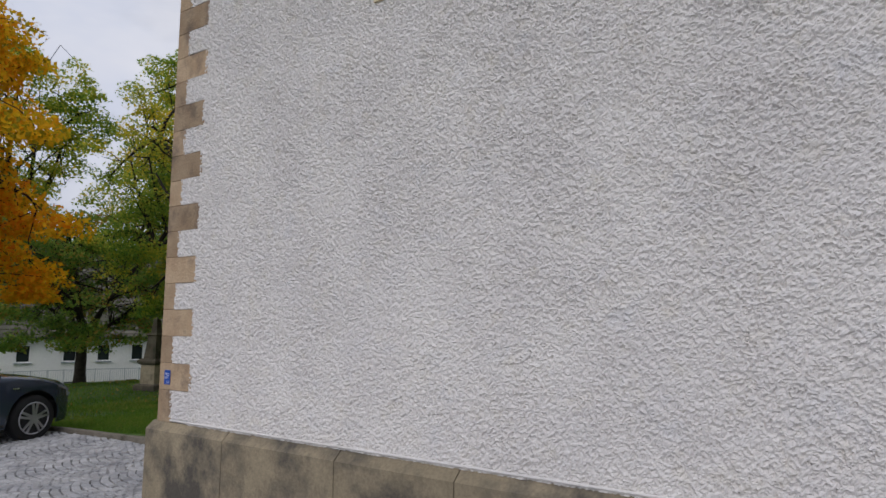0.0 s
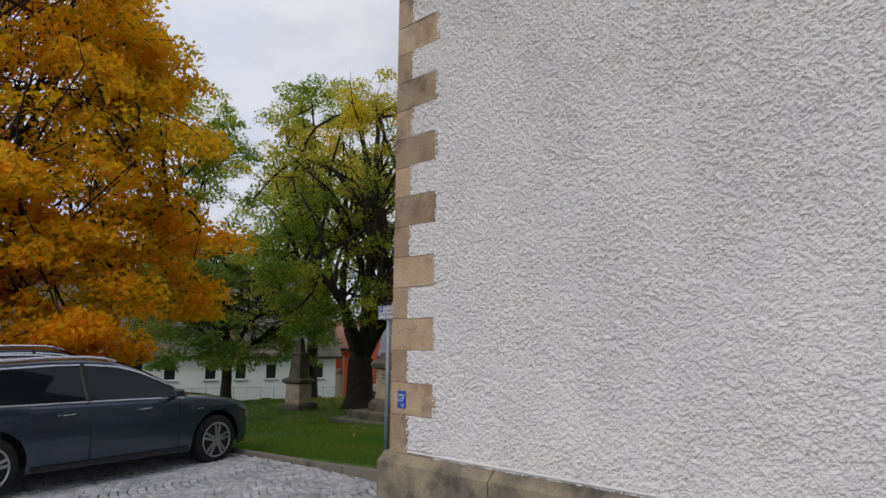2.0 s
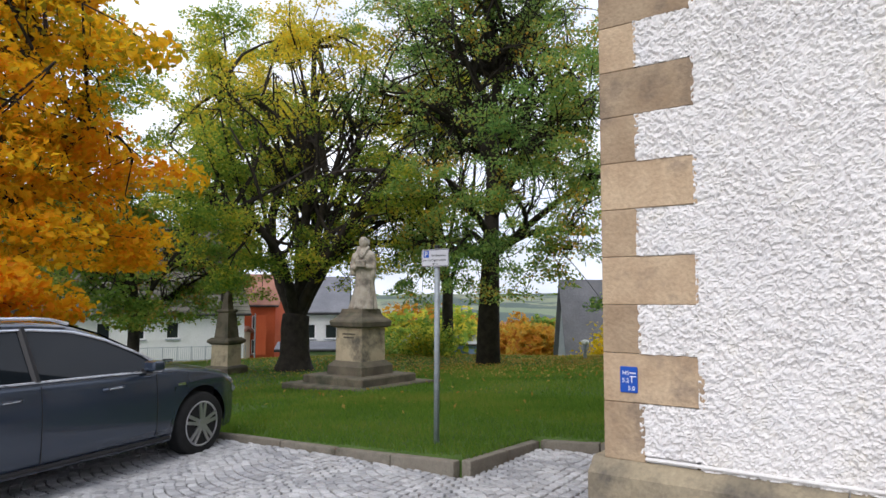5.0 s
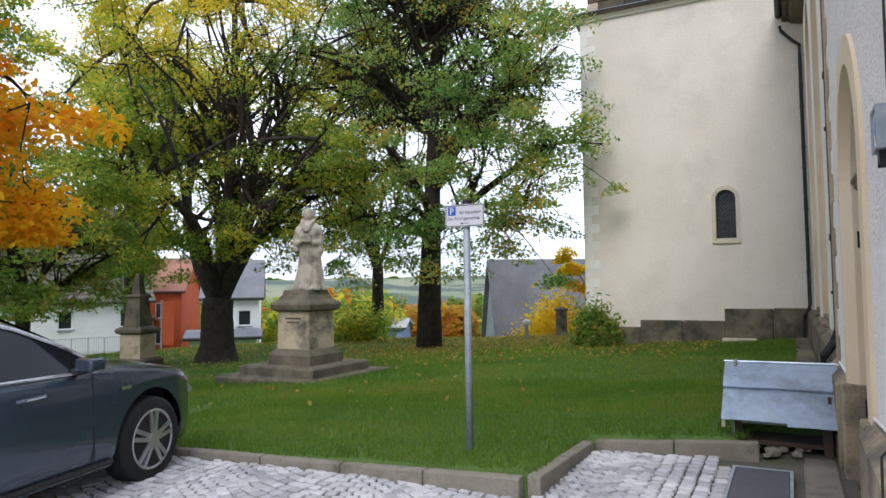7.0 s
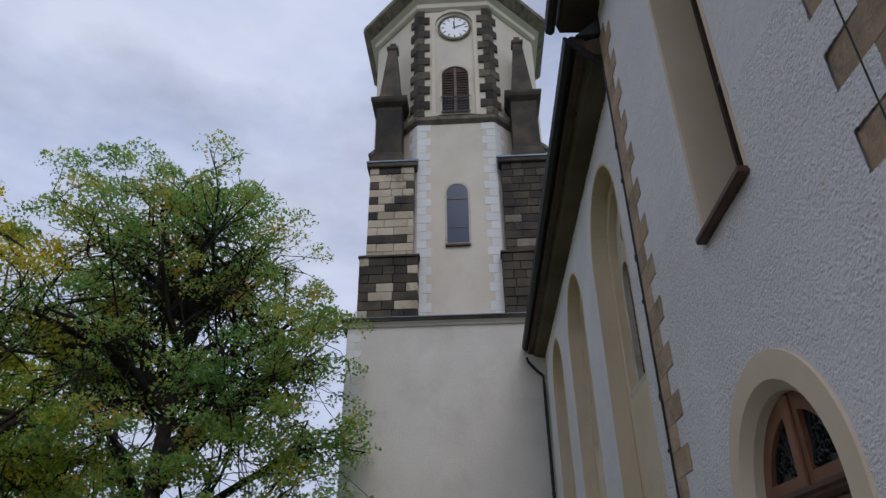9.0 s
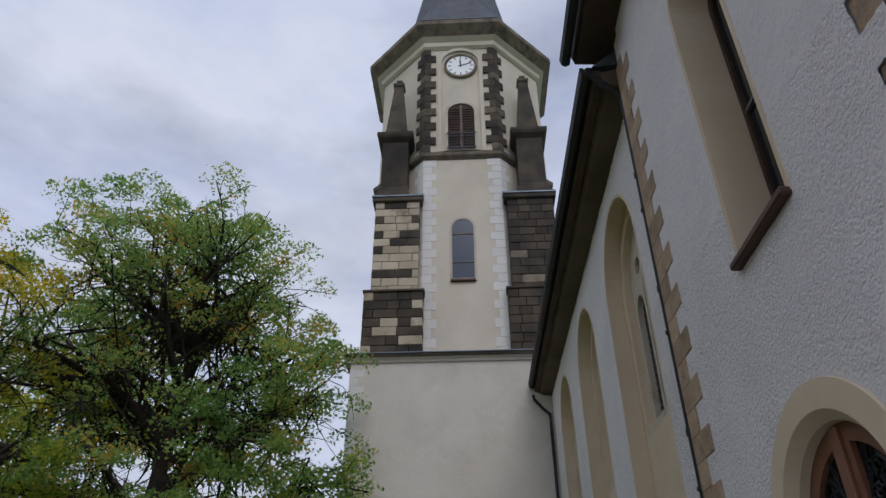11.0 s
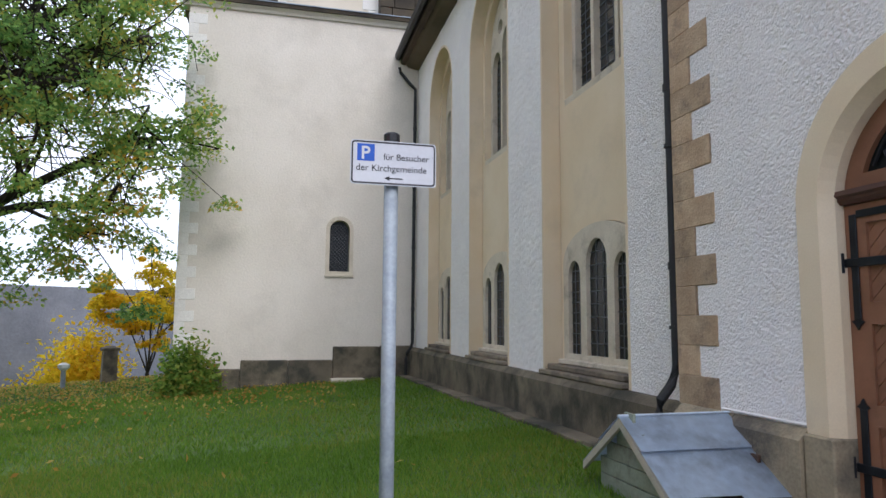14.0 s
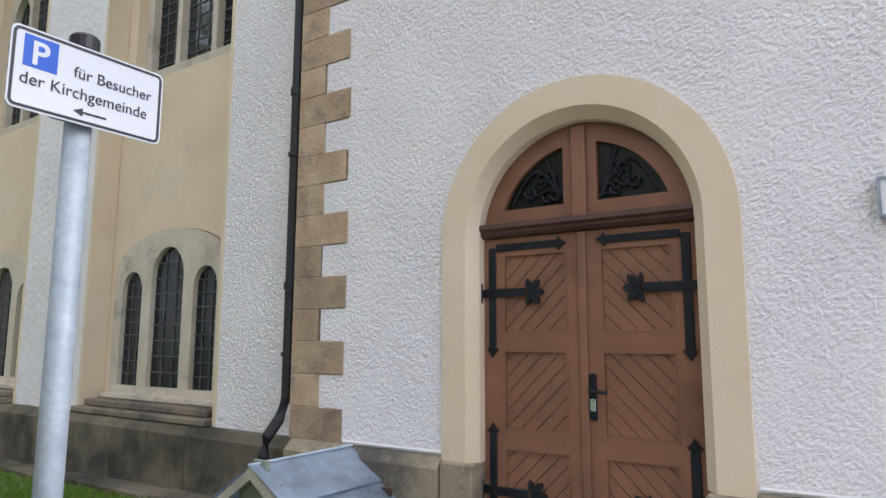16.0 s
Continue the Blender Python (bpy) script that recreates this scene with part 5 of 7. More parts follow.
def statue_mesh():
    """Robed standing figure with a book, one plain mesh."""
    bm = bmesh.new()
    prof = [(0.00, 0.33, 0.27), (0.06, 0.33, 0.27), (0.12, 0.31, 0.25), (0.35, 0.27, 0.22), (0.60, 0.235, 0.19), (0.85, 0.215, 0.18), (1.02, 0.225, 0.19), (1.18, 0.27, 0.19), (1.30, 0.265, 0.17), (1.38, 0.19, 0.13), (1.42, 0.09, 0.085), (1.46, 0.075, 0.08), (1.50, 0.095, 0.11), (1.56, 0.11, 0.125), (1.63, 0.105, 0.12), (1.69, 0.075, 0.085), (1.72, 0.02, 0.02)]
    seg = 40
    rows = []
    for z, wy, wx in prof:
        row = []
        for k in range(seg):
            a = 2 * math.pi * k / seg
            f = 1 + (0.07 * math.sin(a * 9 + z * 2.0) + 0.045 * math.sin(a * 14 - z * 5)) * max(0, 1 - z / 1.25)
            f += 0.05 * math.sin(a * 5 + z * 11) if 0.9 < z < 1.36 else 0
            row.append(bm.verts.new((wx * f * math.cos(a), wy * f * math.sin(a) + (0.03 * math.sin(z * 2.2)), z)))
        rows.append(row)
    for r, s in zip(rows, rows[1:]):
        for k in range(seg):
            bm.faces.new((r[k], r[(k + 1) % seg], s[(k + 1) % seg], s[k]))
    bm.faces.new(rows[0][::-1])
    bm.faces.new(rows[-1])
    for s in (-1, 1):     # sleeves bent to the book
        tube([(0.02, s * 0.20, 1.29), (0.03, s * 0.245, 1.10), (0.06, s * 0.24, 0.96), (0.17, s * 0.14, 0.98), (0.22, s * 0.05, 1.02)], [0.075, 0.08, 0.085, 0.065, 0.045], 10, bm)
        tube([(0.05, s * 0.24, 1.0), (0.05, s * 0.25, 0.8), (0.04, s * 0.23, 0.66 if s > 0 else 0.78)], [0.08, 0.07, 0.025], 10, bm)
    box(0.20, 0.30, -0.12, 0.12, 0.98, 1.14, 0.01, bm)
    for s in (-1, 1):     # collar, eyebrows, feet
        tube([(0.02, s * 0.13, 1.47), (0.15, s * 0.10, 1.38), (0.205, s * 0.02, 1.20)], [0.035, 0.04, 0.03], 8, bm)
        tube([(0.095, s * 0.015, 1.665), (0.10, s * 0.045, 1.67), (0.075, s * 0.075, 1.66)], [0.012, 0.013, 0.01], 6, bm)
        tube([(0.10, s * 0.10, 0.03), (0.22, s * 0.11, 0.04), (0.30, s * 0.12, 0.02)], [0.05, 0.05, 0.03], 8, bm)
    tube([(0.10, 0, 1.66), (0.125, 0, 1.62), (0.10, 0, 1.605)], [0.012, 0.02, 0.01], 6, bm)
    tube([(-0.05, -0.10, 1.62), (-0.10, 0, 1.60), (-0.05, 0.10, 1.62)], [0.05, 0.06, 0.05], 8, bm)
    tube([(-0.03, -0.11, 1.55), (-0.09, 0, 1.52), (-0.03, 0.11, 1.55)], [0.04, 0.05, 0.04], 8, bm)
    return bm


sta = tagged(part("statue", statue_mesh(), STATUE, smooth=True), "weathered stone statue of a robed figure with a book", "statue")
rm = sta.modifiers.new("carved_whole", "REMESH")
rm.mode, rm.voxel_size, rm.use_smooth_shade = "VOXEL", 0.014, True
sta.matrix_basis = pose(MX + 0.03, MY + 0.10, 1.455, 0, 0, 24)

ob_ = thing("obelisk_monument", "small weathered sandstone obelisk on a pedestal in the lawn", "obelisk", (-10.3, -17.4, -0.76), 14)
part("base", lathe([(0.50, -0.2), (0.50, 0.20), (0.44, 0.26)], 4, flat=True), MONUDARK, ob_)
part("die", lathe([(0.34, 0.26), (0.33, 0.95)], 4, flat=True), MONU, ob_)
part("cornice", lathe([(0.34, 0.95), (0.44, 1.02), (0.44, 1.10), (0.34, 1.18)], 4, flat=True), MONUDARK, ob_)
part("shaft", lathe([(0.28, 1.18), (0.20, 2.0), (0.26, 2.05), (0.22, 2.12)], 4, flat=True), MONUDARK, ob_)
part("finial", lathe([(0.14, 2.12), (0.09, 2.6), (0.02, 2.72)], 4, flat=True), MONUDARK, ob_)
part("tablet", box(0.33, 0.345, -0.22, 0.22, 0.36, 0.86, 0.006), MONU, ob_)

# ---- cars ----


def car_thing():
    """Estate car: x forwards from the front axle, y to its left."""
    car = thing("estate_car", "dark grey estate car with bright window trim parked on the setts", "car")
    R, RW = 0.335, -2.91

    def top(x):
        pts = [(-4.05, 0.86), (-3.98, 1.00), (-3.0, 1.00), (-0.62, 0.975), (-0.3, 0.955), (0.1, 0.91), (0.5, 0.835), (0.75, 0.74), (0.88, 0.62), (0.92, 0.52)]
        return float(np.interp(x, [p[0] for p in pts], [p[1] for p in pts]))

    def bottom(x):
        z = float(np.interp(x, [-4.05, -3.95, -3.5, 0.5, 0.85, 0.92], [0.45, 0.33, 0.235, 0.225, 0.25, 0.36]))
        for c in (0.0, RW):
            if abs(x - c) < 0.405:
                z = max(z, 0.335 + math.sqrt(0.405 ** 2 - (x - c) ** 2) - 0.0)
        return z

    def half(x):
        return float(np.interp(x, [-4.05, -4.0, -3.8, -3.3, -0.2, 0.35, 0.7, 0.86, 0.92], [0.62, 0.76, 0.87, 0.925, 0.935, 0.90, 0.80, 0.66, 0.50]))

    xs = sorted(set(list(np.linspace(-4.05, 0.92, 84)) + [c + 0.405 * math.cos(a) for c in (0, RW) for a in np.linspace(0, math.pi, 15)]))
    bm = bmesh.new()
    cols = []
    for x in xs:
        zb, zt, h = bottom(x), top(x), half(x)
        col = []
        for k in range(9):
            t = k / 8
            z = zb + (zt - 0.035 - zb) * t
            y = h * (1 - 0.05 * max(0, (0.42 - z) / 0.2) ** 2 if z < 0.42 else 1 - 0.045 * ((z - 0.55) / 0.42) ** 2 if z > 0.55 else 1)
            y += 0.010 * math.exp(-((z - 0.80) / 0.03) ** 2) if -3.9 < x < 0.6 else 0
            col.append((x, y, z))
        for f, d in ((0.965, -0.008), (0.90, 0.008), (0.6, 0.030), (0.0, 0.042)):
            col.append((x, half(x) * 0.95 * f, zt + d - (0.0 if x > -0.6 else 0.02)))
        cols.append(col)
    for s in (1, -1):
        grid = [[bm.verts.new((p[0], s * p[1], p[2])) for p in col] for col in cols]
        for a, b in zip(grid, grid[1:]):
            for k in range(len(a) - 1):
                bm.faces.new((a[k], b[k], b[k + 1], a[k + 1]) if s < 0 else (a[k + 1], b[k + 1], b[k], a[k]))
    bmesh.ops.remove_doubles(bm, verts=bm.verts, dist=0.0005)
    for v in bm.verts:      # short rounded nose
        if v.co.x > 0.42:
            v.co.x = 0.42 + (v.co.x - 0.42) * 0.75
    body = part("body", bm, CARPAINT, car, smooth=True)
    part("underbody", prism([(-3.95, 0.34), (-3.3, 0.26), (0.45, 0.25), (0.7, 0.34), (0.7, 0.55), (-3.95, 0.55)], "y", -0.72, 0.72), TYRE, car)
    part("wheel_well", box(-0.42, 0.42, -0.70, 0.70, 0.45, 0.80), TYRE, car)
    part("wheel_well", box(RW - 0.42, RW + 0.42, -0.70, 0.70, 0.45, 0.80), TYRE, car)
    # cabin
    px = [-3.98, -3.80, -3.45, -3.0, -2.2, -1.75, -1.40, -1.10, -0.80, -0.50]
    pz = [1.00, 1.16, 1.34, 1.405, 1.45, 1.45, 1.42, 1.33, 1.18, 0.985]
    gx = list(np.linspace(-3.98, -0.50, 46))

    def roofz(x):
        return float(np.interp(x, px, pz))
    gl, rf = bmesh.new(), bmesh.new()
    for s in (1, -1):
        rows, rrows = [], []
        for x in gx:
            zt, zb = roofz(x), top(x) - 0.03
            hb = half(x) * 0.945
            ht = hb - 0.235 * (zt - zb) / 0.47
            zt2 = zb + (zt - zb) * 0.90
            rows.append([gl.verts.new((x, s * (hb + (ht - hb) * t), zb + (zt2 - zb) * t)) for t in (0, 0.33, 0.67, 1.0)])
            rrows.append([rf.verts.new(p) for p in ((x, s * ht * 1.0, zt2), (x, s * (ht - 0.03), zt - 0.012), (x, s * ht * 0.7, zt + 0.012), (x, 0, zt + 0.022))])
        for r, b in ((rows, gl), (rrows, rf)):
            for p, q in zip(r, r[1:]):
                for k in range(3):
                    b.faces.new((p[k], q[k], q[k + 1], p[k + 1]))
    bmesh.ops.remove_doubles(rf, verts=rf.verts, dist=0.0005)
    part("side_glass", gl, CARGLASS, car, smooth=True)
    roof = part("roof", rf, CARPAINT, car, smooth=True)
    # screens over the sloping ends of the cabin shell
    for xa, xb, name in ((-1.36, -0.56, "windscreen"), (-3.90, -3.48, "rear_window")):
        w = bmesh.new()
        rows = []
        for x in np.linspace(xa, xb, 7):
            zt, zb = roofz(x), top(x) - 0.03
            ht = half(x) * 0.945 - 0.235 * (zt - zb) / 0.47 - 0.06
            rows.append([w.verts.new((x, ht * f, zt + 0.024 - 0.012 * f * f)) for f in np.linspace(-1, 1, 9)])
        for p, q in zip(rows, rows[1:]):
            for k in range(8):
                w.faces.new((p[k], q[k], q[k + 1], p[k + 1]))
        part(name, w, CARGLASS, car, smooth=True)
    for s in (1, -1):
        def sidepoint(x, t, out=0.006):
            zt, zb = roofz(x), top(x) - 0.03
            hb = half(x) * 0.945
            ht = hb - 0.235 * (zt - zb) / 0.47
            z2 = zb + (zt - zb) * 0.90
            return (x, s * (hb + (ht - hb) * t + out), zb + (z2 - zb) * t)
        part("window_trim", tube([sidepoint(x, 0.02, 0.012) for x in np.linspace(-3.78, -0.55, 24)], 0.011, 6), CHROME, car, "bright window trim")
        part("window_trim", tube([sidepoint(x, 0.97, 0.010) for x in np.linspace(-3.78, -0.60, 34)], 0.013, 6), CHROME, car, "bright window trim")
        part("roof_rail", tube([(x, s * (half(x) * 0.945 - 0.255), roofz(x) + 0.035 if -3.4 < x < -1.5 else roofz(x) + 0.01) for x in np.linspace(-3.5, -1.4, 14)], 0.016, 6), CHROME if s else BLACK, car)
        for x0, lean in ((-1.85, 0.0), (-2.95, -0.12)):
            part("pillar", tube([sidepoint(x0 + lean * (0.5 - t) * 0.6, t, 0.003) for t in (0.0, 0.35, 0.7, 1.0)], 0.034, 6), BLACK, car)
        for x0 in (-1.15, -2.12):
            h = part("door_handle", tube([(x0 - 0.11, s * 0.937, 0.835), (x0 - 0.08, s * 0.962, 0.840), (x0 + 0.08, s * 0.962, 0.845), (x0 + 0.11, s * 0.937, 0.845)], 0.014, 8), CARPAINT, car)
            part("handle_trim", tube([(x0 - 0.07, s * 0.974, 0.842), (x0 + 0.07, s * 0.974, 0.846)], 0.005, 6), CHROME, h)
        for x0 in (-0.62, -1.82, -2.80):
            part("door_gap", tube([(x0 - (0.25 if x0 < -2.5 and z > 0.7 else 0) * 0.3, s * (half(x0) * (1 - 0.045 * ((z - 0.55) / 0.42) ** 2 if z > 0.55 else 1) + 0.0005), z) for z in np.linspace(0.30, 0.93, 9)], 0.005, 5), BLACK, car)
        part("sill_trim", tube([(-2.45, s * 0.925, 0.275), (-0.45, s * 0.925, 0.275)], 0.022, 6), BLACK, car)
        mir = part("wing_mirror", box(-0.84, -0.69, min(s * 0.95, s * 1.10), max(s * 0.95, s * 1.10), 0.965, 1.065, 0.035, seg=3), CARPAINT, car)
        part("mirror_foot", box(-0.80, -0.72, min(s * 0.88, s * 0.97), max(s * 0.88, s * 0.97), 0.945, 0.985, 0.008), BLACK, mir)
        part("headlight", prism([(0.42, 0.66), (0.62, 0.60), (0.65, 0.64), (0.53, 0.74), (0.40, 0.74)], "y", min(s * 0.62, s * 0.815), max(s * 0.62, s * 0.815)), LAMP, car, "clear headlight")
        part("badge", box(-0.36, -0.26, min(s * 0.934, s * 0.9385), max(s * 0.934, s * 0.9385), 0.775, 0.80), CHROME, car)
        for c in (0.0, RW):
            w = part("wheel", tube([(c, s * 0.70, 0.335), (c, s * 0.925, 0.335)], R - 0.03, 36), TYRE, car, "alloy wheel with five double spokes")
            ty = bmesh.new()
            prof = [(0.235, 0.70), (0.30, 0.70), (0.33, 0.725), (0.335, 0.76), (0.335, 0.88), (0.325, 0.915), (0.285, 0.93), (0.236, 0.928)]
            rws = [[ty.verts.new((c + r * math.cos(a), s * y, 0.335 + r * math.sin(a))) for a in (2 * math.pi * k / 40 for k in range(40))] for r, y in prof]
            for p, q in zip(rws, rws[1:]):
                for k in range(40):
                    ty.faces.new((p[k], p[(k + 1) % 40], q[(k + 1) % 40], q[k]))
            part("tyre", ty, TYRE, w, smooth=True)
            rm = bmesh.new()
            prof = [(0.236, 0.930), (0.226, 0.936), (0.215, 0.928), (0.215, 0.90)]
            rws = [[rm.verts.new((c + r * math.cos(a), s * y, 0.335 + r * math.sin(a))) for a in (2 * math.pi * k / 40 for k in range(40))] for r, y in prof]
            for p, q in zip(rws, rws[1:]):
                for k in range(40):
                    rm.faces.new((p[k], p[(k + 1) % 40], q[(k + 1) % 40], q[k]))
            for k in range(5):
                for off in (-0.16, 0.16):
                    a = 2 * math.pi * k / 5 + 0.3
                    a2 = a + off
                    p0 = (c + 0.045 * math.cos(a + off * 2), 0.335 + 0.045 * math.sin(a + off * 2))
                    p1 = (c + 0.222 * math.cos(a2), 0.335 + 0.222 * math.sin(a2))
                    dx, dz = p1[0] - p0[0], p1[1] - p0[1]
                    l = math.hypot(dx, dz)
                    nx, nz = -dz / l * 0.019, dx / l * 0.019
                    prism([(p0[0] + nx, p0[1] + nz), (p0[0] - nx, p0[1] - nz), (p1[0] - nx * 0.8, p1[1] - nz * 0.8), (p1[0] + nx * 0.8, p1[1] + nz * 0.8)], "y", s * 0.926, s * 0.940, rm)
            part("rim", rm, RIM, w)
            part("hub", tube([(c, s * 0.925, 0.335), (c, s * 0.945, 0.335)], 0.055, 20), RIM, w)
    part("bumper_grille", prism([(0.755, 0.38), (0.80, 0.40), (0.80, 0.50), (0.775, 0.58)], "y", -0.45, 0.45), BLACK, car)
    part("interior", box(-3.4, -0.9, -0.60, 0.60, 0.60, 0.93), TYRE, car)
    return car


car1 = car_thing()
CARTURN = math.degrees(math.atan2(-0.22, -0.976))
car1.matrix_basis = pose(-0.69, -5.93, -0.035, 0, 0, CARTURN) @ Matrix.Scale(1.02, 4)
car2 = copy_thing(car1, pose(-0.75, -8.5, -0.10, 0, 0, CARTURN) @ Matrix.Diagonal((0.98, 1.0, 1.12, 1)))
tagged(car2, "dark tall estate car parked behind the grey one")

# ---- trees ----


def leaf_mesh(name, centres, size, rng, droop=0.35):
    """Many small pointed leaves as four-sided blades, each an island of its own."""
    n = len(centres)
    nrm = rng.normal(size=(n, 3)) * 0.6
    nrm[:, 2] += 0.75
    nrm /= np.linalg.norm(nrm, axis=1)[:, None]
    u = np.cross(nrm, rng.normal(size=(n, 3)))
    u[:, 2] -= droop * 0.5
    u /= np.linalg.norm(u, axis=1)[:, None] + 1e-9
    v = np.cross(nrm, u)
    v /= np.linalg.norm(v, axis=1)[:, None] + 1e-9
    s = size * rng.uniform(0.6, 1.35, size=(n, 1))
    fold = nrm * s * 0.18
    V = np.stack([centres - u * s, centres + v * s * 0.62 + fold, centres + u * s, centres - v * s * 0.62 + fold], 1).reshape(-1, 3)
    return quick(name, V, np.arange(4 * n).reshape(n, 4), smooth=False)


def tree(name, label, base, crown, radii, trunk_r, fork, mat, leaves, size, seed, limbs=7, subs=6, twigs=6, stems=1, lean=(0, 0), bark=BARK, clump=0.55, hollow=0.45, extra=(), leader=0.0, top_mat=None):
    """A tapered trunk that forks into limbs, boughs and twigs, with leaves in clumps round the twigs."""
    rng = np.random.default_rng(seed)
    t = thing(name, label, "tree", base)
    b, c, r = Vector(base), Vector(crown) - Vector(base), np.array(radii)
    top = Vector((lean[0], lean[1], fork))
    tr = bmesh.new()
    segs = 8
    tube([Vector((0, 0, -0.3)) + (top + Vector((0, 0, 0.3))) * (i / segs) + Vector((0.05 * trunk_r * math.sin(i * 2.1), 0.05 * trunk_r * math.cos(i * 1.7), 0)) for i in range(segs + 1)],
         [trunk_r * ((1.9 if i == 0 else 1.4 if i == 1 else 1.15 if i == 2 else 1.05 - 0.02 * i) if not leader else 1.35 - 0.14 * i) for i in range(segs + 1)], 14, tr)
    part("trunk", tr, bark, t, smooth=True)
    br = bmesh.new()
    ends = []

    def bend(p, q, r0, r1, wob, n=5, up=0.0):
        d = q - p
        side = Vector(rng.normal(size=3)) * wob * d.length
        pts = [p + d * (i / n) + side * math.sin(math.pi * i / n) + Vector((0, 0, up * d.length * math.sin(math.pi * i / n))) for i in range(n + 1)]
        tube(pts, [r0 + (r1 - r0) * i / n for i in range(n + 1)], 7 if r0 > 0.05 else 5, br, cap=False)
        return pts

    def inside(lo, hi):
        while True:
            p = rng.uniform(-1, 1, 3)
            l = np.linalg.norm(p)
            if lo < l < hi:
                return p
    def within(p, free=True):
        v = np.array(p - c) / r
        n = float(np.linalg.norm(v))
        return c + (p - c) * (0.99 / n) if free and n > 0.99 else p
    first = []
    for k in range(limbs):
        a = 2 * math.pi * (k + rng.uniform(-0.3, 0.3)) / limbs
        el = rng.uniform(-0.3, 0.97) if k else 0.97
        d = np.array([math.cos(a) * math.sqrt(max(0, 1 - el * el)), math.sin(a) * math.sqrt(max(0, 1 - el * el)), el]) * rng.uniform(0.5, 0.68)
        first.append(c + Vector(d * r))
    for e in extra:
        first.append(Vector(e) - b)
    n_free = len(first) - len(extra)
    for k, q in enumerate(first):
        start = top * rng.uniform(0.86, 1.0) if stems == 1 else top * rng.uniform(0.75, 1.0)
        if leader:
            start = top * min(0.97, max(leader, (q.z - 0.45 * math.hypot(q.x, q.y)) / fork))
        pts = bend(start, q, trunk_r * (0.40 if stems > 1 else 0.42), trunk_r * 0.16, 0.07, 6, 0.06)
        for m in range(subs if k < n_free or not leader else subs // 2 + 1):
            s0 = pts[rng.integers(2, len(pts))] if m else pts[-1]
            tgt = q * 0.55 + (c + Vector(inside(hollow, 1.0) * r)) * 0.45 if m % 2 else c + Vector(inside(0.55, 1.0) * r * 1.0) * 0.5 + (q - c) * 0.75
            if m == 0:
                tgt = q + (q - c) * (rng.uniform(0.10, 0.28) if k < n_free or not leader else 0.07)
            if k >= n_free and leader:
                tgt = q + Vector(rng.normal(size=3)) * 0.6
            tgt = within(tgt, k < n_free)
            p2 = bend(s0, tgt, trunk_r * 0.15, trunk_r * 0.05, 0.09, 4, 0.03)
            for w in range(twigs):
                s1 = p2[rng.integers(1, len(p2))]
                end = s1 + Vector(np.clip(rng.normal(size=3), -1.6, 1.6)) * 0.125 * float(np.mean(r)) + (tgt - c) * 0.05
                end = within(end, k < n_free)
                p3 = bend(s1, end, trunk_r * 0.045, 0.008, 0.08, 3)
                ends += [p3[1], p3[2], p3[3], p3[3]]
    part("branching", br, bark, t, smooth=True)
    E = np.array([[e.x, e.y, e.z] for e in ends])
    # sprays of leaves: flat drooping clumps with a sharp outline round the outer twigs
    out = np.linalg.norm((E - np.array(c)) / r, axis=1)
    nc = leaves // 90
    pick = E[rng.choice(len(E), nc, p=out ** 2.4 / (out ** 2.4).sum())]
    rad = clump * rng.uniform(0.55, 1.45, nc)
    which = rng.choice(nc, leaves, p=rad ** 2 / (rad ** 2).sum())
    d = rng.normal(size=(leaves, 3))
    d *= (rng.random(leaves) ** 0.42 / np.linalg.norm(d, axis=1))[:, None]
    d[:, 2] = d[:, 2] * 0.42 - 0.35 * (d[:, 0] ** 2 + d[:, 1] ** 2)
    pos = pick[which] + d * rad[which][:, None]
    rel = (pos - np.array(c)) / (r * 1.34)
    pos = pos[(np.linalg.norm(rel, axis=1) < 1.0)]
    if top_mat:
        high = pos[:, 2] + rng.normal(size=len(pos)) * 0.9 > c.z + 0.15 * r[2]
        part("crown_top", leaf_mesh("crown_top", pos[high], size, rng), top_mat, t, "golden top of the crown")
        pos = pos[~high]
    part("crown", leaf_mesh("crown", pos, size, rng), mat, t)
    return t


tree("maple_tree", "large maple with bright orange and yellow autumn leaves", (2.6, -13.6, -0.35), (1.8, -13.0, 7.6), (5.6, 5.5, 6.9), 0.30, 2.6, L_ORANGE, 100000, 0.070, 5, 14, 9, 6, clump=0.55, extra=((-2.2, -10.5, 4.7), (-1.7, -11.2, 6.4), (0.6, -9.8, 3.4), (3.4, -9.9, 3.6), (1.4, -10.2, 2.5), (3.2, -10.6, 2.3), (0.0, -10.6, 3.0), (-1.2, -11.2, 3.4)))
tree("lime_tree", "old broad lime tree with a thick forked trunk and yellowing leaves", (-12.3, -16.3, -0.75), (-13.4, -15.6, 6.8), (6.4, 6.5, 6.9), 0.52, 1.9, L_OLIVE, 64000, 0.057, 11, 5, 14, 5, stems=2, clump=0.55, top_mat=L_GOLD, extra=((-8.6, -16.2, 4.6), (-10.0, -17.4, 8.8), (-14.2, -15.0, 8.6), (-11.8, -14.4, 6.0)))
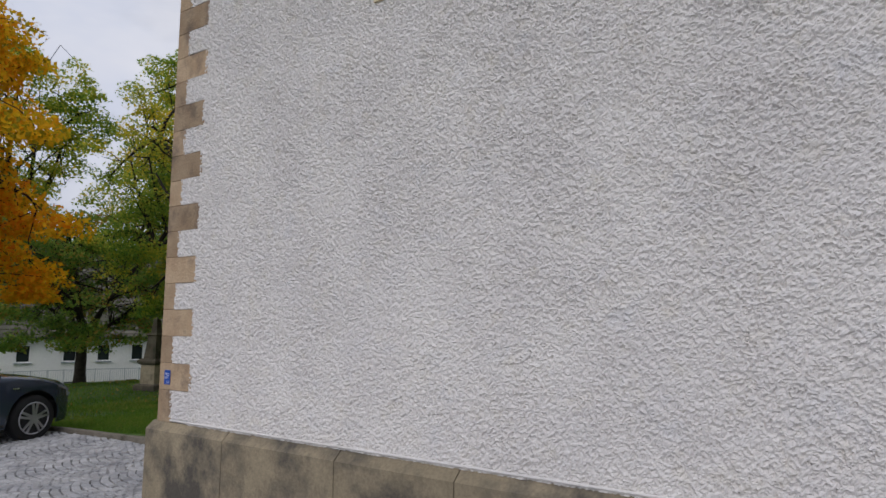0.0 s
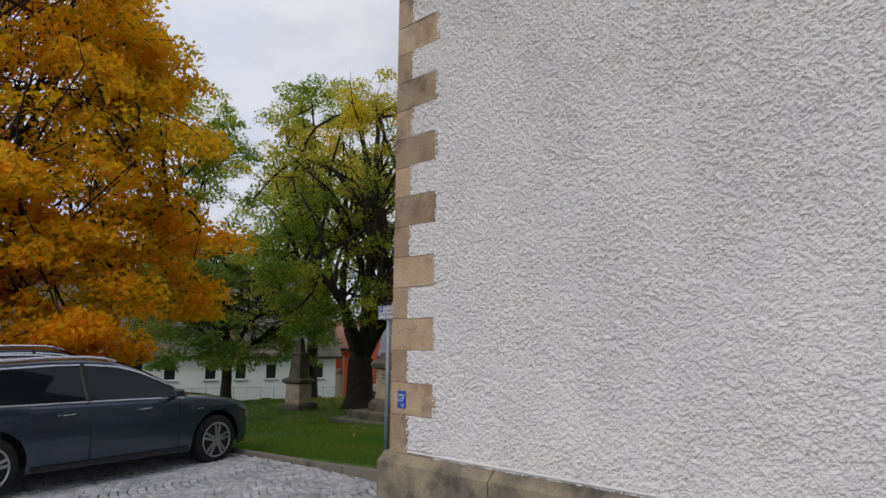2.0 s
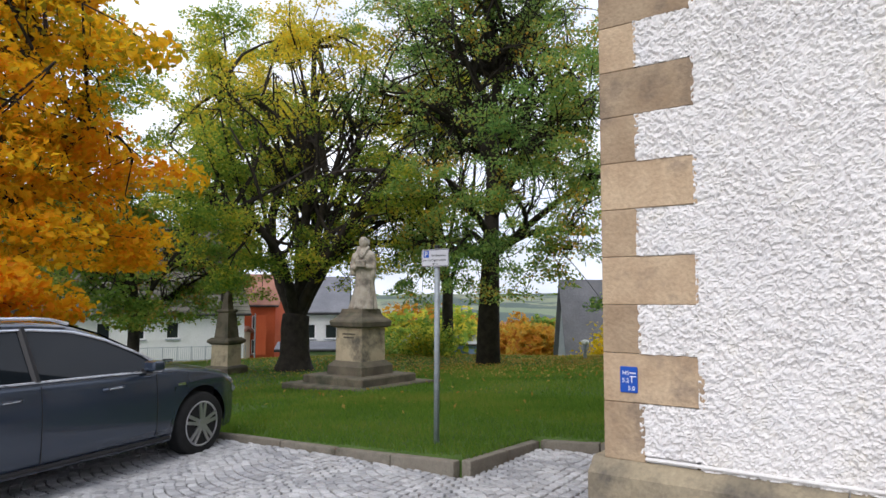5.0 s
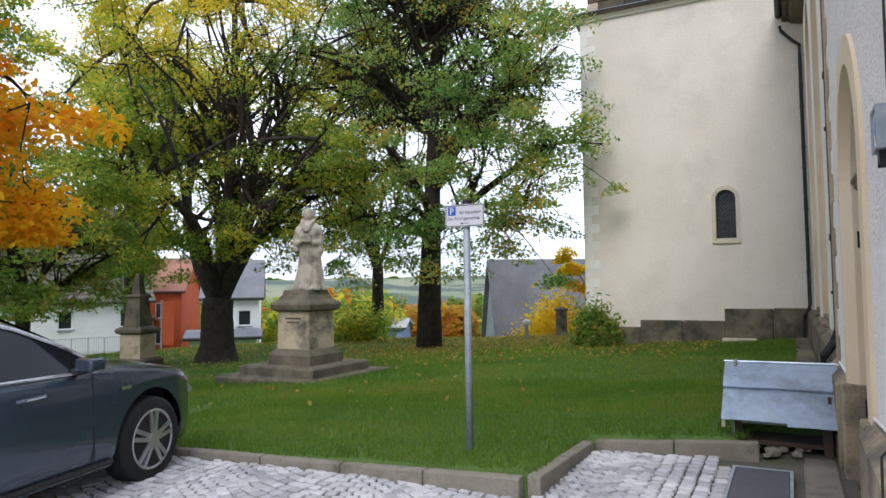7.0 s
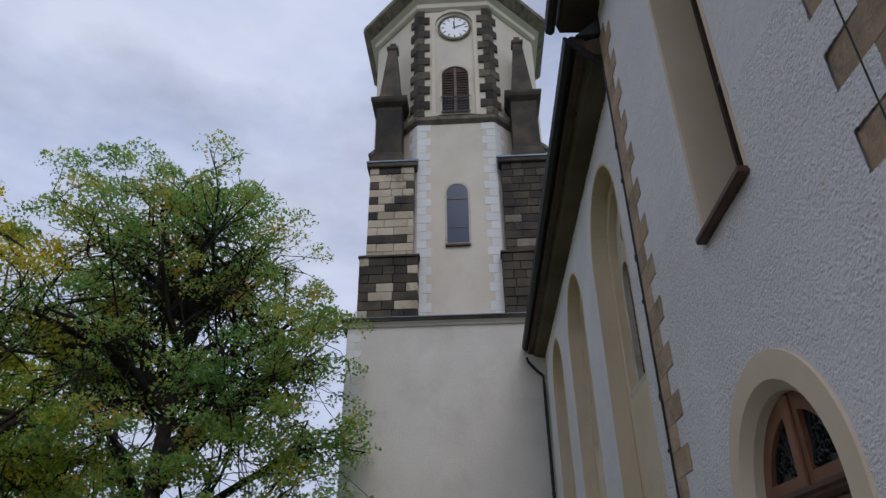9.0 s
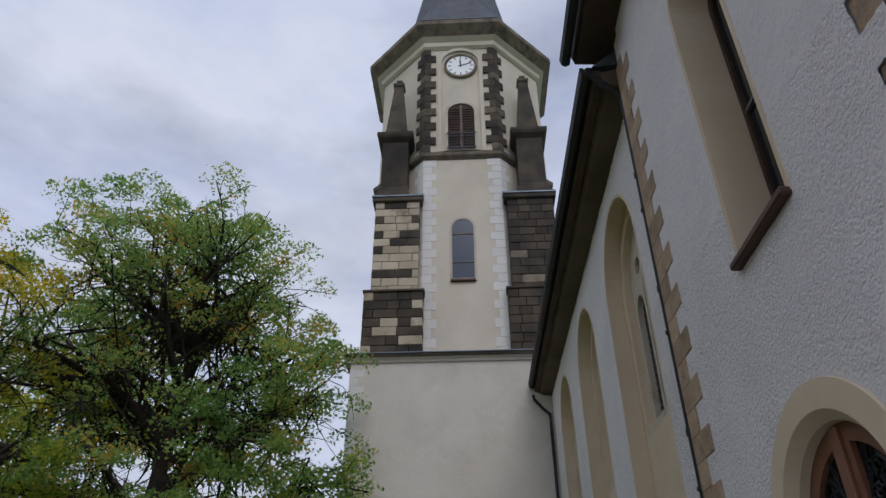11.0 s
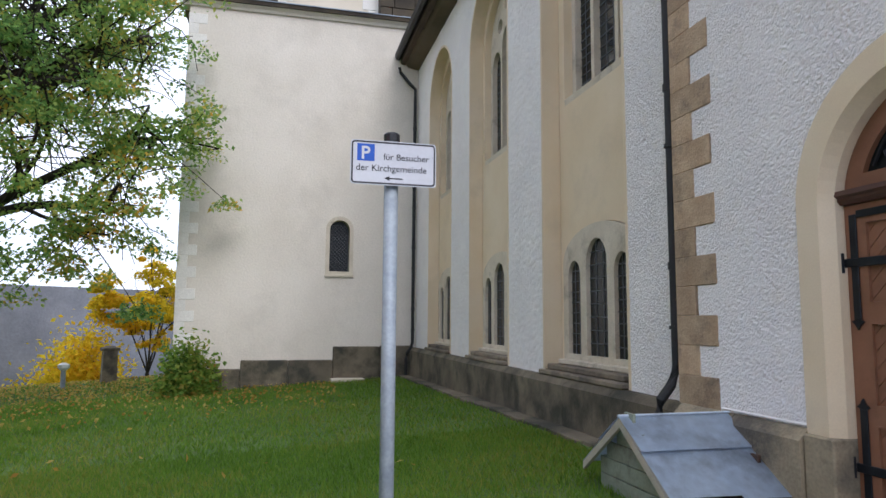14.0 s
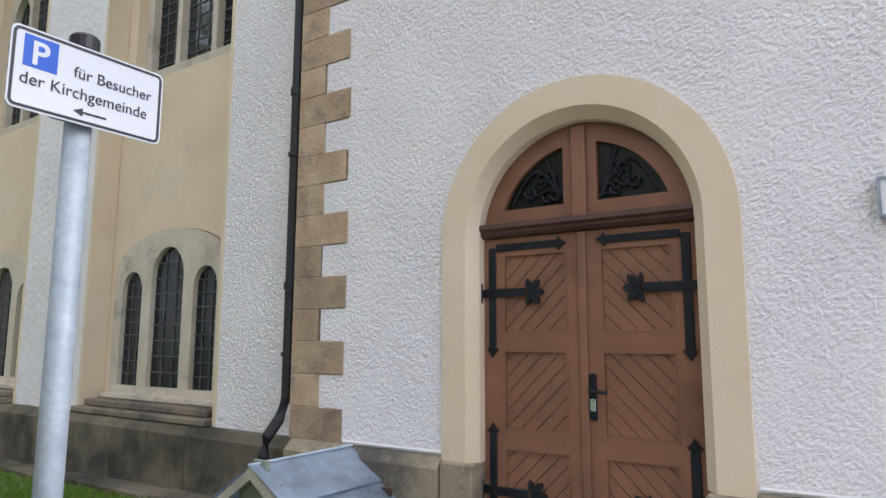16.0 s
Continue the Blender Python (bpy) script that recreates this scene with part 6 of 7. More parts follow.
tree("ash_tree", "green ash tree with a dark upright trunk beside the tower", (-17.1, -11.4, -0.55), (-16.4, -11.1, 8.7), (5.7, 6.1, 7.3), 0.34, 10.5, L_GREEN, 84000, 0.056, 24, 26, 10, 5, lean=(0.9, 0.9), clump=0.52, leader=0.36, extra=((-14.6, -5.9, 5.4), (-14.7, -6.2, 7.7), (-14.4, -6.8, 3.7), (-14.0, -8.4, 4.7), (-13.4, -9.8, 3.7), (-15.0, -13.2, 5.4), (-13.0, -10.8, 5.8), (-14.8, -7.5, 6.5), (-13.2, -8.6, 6.6), (-13.6, -11.6, 3.6), (-16.0, -14.4, 4.0), (-16.6, -14.8, 9.6), (-16.2, -13.6, 12.0), (-15.8, -12.0, 13.4), (-15.9, -7.9, 9.0), (-16.0, -8.8, 11.6)))
tree("chestnut_tree", "low dark green tree with reddish patches before a white house", (-10.9, -24.2, -1.15), (-10.7, -24.0, 3.5), (6.8, 5.0, 4.1), 0.24, 2.2, L_DARK, 44000, 0.080, 31, 11, 9, 5, clump=0.62)
tree("tall_tree", "tall pale green tree with thin yellowing leaves", (-9.6, -31.5, -1.9), (-9.8, -31.3, 11.0), (5.5, 5.0, 8.0), 0.32, 4.5, L_OLIVE, 26000, 0.085, 43, 8, 7, 5, clump=0.75)
tree("tall_tree", "tall yellow-green tree behind the lime tree", (-17.6, -27.4, -1.8), (-17.6, -27.2, 10.5), (5.5, 5.0, 7.6), 0.32, 4.5, L_OLIVE, 30000, 0.085, 47, 8, 7, 5, clump=0.75)
tree("tall_tree", "yellowing tree at the garden's edge behind the ash tree", (-22.5, -17.0, -1.6), (-22.5, -17.0, 8.6), (4.8, 4.8, 6.2), 0.28, 4.0, L_OLIVE, 20000, 0.09, 53, 7, 6, 5, clump=0.75)
tree("young_tree", "young tree with thin golden leaves beyond the lawn", (-30.2, -8.6, -2.2), (-30.0, -8.6, 2.2), (2.2, 2.2, 2.9), 0.09, 1.4, L_YELLOW, 6500, 0.10, 59, 7, 5, 5, clump=0.4)


def bush(name, label, at, radii, mat, leaves, size, seed):
    rng = np.random.default_rng(seed)
    t = thing(name, label, "shrub", at)
    br = bmesh.new()
    ends = []
    for k in range(26):
        d = rng.normal(size=3)
        d /= np.linalg.norm(d)
        d[2] = abs(d[2]) * 1.0
        q = Vector(d * np.array(radii) * rng.uniform(0.55, 1.0))
        tube([Vector((d[0] * 0.08, d[1] * 0.08, -0.05)), q * 0.5 + Vector((0, 0, 0.1 * radii[2])), q], [0.018, 0.012, 0.005], 5, br, cap=False)
        ends += [q, q * 0.8, q * 0.6 + Vector((0, 0, 0.1))]
    part("branches", br, BARK, t)
    E = np.array([[e.x, e.y, max(0.05, e.z)] for e in ends])
    pos = E[rng.integers(0, len(E), leaves)] + rng.normal(size=(leaves, 3)) * np.array(radii) * 0.17
    pos[:, 2] = np.abs(pos[:, 2])
    part("foliage", leaf_mesh("foliage", pos, size, rng, 0.0), mat, t)
    return t


bush("garden_shrub", "dark green shrub at the foot of the tower wall", (-15.25, -5.15, ground_z(-15.2, -5.1)), (0.75, 0.75, 1.15), L_DARK, 3600, 0.06, 3)
bush("yellow_shrub", "bright yellow autumn shrub at the lawn's edge", (-29.6, -11.2, -2.3), (2.1, 2.1, 3.6), L_YELLOW, 7000, 0.11, 4)
bush("green_shrub", "green shrub at the far edge of the lawn", (-20.5, -16.8, -1.3), (1.8, 1.8, 2.0), L_OLIVE, 5000, 0.09, 6)
bush("green_shrub", "rounded green shrub by the houses", (-22.5, -20.5, -1.9), (1.7, 1.7, 1.7), L_GREEN, 4000, 0.09, 7)
bush("green_shrub", "low leafy shrub behind the parked cars", (-4.6, -19.5, -1.0), (1.3, 1.3, 1.3), L_GREEN, 2600, 0.08, 8)

# ---- houses beyond the lawn ----
HWHITE = surf("house_white_plaster", (0.72, 0.72, 0.72), (0.78, 0.78, 0.77), 0.4, 0.9, bump=0.1, bscale=20, stain=(0.60, 0.60, 0.58), sscale=0.4, slo=0.55, shi=0.8)
HRED = surf("house_red_plaster", (0.48, 0.085, 0.03), (0.54, 0.11, 0.04), 0.6, 0.9, bump=0.1, bscale=20)
HCREAM = surf("house_cream_plaster", (0.62, 0.55, 0.40), (0.68, 0.60, 0.46), 0.6, 0.9, bump=0.1, bscale=20)
HGREEN = surf("house_pale_green_plaster", (0.42, 0.56, 0.34), (0.48, 0.62, 0.40), 0.6, 0.9, bump=0.1, bscale=20)
HTILE = surf("grey_roof_tiles", (0.13, 0.12, 0.10), (0.20, 0.185, 0.15), 0.8, 0.85, bump=0.4, bscale=9, bdist=0.05, rnd=0.2, stain=(0.10, 0.11, 0.07), sscale=0.5, slo=0.5, shi=0.7)
HSLATE = surf("blue_slate_roof", (0.15, 0.155, 0.175), (0.20, 0.205, 0.225), 0.8, 0.7, bump=0.3, bscale=9, bdist=0.04)
HGREY = surf("grey_cladding", (0.30, 0.32, 0.33), (0.38, 0.40, 0.41), 0.8, 0.8, bump=0.2, bscale=9)
HBLUE = surf("blue_plaster", (0.16, 0.24, 0.40), (0.20, 0.28, 0.45), 0.8, 0.8, bump=0)
HREDROOF = surf("red_roof_tiles", (0.24, 0.11, 0.075), (0.31, 0.15, 0.10), 0.8, 0.85, bump=0.3, bscale=9, bdist=0.05)


def house(label, at, turn, length, depth, eave, ridge, wall, roof, windows=(), win=(0.8, 1.1), hip=0.0, foot=3.0, courses=0, over=0.35):
    """Local x along the front, y out of it; windows are (x, sill) on the front."""
    h = thing("house", label, "house", at, turn)
    holes = [[(x - win[0] / 2, z), (x + win[0] / 2, z), (x + win[0] / 2, z + win[1]), (x - win[0] / 2, z + win[1])] for x, z in windows]
    part("wall", pierced([(0, -foot), (length, -foot), (length, eave), (0, eave)], holes, "y", 0, -0.3), wall, h)
    part("wall", prism([(-0.302, -foot), (-depth, -foot), (-depth, eave), (-depth / 2, ridge - 0.2), (-0.302, eave + 0.05)], "x", 0.0, 0.3), wall, h)
    part("wall", prism([(-0.302, -foot), (-depth, -foot), (-depth, eave), (-depth / 2, ridge - 0.2), (-0.302, eave + 0.05)], "x", length - 0.3, length), wall, h)
    slope = math.hypot(depth / 2, ridge - eave)
    r = part("roof", prism([(over, eave - 0.1), (-depth / 2, ridge), (-depth - over, eave - 0.1), (-depth - over, eave + 0.12), (-depth / 2, ridge + 0.22), (over, eave + 0.12)], "x", -over, length + over), roof, h)
    for k in range(courses):
        t = (k + 0.5) / courses
        y, z = over - (over + depth / 2) * t, eave + 0.13 + (ridge + 0.09 - eave) * t
        part("tile_course", box(-over, length + over, y - 0.03, y + 0.03, z - 0.01, z + 0.03), roof, r)
    part("gutter", tube([(-over, over + 0.05, eave), (length + over, over + 0.05, eave)], 0.07, 8), METALDARK, h)
    for (x, z), hole in zip(windows, holes):
        w = part("window", ring(hole, [(x - win[0] / 2 + 0.07, z + 0.07), (x + win[0] / 2 - 0.07, z + 0.07), (x + win[0] / 2 - 0.07, z + win[1] - 0.07), (x - win[0] / 2 + 0.07, z + win[1] - 0.07)], "y", -0.10, -0.18), WHITE, h)
        part("pane", box(x - win[0] / 2, x + win[0] / 2, -0.16, -0.14, z, z + win[1]), SKYGLASS, w)
        part("sill", box(x - win[0] / 2 - 0.08, x + win[0] / 2 + 0.08, -0.08, 0.10, z - 0.08, z - 0.002), GALV, w)
    return h


wh = house("white plastered house with a tall grey tiled roof", (-27.3, -38.5, -2.9), -15.5, 26, 9, 3.55, 9.9, HWHITE, HTILE,
           [(x, 1.95) for x in (1.35, 5.0, 7.2, 9.3, 12.0, 14.1, 17, 19.5)] + [], (0.85, 1.15), courses=22)
for x in (1.4, 5.3, 9.2):
    part("cellar_window", box(x - 0.35, x + 0.35, -0.02, 0.015, 0.15, 0.62), SKYGLASS, wh)
house("red plastered house with white window frames", (-33.5, -42.5, -3.2), -52, 9.0, 8, 4.4, 7.0, HRED, HREDROOF, [(1.5, 2.4), (4.0, 2.4), (6.5, 2.4), (1.5, 0.4), (6.5, 0.4)], (0.9, 1.2))
house("cream garage building with a pink and orange wall", (-29.0, -41.5, -3.2), -52, 6.0, 4, 2.2, 2.6, HCREAM, HREDROOF, [(2.0, 0.8), (4.2, 0.8)], (0.9, 0.9))
house("pale white house with a green base and slate roof", (-33.0, -34.0, -3.4), -48, 3.7, 7, 4.1, 6.8, HWHITE, HSLATE, [(1.0, 2.2), (2.6, 2.2)], (0.9, 1.1))
house("low pale green outbuilding before the white house", (-30.4, -31.8, -3.4), -48, 4.2, 3, 1.6, 1.9, HGREEN, HSLATE, [(2.0, 0.4)], (0.8, 0.8))
house("small blue house with a flat grey roof", (-52.0, -33.5, -6.2), -66, 8.0, 6, 3.6, 4.2, HBLUE, HGREY, [(2.0, 1.2), (5.5, 1.2)], (1.1, 1.1))
house("distant white house with a grey roof among trees", (-98, -68, -7.8), -60, 9, 8, 5.0, 8.4, HWHITE, HSLATE, [(2, 2.4), (4.5, 2.4), (7, 2.4)], (1.1, 1.4))
house("distant cream house with a grey roof among trees", (-112, -54, -8.2), -64, 9, 7, 3.0, 5.4, HCREAM, HTILE, [(2, 2.0), (5.5, 2.0), (7.6, 2.0)], (1.2, 0.8))
house("distant white house with a red roof in the valley", (-122, -70, -9.0), -60, 8, 7, 3.6, 6.0, HWHITE, HREDROOF, [(2, 2.0), (5.5, 2.0), (6.8, 2.0)], (1.2, 1.2))
# steep slate-roofed hall: local x along the ridge
hall = thing("hall", "steep slate-roofed hall with a grey clad gable", "building", (-32.9, -15.9, -2.2), 126.9)
part("gable", prism([(1.9, -1.0), (-1.9, -1.0), (-1.9, 0.1), (0, 4.85), (1.9, 0.1)], "x", 0.0, 0.25), HGREY, hall)
part("gable", prism([(1.9, -1.0), (-1.9, -1.0), (-1.9, 0.1), (0, 4.85), (1.9, 0.1)], "x", 8.75, 9.0), HGREY, hall)
part("roof", prism([(2.15, -0.15), (0, 5.0), (-2.15, -0.15), (-2.15, 0.02), (0, 5.18), (2.15, 0.02)], "x", -0.25, 9.25), HSLATE, hall)
part("wall", box(0.25, 8.75, -1.9, -1.65, -1.0, 0.1), HWHITE, hall)
part("wall", box(0.25, 8.75, 1.65, 1.9, -1.0, 0.1), HWHITE, hall)
post_m = surf("weathered_post", (0.10, 0.085, 0.07), (0.15, 0.13, 0.10), 4, 0.9)
for px, py, hh in ((-22.2, -8.3, 1.0), (-21.6, -13.9, 0.95)):
    g = thing("gate_pillar", "dark weathered stone pillar at the lawn's edge", "pillar", (px, py, ground_z(px, py)), 20)
    part("shaft", lathe([(0.22, -0.4), (0.20, hh)], 4, flat=True), DARKSTONE, g)
    part("cap", lathe([(0.25, hh), (0.26, hh + 0.08), (0.08, hh + 0.16)], 4, flat=True), DARKSTONE, g)
lamp = thing("garden_lamp", "short white-topped path lamp at the lawn's edge", "lamp", (-20.5, -9.1, ground_z(-20.5, -9.1)))
part("post", tube([(0, 0, -0.1), (0, 0, 0.55)], 0.07, 10), GALV, lamp)
part("head", lathe([(0.09, 0.55), (0.16, 0.62), (0.16, 0.70), (0.05, 0.76)], 12), WHITE, lamp)
# fence before the white house
fence = thing("railing_fence", "thin grey metal railing before the white house", "fence", (-25.5, -36.0, 0), -15.5)
for k in range(22):
    lx = k * 0.9
    wx, wy = -25.5 + lx * math.cos(radians(-15.5)), -36.0 + lx * math.sin(radians(-15.5))
    gz = ground_z(wx, wy)
    part("post", tube([(lx, 0, gz - 0.2), (lx, 0, gz + 1.25)], 0.02, 6), GALV, fence)
for zz in (0.35, 1.2):
    part("rail", tube([(k * 0.9, 0, ground_z(-25.5 + k * 0.9 * 0.9636, -36.0 - k * 0.9 * 0.2672) + zz) for k in range(22)], 0.018, 6), GALV, fence)
bars = bmesh.new()
for k in range(150):
    lx = k * 0.126
    gz = ground_z(-25.5 + lx * 0.9636, -36.0 - lx * 0.2672)
    box(lx - 0.006, lx + 0.006, -0.006, 0.006, gz + 0.32, gz + 1.22, 0, bars)
part("railing_bars", bars, GALV, fence)
rp = thing("red_banner_post", "tall red banner post beside the white house", "banner", (-24.6, -33.9, ground_z(-24.6, -33.9)), 30)
part("post", tube([(0, 0, -0.2), (0, 0, 3.2)], 0.05, 8), GALV, rp)
part("banner", box(-0.02, 0.02, 0.06, 0.75, 0.5, 3.1, 0.01), HRED, rp)

# ---- hills and woods in the distance ----
HILL = surf("hill_fields", (0.13, 0.185, 0.105), (0.23, 0.24, 0.15), 0.008, 0.95, bump=0, stain=(0.06, 0.09, 0.075), sscale=0.012, slo=0.47, shi=0.52, fine=0.15)
bm = bmesh.new()
rows = []
for j, (rad, zt) in enumerate(((260, -14), (380, -8), (520, 0), (640, 7.5), (760, 10.5), (900, 9))):
    row = []
    for i in range(61):
        a = radians(150 + 130 * i / 60)
        z = zt + (5.0 * noise.noise(Vector((i * 0.16, j * 0.35, 0.3))) + 1.5 * noise.noise(Vector((i * 0.6, j, 2)))) * (j / 3 if j < 3 else 1)
        row.append(bm.verts.new((rad * math.cos(a), rad * math.sin(a), z)))
    rows.append(row)
for r, s in zip(rows, rows[1:]):
    for i in range(60):
        bm.faces.new((r[i], s[i], s[i + 1], r[i + 1]))
tagged(part("backdrop", bm, HILL, smooth=True), "low hills with fields and woods on the horizon", "hills", kind="structure")


def woods(name, label, mat, spots, size, seed):
    """Far crowns, none of which can be told apart."""
    rng = np.random.default_rng(seed)
    P = []
    for x, y, z, r, h in spots:
        n = int(260 * r)
        d = rng.normal(size=(n, 3))
        d /= np.linalg.norm(d, axis=1)[:, None]
        lump = 0.75 + 0.35 * np.sin(d[:, 0] * 5 + x) * np.sin(d[:, 2] * 4 + y)
        P.append(np.array([x, y, z + h * 0.5]) + d * np.array([r, r, h * 0.5]) * (lump * rng.uniform(0.6, 1.0, n))[:, None])
    tagged(part(name, leaf_mesh(name, np.concatenate(P), size, rng, 0), mat), label, "woods", kind="stuff")




def spots(n, a0, a1, d0, d1, r0, r1, seed):
    rg = random.Random(seed)
    out = []
    for _ in range(n):
        a, d = radians(rg.uniform(a0, a1)), rg.uniform(d0, d1)
        x, y = d * math.cos(a), d * math.sin(a)
        r = rg.uniform(r0, r1)
        out.append((x, y, ground_z(x, y) - 0.5, r, r * rg.uniform(1.3, 2.0)))
    return out


woods("far_woods_green", "dark green trees in the valley", L_DARK, spots(60, 186, 240, 75, 200, 2.8, 5.4, 1), 0.45, 1)
woods("far_woods_orange", "orange and brown autumn trees in the valley", L_RUST, spots(70, 186, 240, 62, 180, 2.2, 4.8, 2), 0.42, 2)
woods("far_woods_yellow", "yellow-green autumn trees in the valley", L_OLIVE, spots(56, 186, 240, 62, 190, 2.2, 4.8, 3), 0.42, 3)
woods("horizon_woods", "dark strip of wood on the hills", L_DARK, [(690 * math.cos(radians(a)), 690 * math.sin(radians(a)), 5.5, 4.5 + 1.5 * math.sin(a * 7), 4.2 + 1.4 * math.sin(a * 3)) for a in np.arange(190, 235, 0.5) if math.sin(a * 1.9) > -0.2], 1.2, 5)

# ---- kerb ----
kerb = thing("kerb", "worn granite kerb between lawn and paving", "kerb", kind="structure")
runs = [(KERBLINE[0], KERBLINE[1], 2), (KERBLINE[1], KERBLINE[2], 2), (KERBLINE[2], KERBLINE[3], 2), (KERBLINE[3], (-1.50, -2.04), 2), ((-1.53, -1.97), (-2.80, -1.93), 2), ((-2.83, -1.88), (-2.98, -0.62), 2)]
for (xa, ya), (xb, yb), n in runs:
    d = Vector((xb - xa, yb - ya, 0))
    ang = math.degrees(math.atan2(d.y, d.x))
    l = d.length / n
    for k in range(n):
        p = Vector((xa, ya, 0)) + d * ((k + 0.5) / n)
        zt = max(ground_z(p.x, p.y) - 0.01, paving_z(p.x, p.y) + 0.07)
        za = max(ground_z(xa + d.x * k / n, ya + d.y * k / n) - 0.01, paving_z(xa + d.x * k / n, ya + d.y * k / n) + 0.07)
        zb = max(ground_z(xa + d.x * (k + 1) / n, ya + d.y * (k + 1) / n) - 0.01, paving_z(xa + d.x * (k + 1) / n, ya + d.y * (k + 1) / n) + 0.07)
        bm = box(-l / 2 + 0.005, l / 2 - 0.005, -0.05, 0.05, -0.30, 0, 0.016, seg=2)
        for v in bm.verts:
            t = v.co.x / l + 0.5
            v.co.z += (za * (1 - t) + zb * t) + (0.006 * noise.noise(Vector((v.co.x * 5, k, p.y))) if v.co.z > -0.1 else 0)
        ob = part("kerb_stone", bm, KERB, kerb)
        ob.matrix_basis = pose(p.x, p.y, 0, 0, 0, ang)
plates = thing("paving_strip", "narrow strip of flat stones along the nave's foot", "paving", kind="structure")
xx = -4.3
while xx > -15.6:
    w = random.uniform(0.35, 0.8)
    yc = -0.14
    part("stone", box(xx - w + 0.01, xx - 0.01, -0.27 + random.uniform(-0.03, 0.03), -0.015, ground_z(xx, yc) - 0.1, ground_z(xx, yc) + 0.025 + random.uniform(0, 0.015), 0.012), PLINTH2, plates)
    xx -= w
tagged(part("ledge_slab", box(-15.86, -15.55, -1.95, -1.15, ground_z(-15.7, -1.5) - 0.05, ground_z(-15.7, -1.5) + 0.07, 0.015), SANDPALE), "pale broken slab lying at the tower's plinth", "slab")

# ---- granite setts in arcs ----
SETT = []
for k in range(5):
    b = bmesh.new()
    w, l = random.uniform(0.080, 0.090), random.uniform(0.082, 0.094)
    box(-w / 2, w / 2, -l / 2, l / 2, -0.05, 0.0, 0, b)
    topf = [f for f in b.faces if f.normal.z > 0.5]
    bmesh.ops.inset_region(b, faces=topf, thickness=0.014, depth=0.008)
    for v in b.verts:
        v.co.x += random.uniform(-0.004, 0.004)
        v.co.y += random.uniform(-0.004, 0.004)
    me = bm_mesh("sett", b)
    me.materials.append(COBBLE)
    SETT.append(me)


def sett_places():
    """Arcs side by side, each a quarter circle, stacked along the lane."""
    W = 1.30
    R = W / math.sqrt(2)
    for lane in range(-9, 8):
        y0 = -1.0 - lane * W
        for row in range(-4, 116):
            x0 = -4.0 + row * 0.103
            n = 14
            for i in range(n):
                a = radians(-45 + 90 * (i + 0.5) / n)
                yield x0 + R * (math.cos(a) - 0.707), y0 + R * math.sin(a), a


near, rest = [], []
for x, y, a in sett_places():
    if side_of_kerb(x + 0.10, y) or side_of_kerb(x - 0.02, y) or x > 7.5 or y < -10.5:
        continue
    if (x < 0.32 and y > -0.05) or (y > -0.30 and x < -1.0) or (y > 9.5) or (-2.68 < x < -1.70 and y > -0.82) or (x < -2.66 and y > -0.90):
        continue
    if -2.0 < x < 0.6 and -3.6 < y < -1.2 and len(near) < 290:
        near.append((x, y, a))
    else:
        rest.append((x, y, a))
for i, (x, y, a) in enumerate(near):
    ob = new("sett", SETT[i % 5])
    ob.parent = pavement
    ob.matrix_basis = pose(x + random.uniform(-0.004, 0.004), y + random.uniform(-0.004, 0.004), paving_z(x, y) + random.uniform(-0.003, 0.006), random.uniform(-2, 2), random.uniform(-2, 2), math.degrees(a) + random.uniform(-4, 4))
shapes = []
for me in SETT:
    v = np.array([p.co[:] for p in me.vertices])
    f = np.array([list(p.vertices) for p in me.polygons if len(p.vertices) == 4])
    shapes.append((v, f))
VV, FF, off = [], [], 0
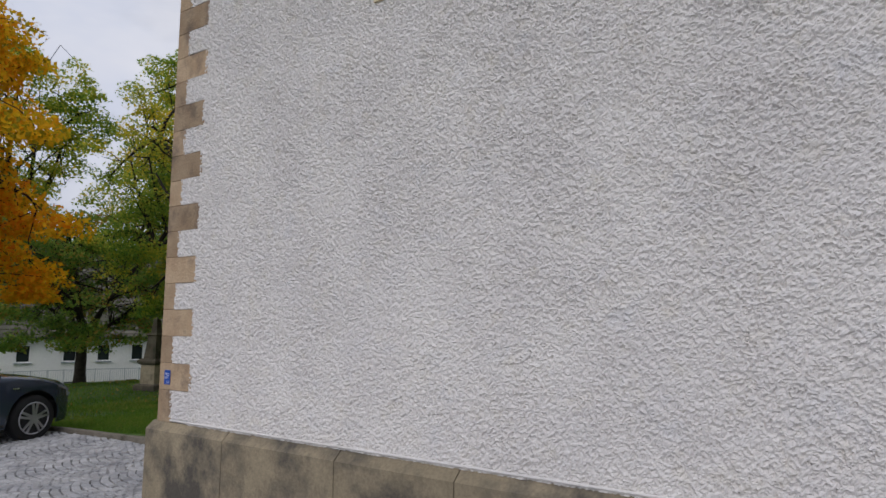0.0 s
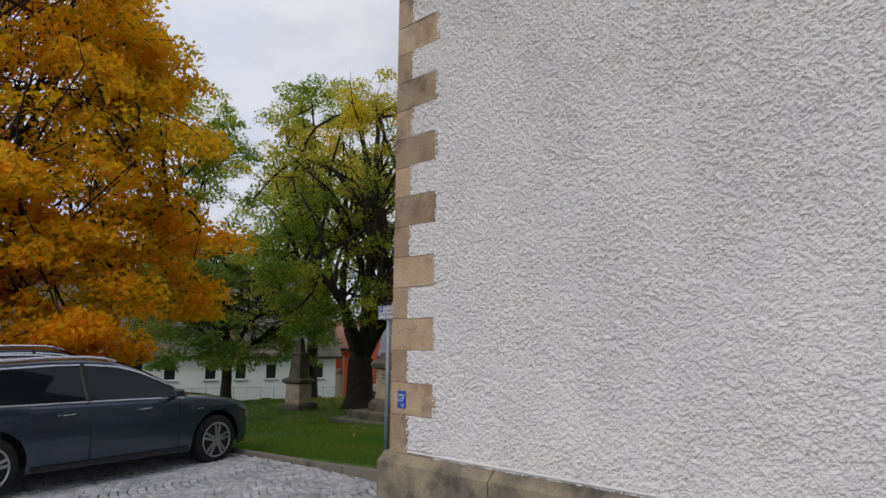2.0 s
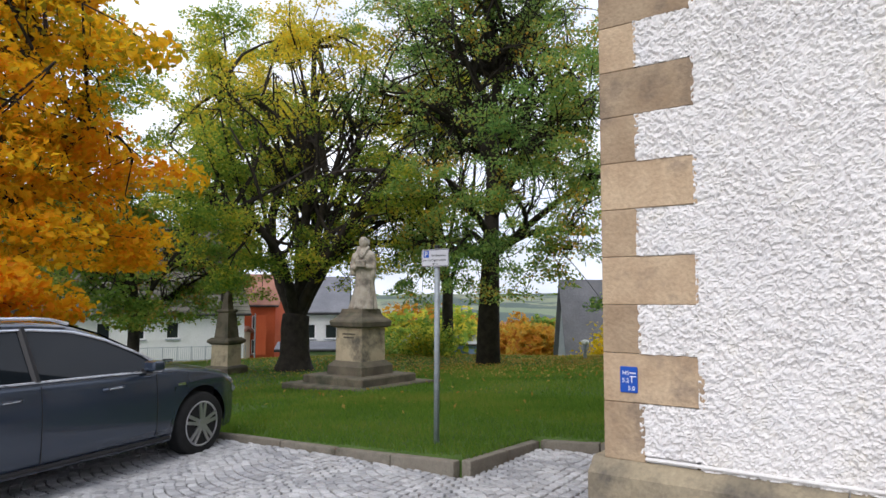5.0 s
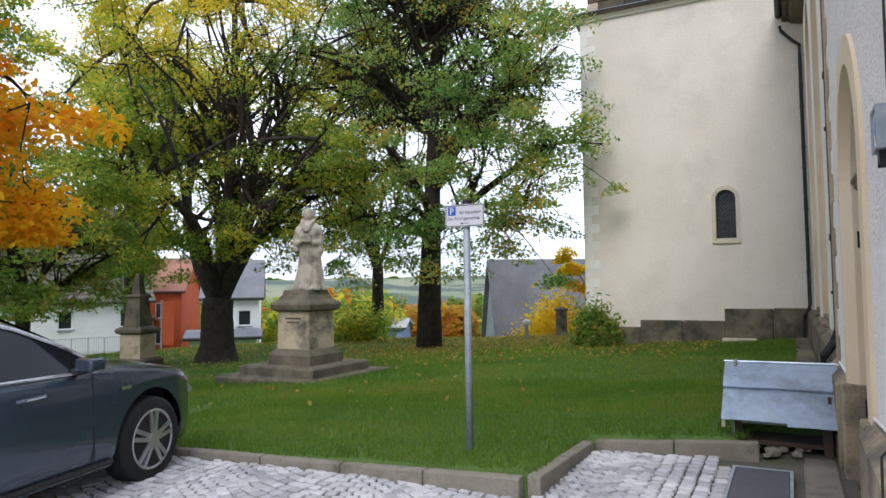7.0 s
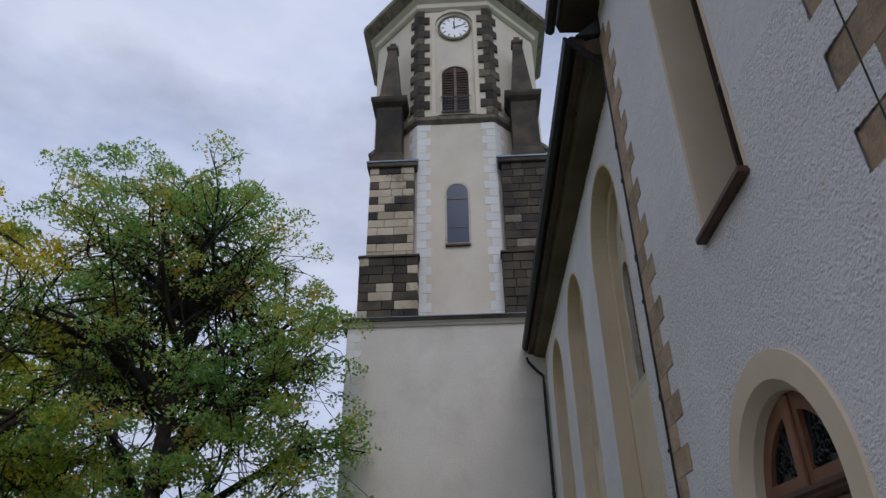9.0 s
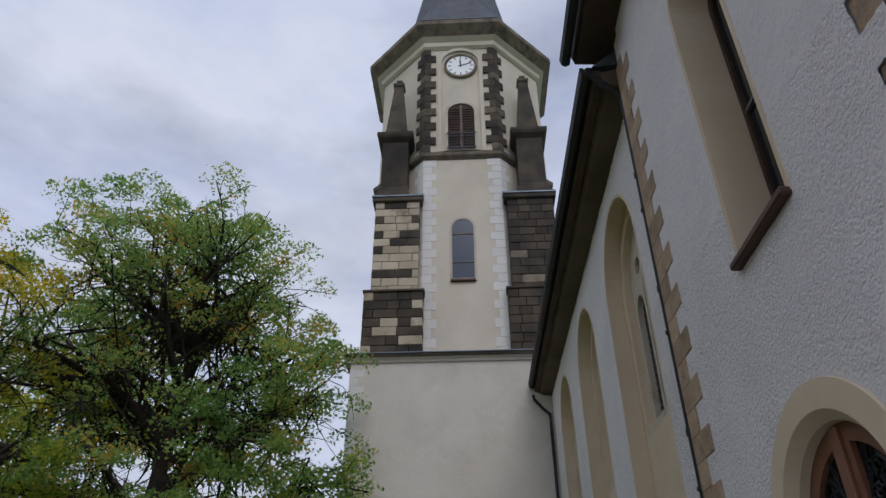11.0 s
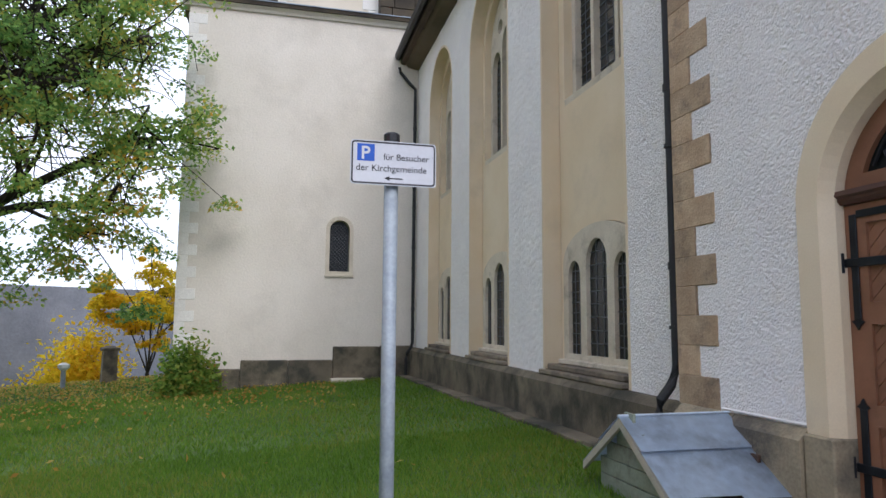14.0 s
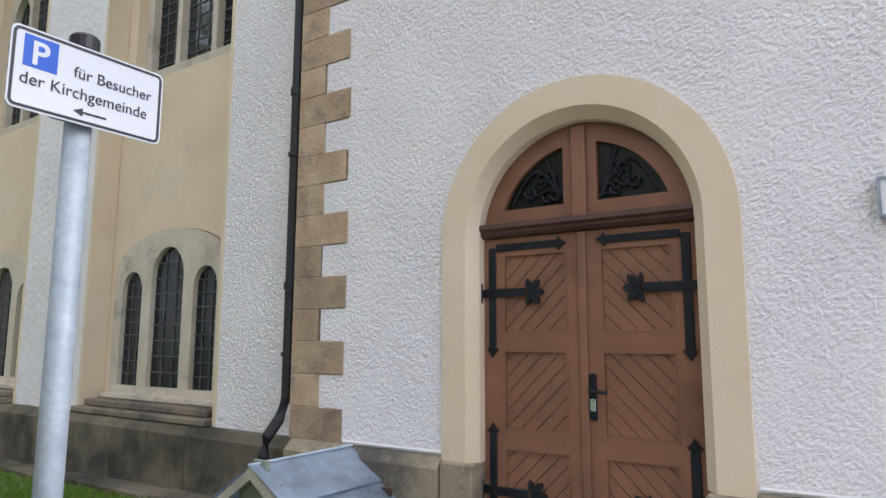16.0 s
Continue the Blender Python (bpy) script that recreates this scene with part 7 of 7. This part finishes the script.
for i, (x, y, a) in enumerate(rest):
    v, f = shapes[i % 5]
    a += random.uniform(-0.07, 0.07)
    ca, sa = math.cos(a), math.sin(a)
    tx, ty = random.uniform(-0.03, 0.03), random.uniform(-0.03, 0.03)
    VV.append(np.stack([x + v[:, 0] * ca - v[:, 1] * sa, y + v[:, 0] * sa + v[:, 1] * ca, paving_z(x, y) + v[:, 2] + v[:, 0] * tx + v[:, 1] * ty + random.uniform(-0.003, 0.006)], 1))
    FF.append(f + off)
    off += len(v)
tagged(part("setts", quick("setts", np.concatenate(VV), np.concatenate(FF), False), COBBLE, pavement), "grey granite setts", kind="stuff")

# ---- grass and fallen leaves ----
rng = np.random.default_rng(7)


def scatter(n, x0, x1, y0, y1):
    x, y = rng.uniform(x0, x1, n), rng.uniform(y0, y1, n)
    ok = np.array([side_of_kerb(a + 0.08, b) and b < -0.28 and math.hypot(a - MX, b - MY) > 0.2 and not (abs(a - MX) < 1.08 and abs(b - MY) < 1.08) and a > -25 for a, b in zip(x, y)])
    return x[ok], y[ok]


def blades(n, x0, x1, y0, y1, h, w):
    x, y = scatter(n, x0, x1, y0, y1)
    z = np.array([ground_z(a, b) for a, b in zip(x, y)])
    m = len(x)
    a = rng.uniform(0, 6.283, m)
    hh = h * rng.uniform(0.5, 1.4, m)
    lx, ly = rng.normal(0, 0.45, m) * hh, rng.normal(0, 0.45, m) * hh
    B = np.stack([x, y, z - 0.01], 1)
    s = np.stack([np.cos(a), np.sin(a), np.zeros(m)], 1) * w
    T = B + np.stack([lx, ly, hh], 1)
    V = np.stack([B - s, B + s, T], 1).reshape(-1, 3)
    return V


V = np.concatenate([blades(90000, -7, -0.5, -7.5, -0.3, 0.055, 0.006), blades(70000, -16, -4.2, -12, -0.3, 0.065, 0.010), blades(40000, -24, -2, -24, -6, 0.08, 0.016)])
tagged(part("grass", quick("grass", V, np.arange(len(V)).reshape(-1, 3), False), GRASS), "short green lawn grass", "grass", kind="stuff")
lx, ly = scatter(26000, -25, -3, -24, -2)
keep = rng.random(len(lx)) < np.clip(0.9 * ((-lx - 9.5) / 8), 0.025, 1)
lx, ly = lx[keep], ly[keep]
lz = np.array([ground_z(a, b) + 0.065 for a, b in zip(lx, ly)])
me = leaf_mesh("fallen_leaves", np.stack([lx, ly, lz], 1), 0.038, rng, 0)
tagged(part("fallen_leaves", me, L_FALLEN), "brown and yellow fallen leaves on the lawn", "leaves", kind="stuff")
